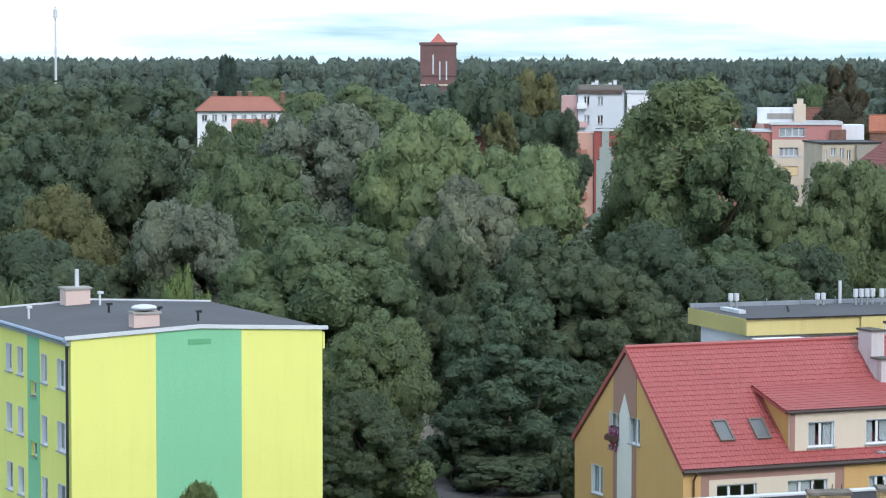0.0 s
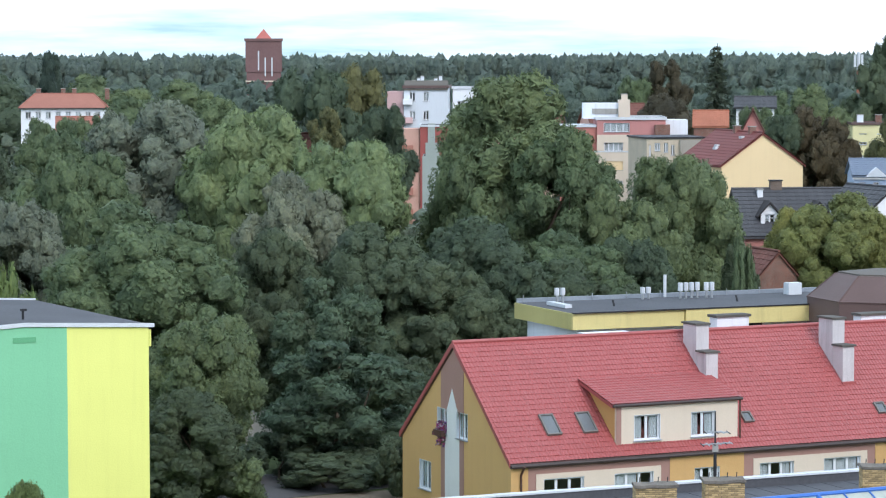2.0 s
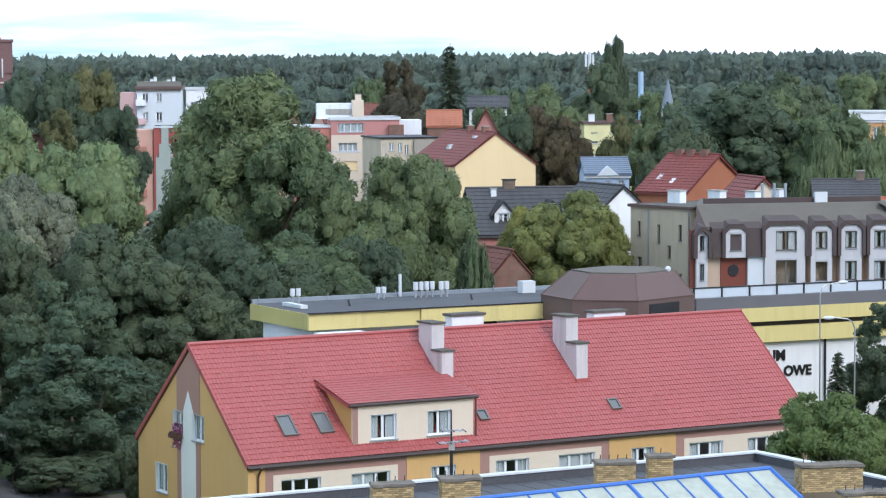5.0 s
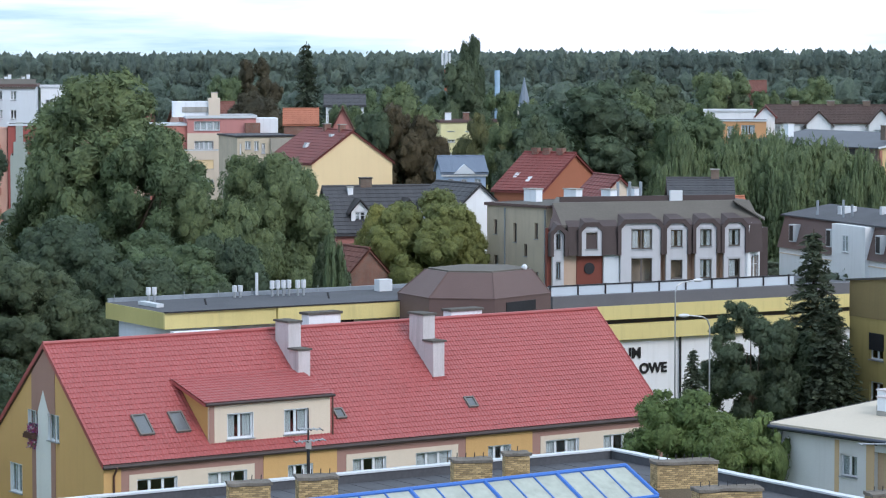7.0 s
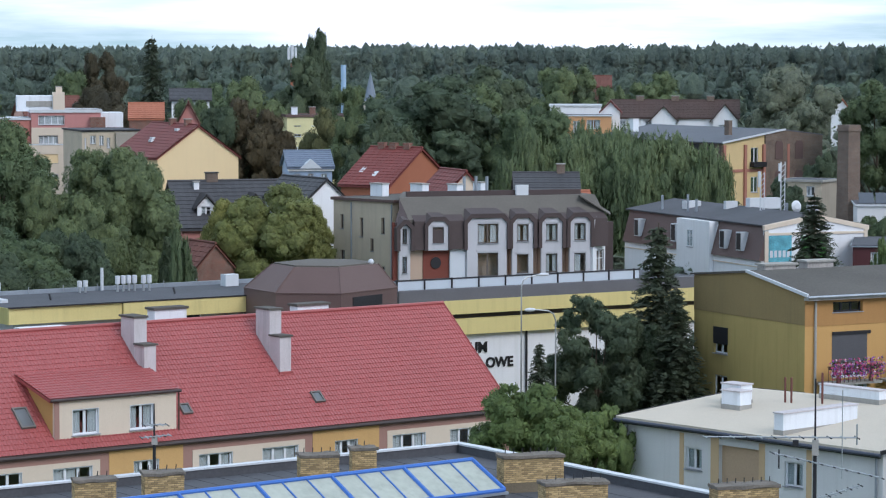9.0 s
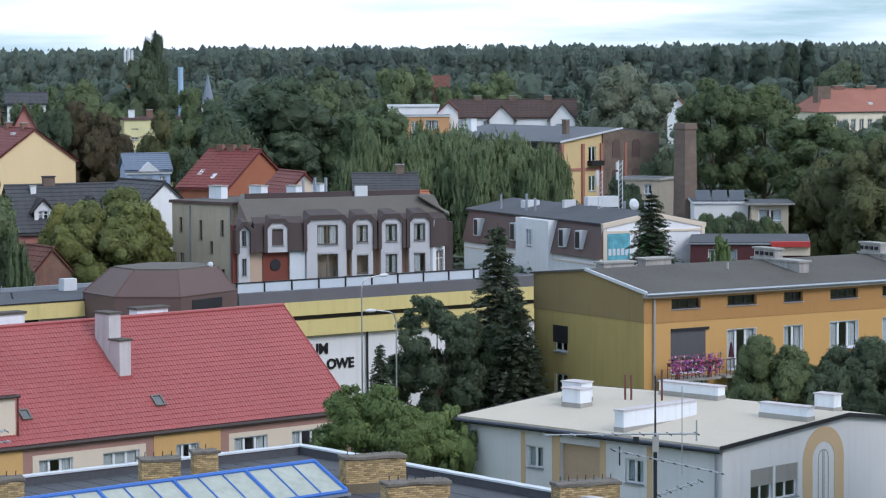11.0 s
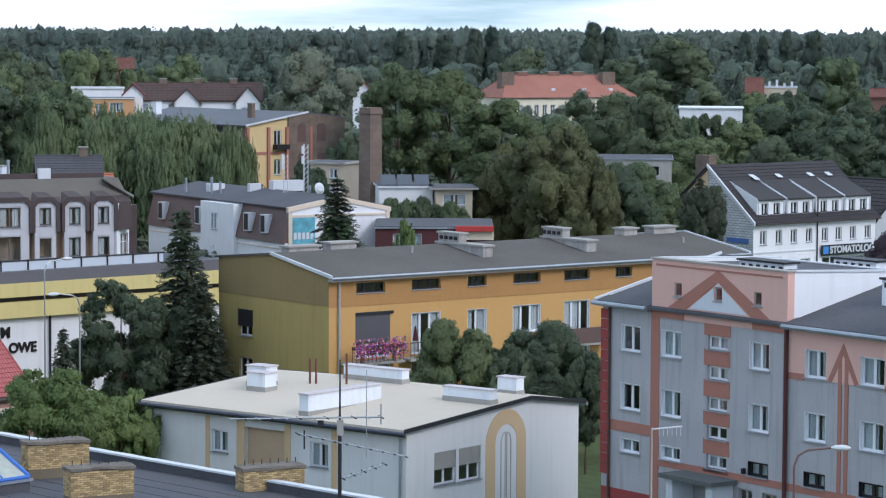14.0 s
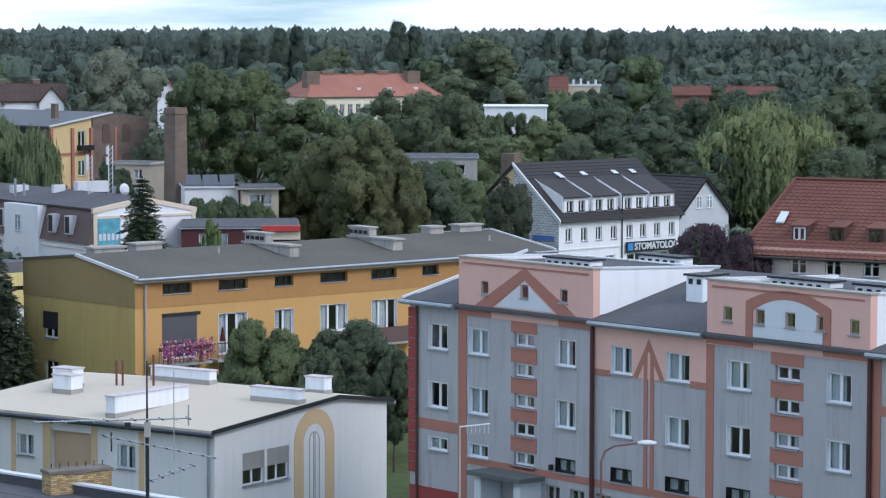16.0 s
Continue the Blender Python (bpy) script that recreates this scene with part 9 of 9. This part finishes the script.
grove([
    ("far_broad", "dark", 207.3, 269.5, 13.6, 6.1),
    ("far_broad", "mid", 197.7, 350.0, 13.4, 3.6),
    ("far_broad", "dark", 200.5, 348.4, 13.8, 2.6),
    ("far_broad", "mid", 203.3, 346.8, 13.2, 3.4),
    ("far_broad", "dark", 192.6, 339.1, 11.6, 4.2),
    ("far_broad", "mid", 90.0, 389.8, 19.9, 3.4),
    ("far_broad", "mid", 92.4, 384.1, 18.6, 3.4),
    ("broad", "dark", 134.1, 251.5, 12.0, 4.4),
    ("far_broad", "mid", 138.8, 266.0, 10.0, 3.9),
    ("far_broad", "dark", 251.1, 500.5, 9.1, 5.5),
    ("far_broad", "dark", 303.3, 619.8, 19.6, 7.6),
    ("far_broad", "dark", 267.1, 386.7, 15.7, 7.5),
    ("far_broad", "dark", 271.4, 419.9, 14.2, 6.0),
    ("far_broad", "dark", 269.0, 397.5, 13.9, 3.4),
    ("far_broad", "dark", 245.4, 353.1, 14.9, 4.7),
    ("broad", "mid", 104.0, 237.2, 9.8, 2.3),
    ("broad", "dark", 106.3, 236.2, 9.9, 2.4),
    ("broad", "mid", 108.6, 235.1, 9.6, 2.2),
])


# ---- far woods ----
def far_woods(name, a0, a1, d0, d1, count, h0, h1, seed, label, size=2.0, pine=True, rise=0.0):
    """Unnumbered far trees between two bearings and two distances, joined."""
    rng = np.random.default_rng(seed)
    a, d = np.radians(rng.uniform(a0, a1, count)), np.sqrt(rng.uniform(d0 ** 2, d1 ** 2, count))
    P, N, T, S, CV = [], [], [], [], []
    for az, dist in zip(a, d):
        h = rng.uniform(h0, h1) + rise * min(max((math.degrees(az) - 10.5) / 2.5, 0), 1)
        base = np.array([math.sin(az) * dist, math.cos(az) * dist, 0])
        m = 46 if pine else 60
        u = rng.uniform(0, 1, m)
        r = (2.5 if pine else 4.2) * max(h, 9.0) / 22 * np.sin(np.clip(u, 0.03, 1) * math.pi * 0.92 + 0.1) ** 0.6
        q = rng.uniform(0, 2 * math.pi, m)
        P.append(base + np.stack([np.cos(q) * r, np.sin(q) * r, h * (0.25 + 0.75 * u)], 1))
        N.append(np.stack([np.cos(q), np.sin(q), 0.7 + 0 * q], 1) + rng.normal(scale=0.4, size=(m, 3)))
        T.append(rng.normal(size=(m, 3)))
        S.append(rng.uniform(0.7, 1.4, m))
        wide = (2.1 if pine else 3.4) * max(h, 9.0) / 22
        for level in (0.42, 0.66, 0.86):
            size_k = wide * rng.uniform(0.9, 1.35) * (1.25 - 0.5 * level)
            at = base + np.array([rng.normal() * wide * 0.45, rng.normal() * wide * 0.45, h * level])
            CV.append(at + LUMP_V * np.array([size_k, size_k, h * 0.16 * rng.uniform(0.8, 1.1)]) * rng.uniform(0.7, 1.25, (len(LUMP_V), 1)))
    P, N, T, S = (np.concatenate(x) for x in (P, N, T, S))
    N /= np.linalg.norm(N, axis=1, keepdims=True)
    me = quads_mesh(name, P, N, T, size * 0.8 * S, size * 0.8 * S, (np.concatenate(CV), np.concatenate([LUMP_F + i * len(LUMP_V) for i in range(len(CV))]), np.tile(LUMP_V * 0.3 + np.array([0, 0, 0.6]), (len(CV), 1))), N * 0.35 + np.array([0, 0, 0.6]), 3)
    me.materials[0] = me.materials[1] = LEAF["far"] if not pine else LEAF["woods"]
    return tagged(new(name, me), label, "woods", kind="stuff")


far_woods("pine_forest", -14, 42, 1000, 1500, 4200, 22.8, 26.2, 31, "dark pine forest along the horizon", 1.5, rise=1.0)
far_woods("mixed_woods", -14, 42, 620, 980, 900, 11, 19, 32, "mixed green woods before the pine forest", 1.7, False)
far_woods("shrubbery", -14, 22, 190, 430, 900, 2.5, 5.5, 34, "shrubs and saplings between the houses", 0.8, False)
far_woods("shrubbery", 22, 42, 310, 430, 460, 2.5, 5.5, 35, "shrubs and saplings behind the dental surgery", 0.8, False)
far_woods("garden_trees", -14, 42, 430, 620, 420, 6, 12, 33, "low garden trees among far houses", 1.7, False)


# ---- balcony flowers and small greenery ----
def flower_boxes(x, y, deg, z, length, seed):
    rng = np.random.default_rng(seed)
    s = site("flower_boxes", x, y, deg, "row of pink and purple flowering petunias on a balcony", "flowers", z=z)
    part("trough", boxed(0, -0.14, -0.12, length, 0.14, 0.08), PIPE_BROWN, s)
    for nm, col, n, spread in (("foliage", LEAF["dark"], 260, 0.3), ("pink_blossom", mat("pink_petal", (0.5, 0.08, 0.2), 0.7, bump=0), 300, 0.3), ("purple_blossom", mat("purple_petal", (0.22, 0.08, 0.3), 0.7, bump=0), 240, 0.3), ("white_blossom", mat("pale_petal", (0.6, 0.42, 0.5), 0.7, bump=0), 90, 0.3)):
        p = np.stack([rng.uniform(0, length, n), rng.normal(-0.18, 0.12, n), np.clip(rng.normal(-0.1, spread, n), -0.75, 0.5)], 1)
        nr = rng.normal(size=(n, 3)) * 0.5 + np.array([0, -1.0, 0.3])
        nr /= np.linalg.norm(nr, axis=1, keepdims=True)
        me = quads_mesh(nm, p, nr, rng.normal(size=(n, 3)), rng.uniform(0.09, 0.17, n), rng.uniform(0.08, 0.15, n))
        me.materials.append(col)
        o = new(nm, me)
        o.parent = s


OCHRE_M = pose(64.63, 157.9, 0, 0, 0, 13.22)
_p = OCHRE_M @ Vector((1.0, -1.16, 0))
flower_boxes(_p.x, _p.y, 13.22, 5.95, 3.9, 41)
_p = OCHRE_M @ Vector((6.4, -1.16, 0))
flower_boxes(_p.x, _p.y, 13.22, 6.0, 0.9, 42)
_p = pose(12.25, 143.0, 0, 0, 0, 22.3) @ Vector((-0.22, 7.55, 0))
flower_boxes(_p.x, _p.y, 112.3, 4.95, 0.9, 43)

street_lamp(51.8, 174.6, 17.0, 10.3, "grey street lamp by the shop hall")
street_lamp(50.9, 164.2, 190.0, 9.1, "grey street lamp with a curved arm")
street_lamp(56.8, 91.8, -30.0, 9.2, "brown street lamp with a white head", mat("mauve_pole", (0.17, 0.1, 0.09), 0.6))
_m = site("thin_mast", 50.2, 91.1, 0, "thin pale mast with a short comb aerial", "mast")
part("pole", tube(bmesh.new(), (0, 0, 0), (0, 0, 10.5), 0.05, 0.035), CONCRETE, _m)
part("aerial_arm", tube(bmesh.new(), (0, 0, 10.45), (1.05, -0.4, 10.55), 0.03, seg=5), WHITE_CAP, _m)
for _i in range(6):
    part("aerial_tooth", tube(bmesh.new(), (0.25 + _i * 0.15, -0.1 - _i * 0.057, 10.2), (0.25 + _i * 0.15, -0.1 - _i * 0.057, 10.48), 0.012, seg=4), WHITE_CAP, _m)

for _opts in TEMPLATES.values():
    for _t, _h, _r in _opts:
        for _o in (*_t.children_recursive, _t):
            bpy.data.objects.remove(_o)
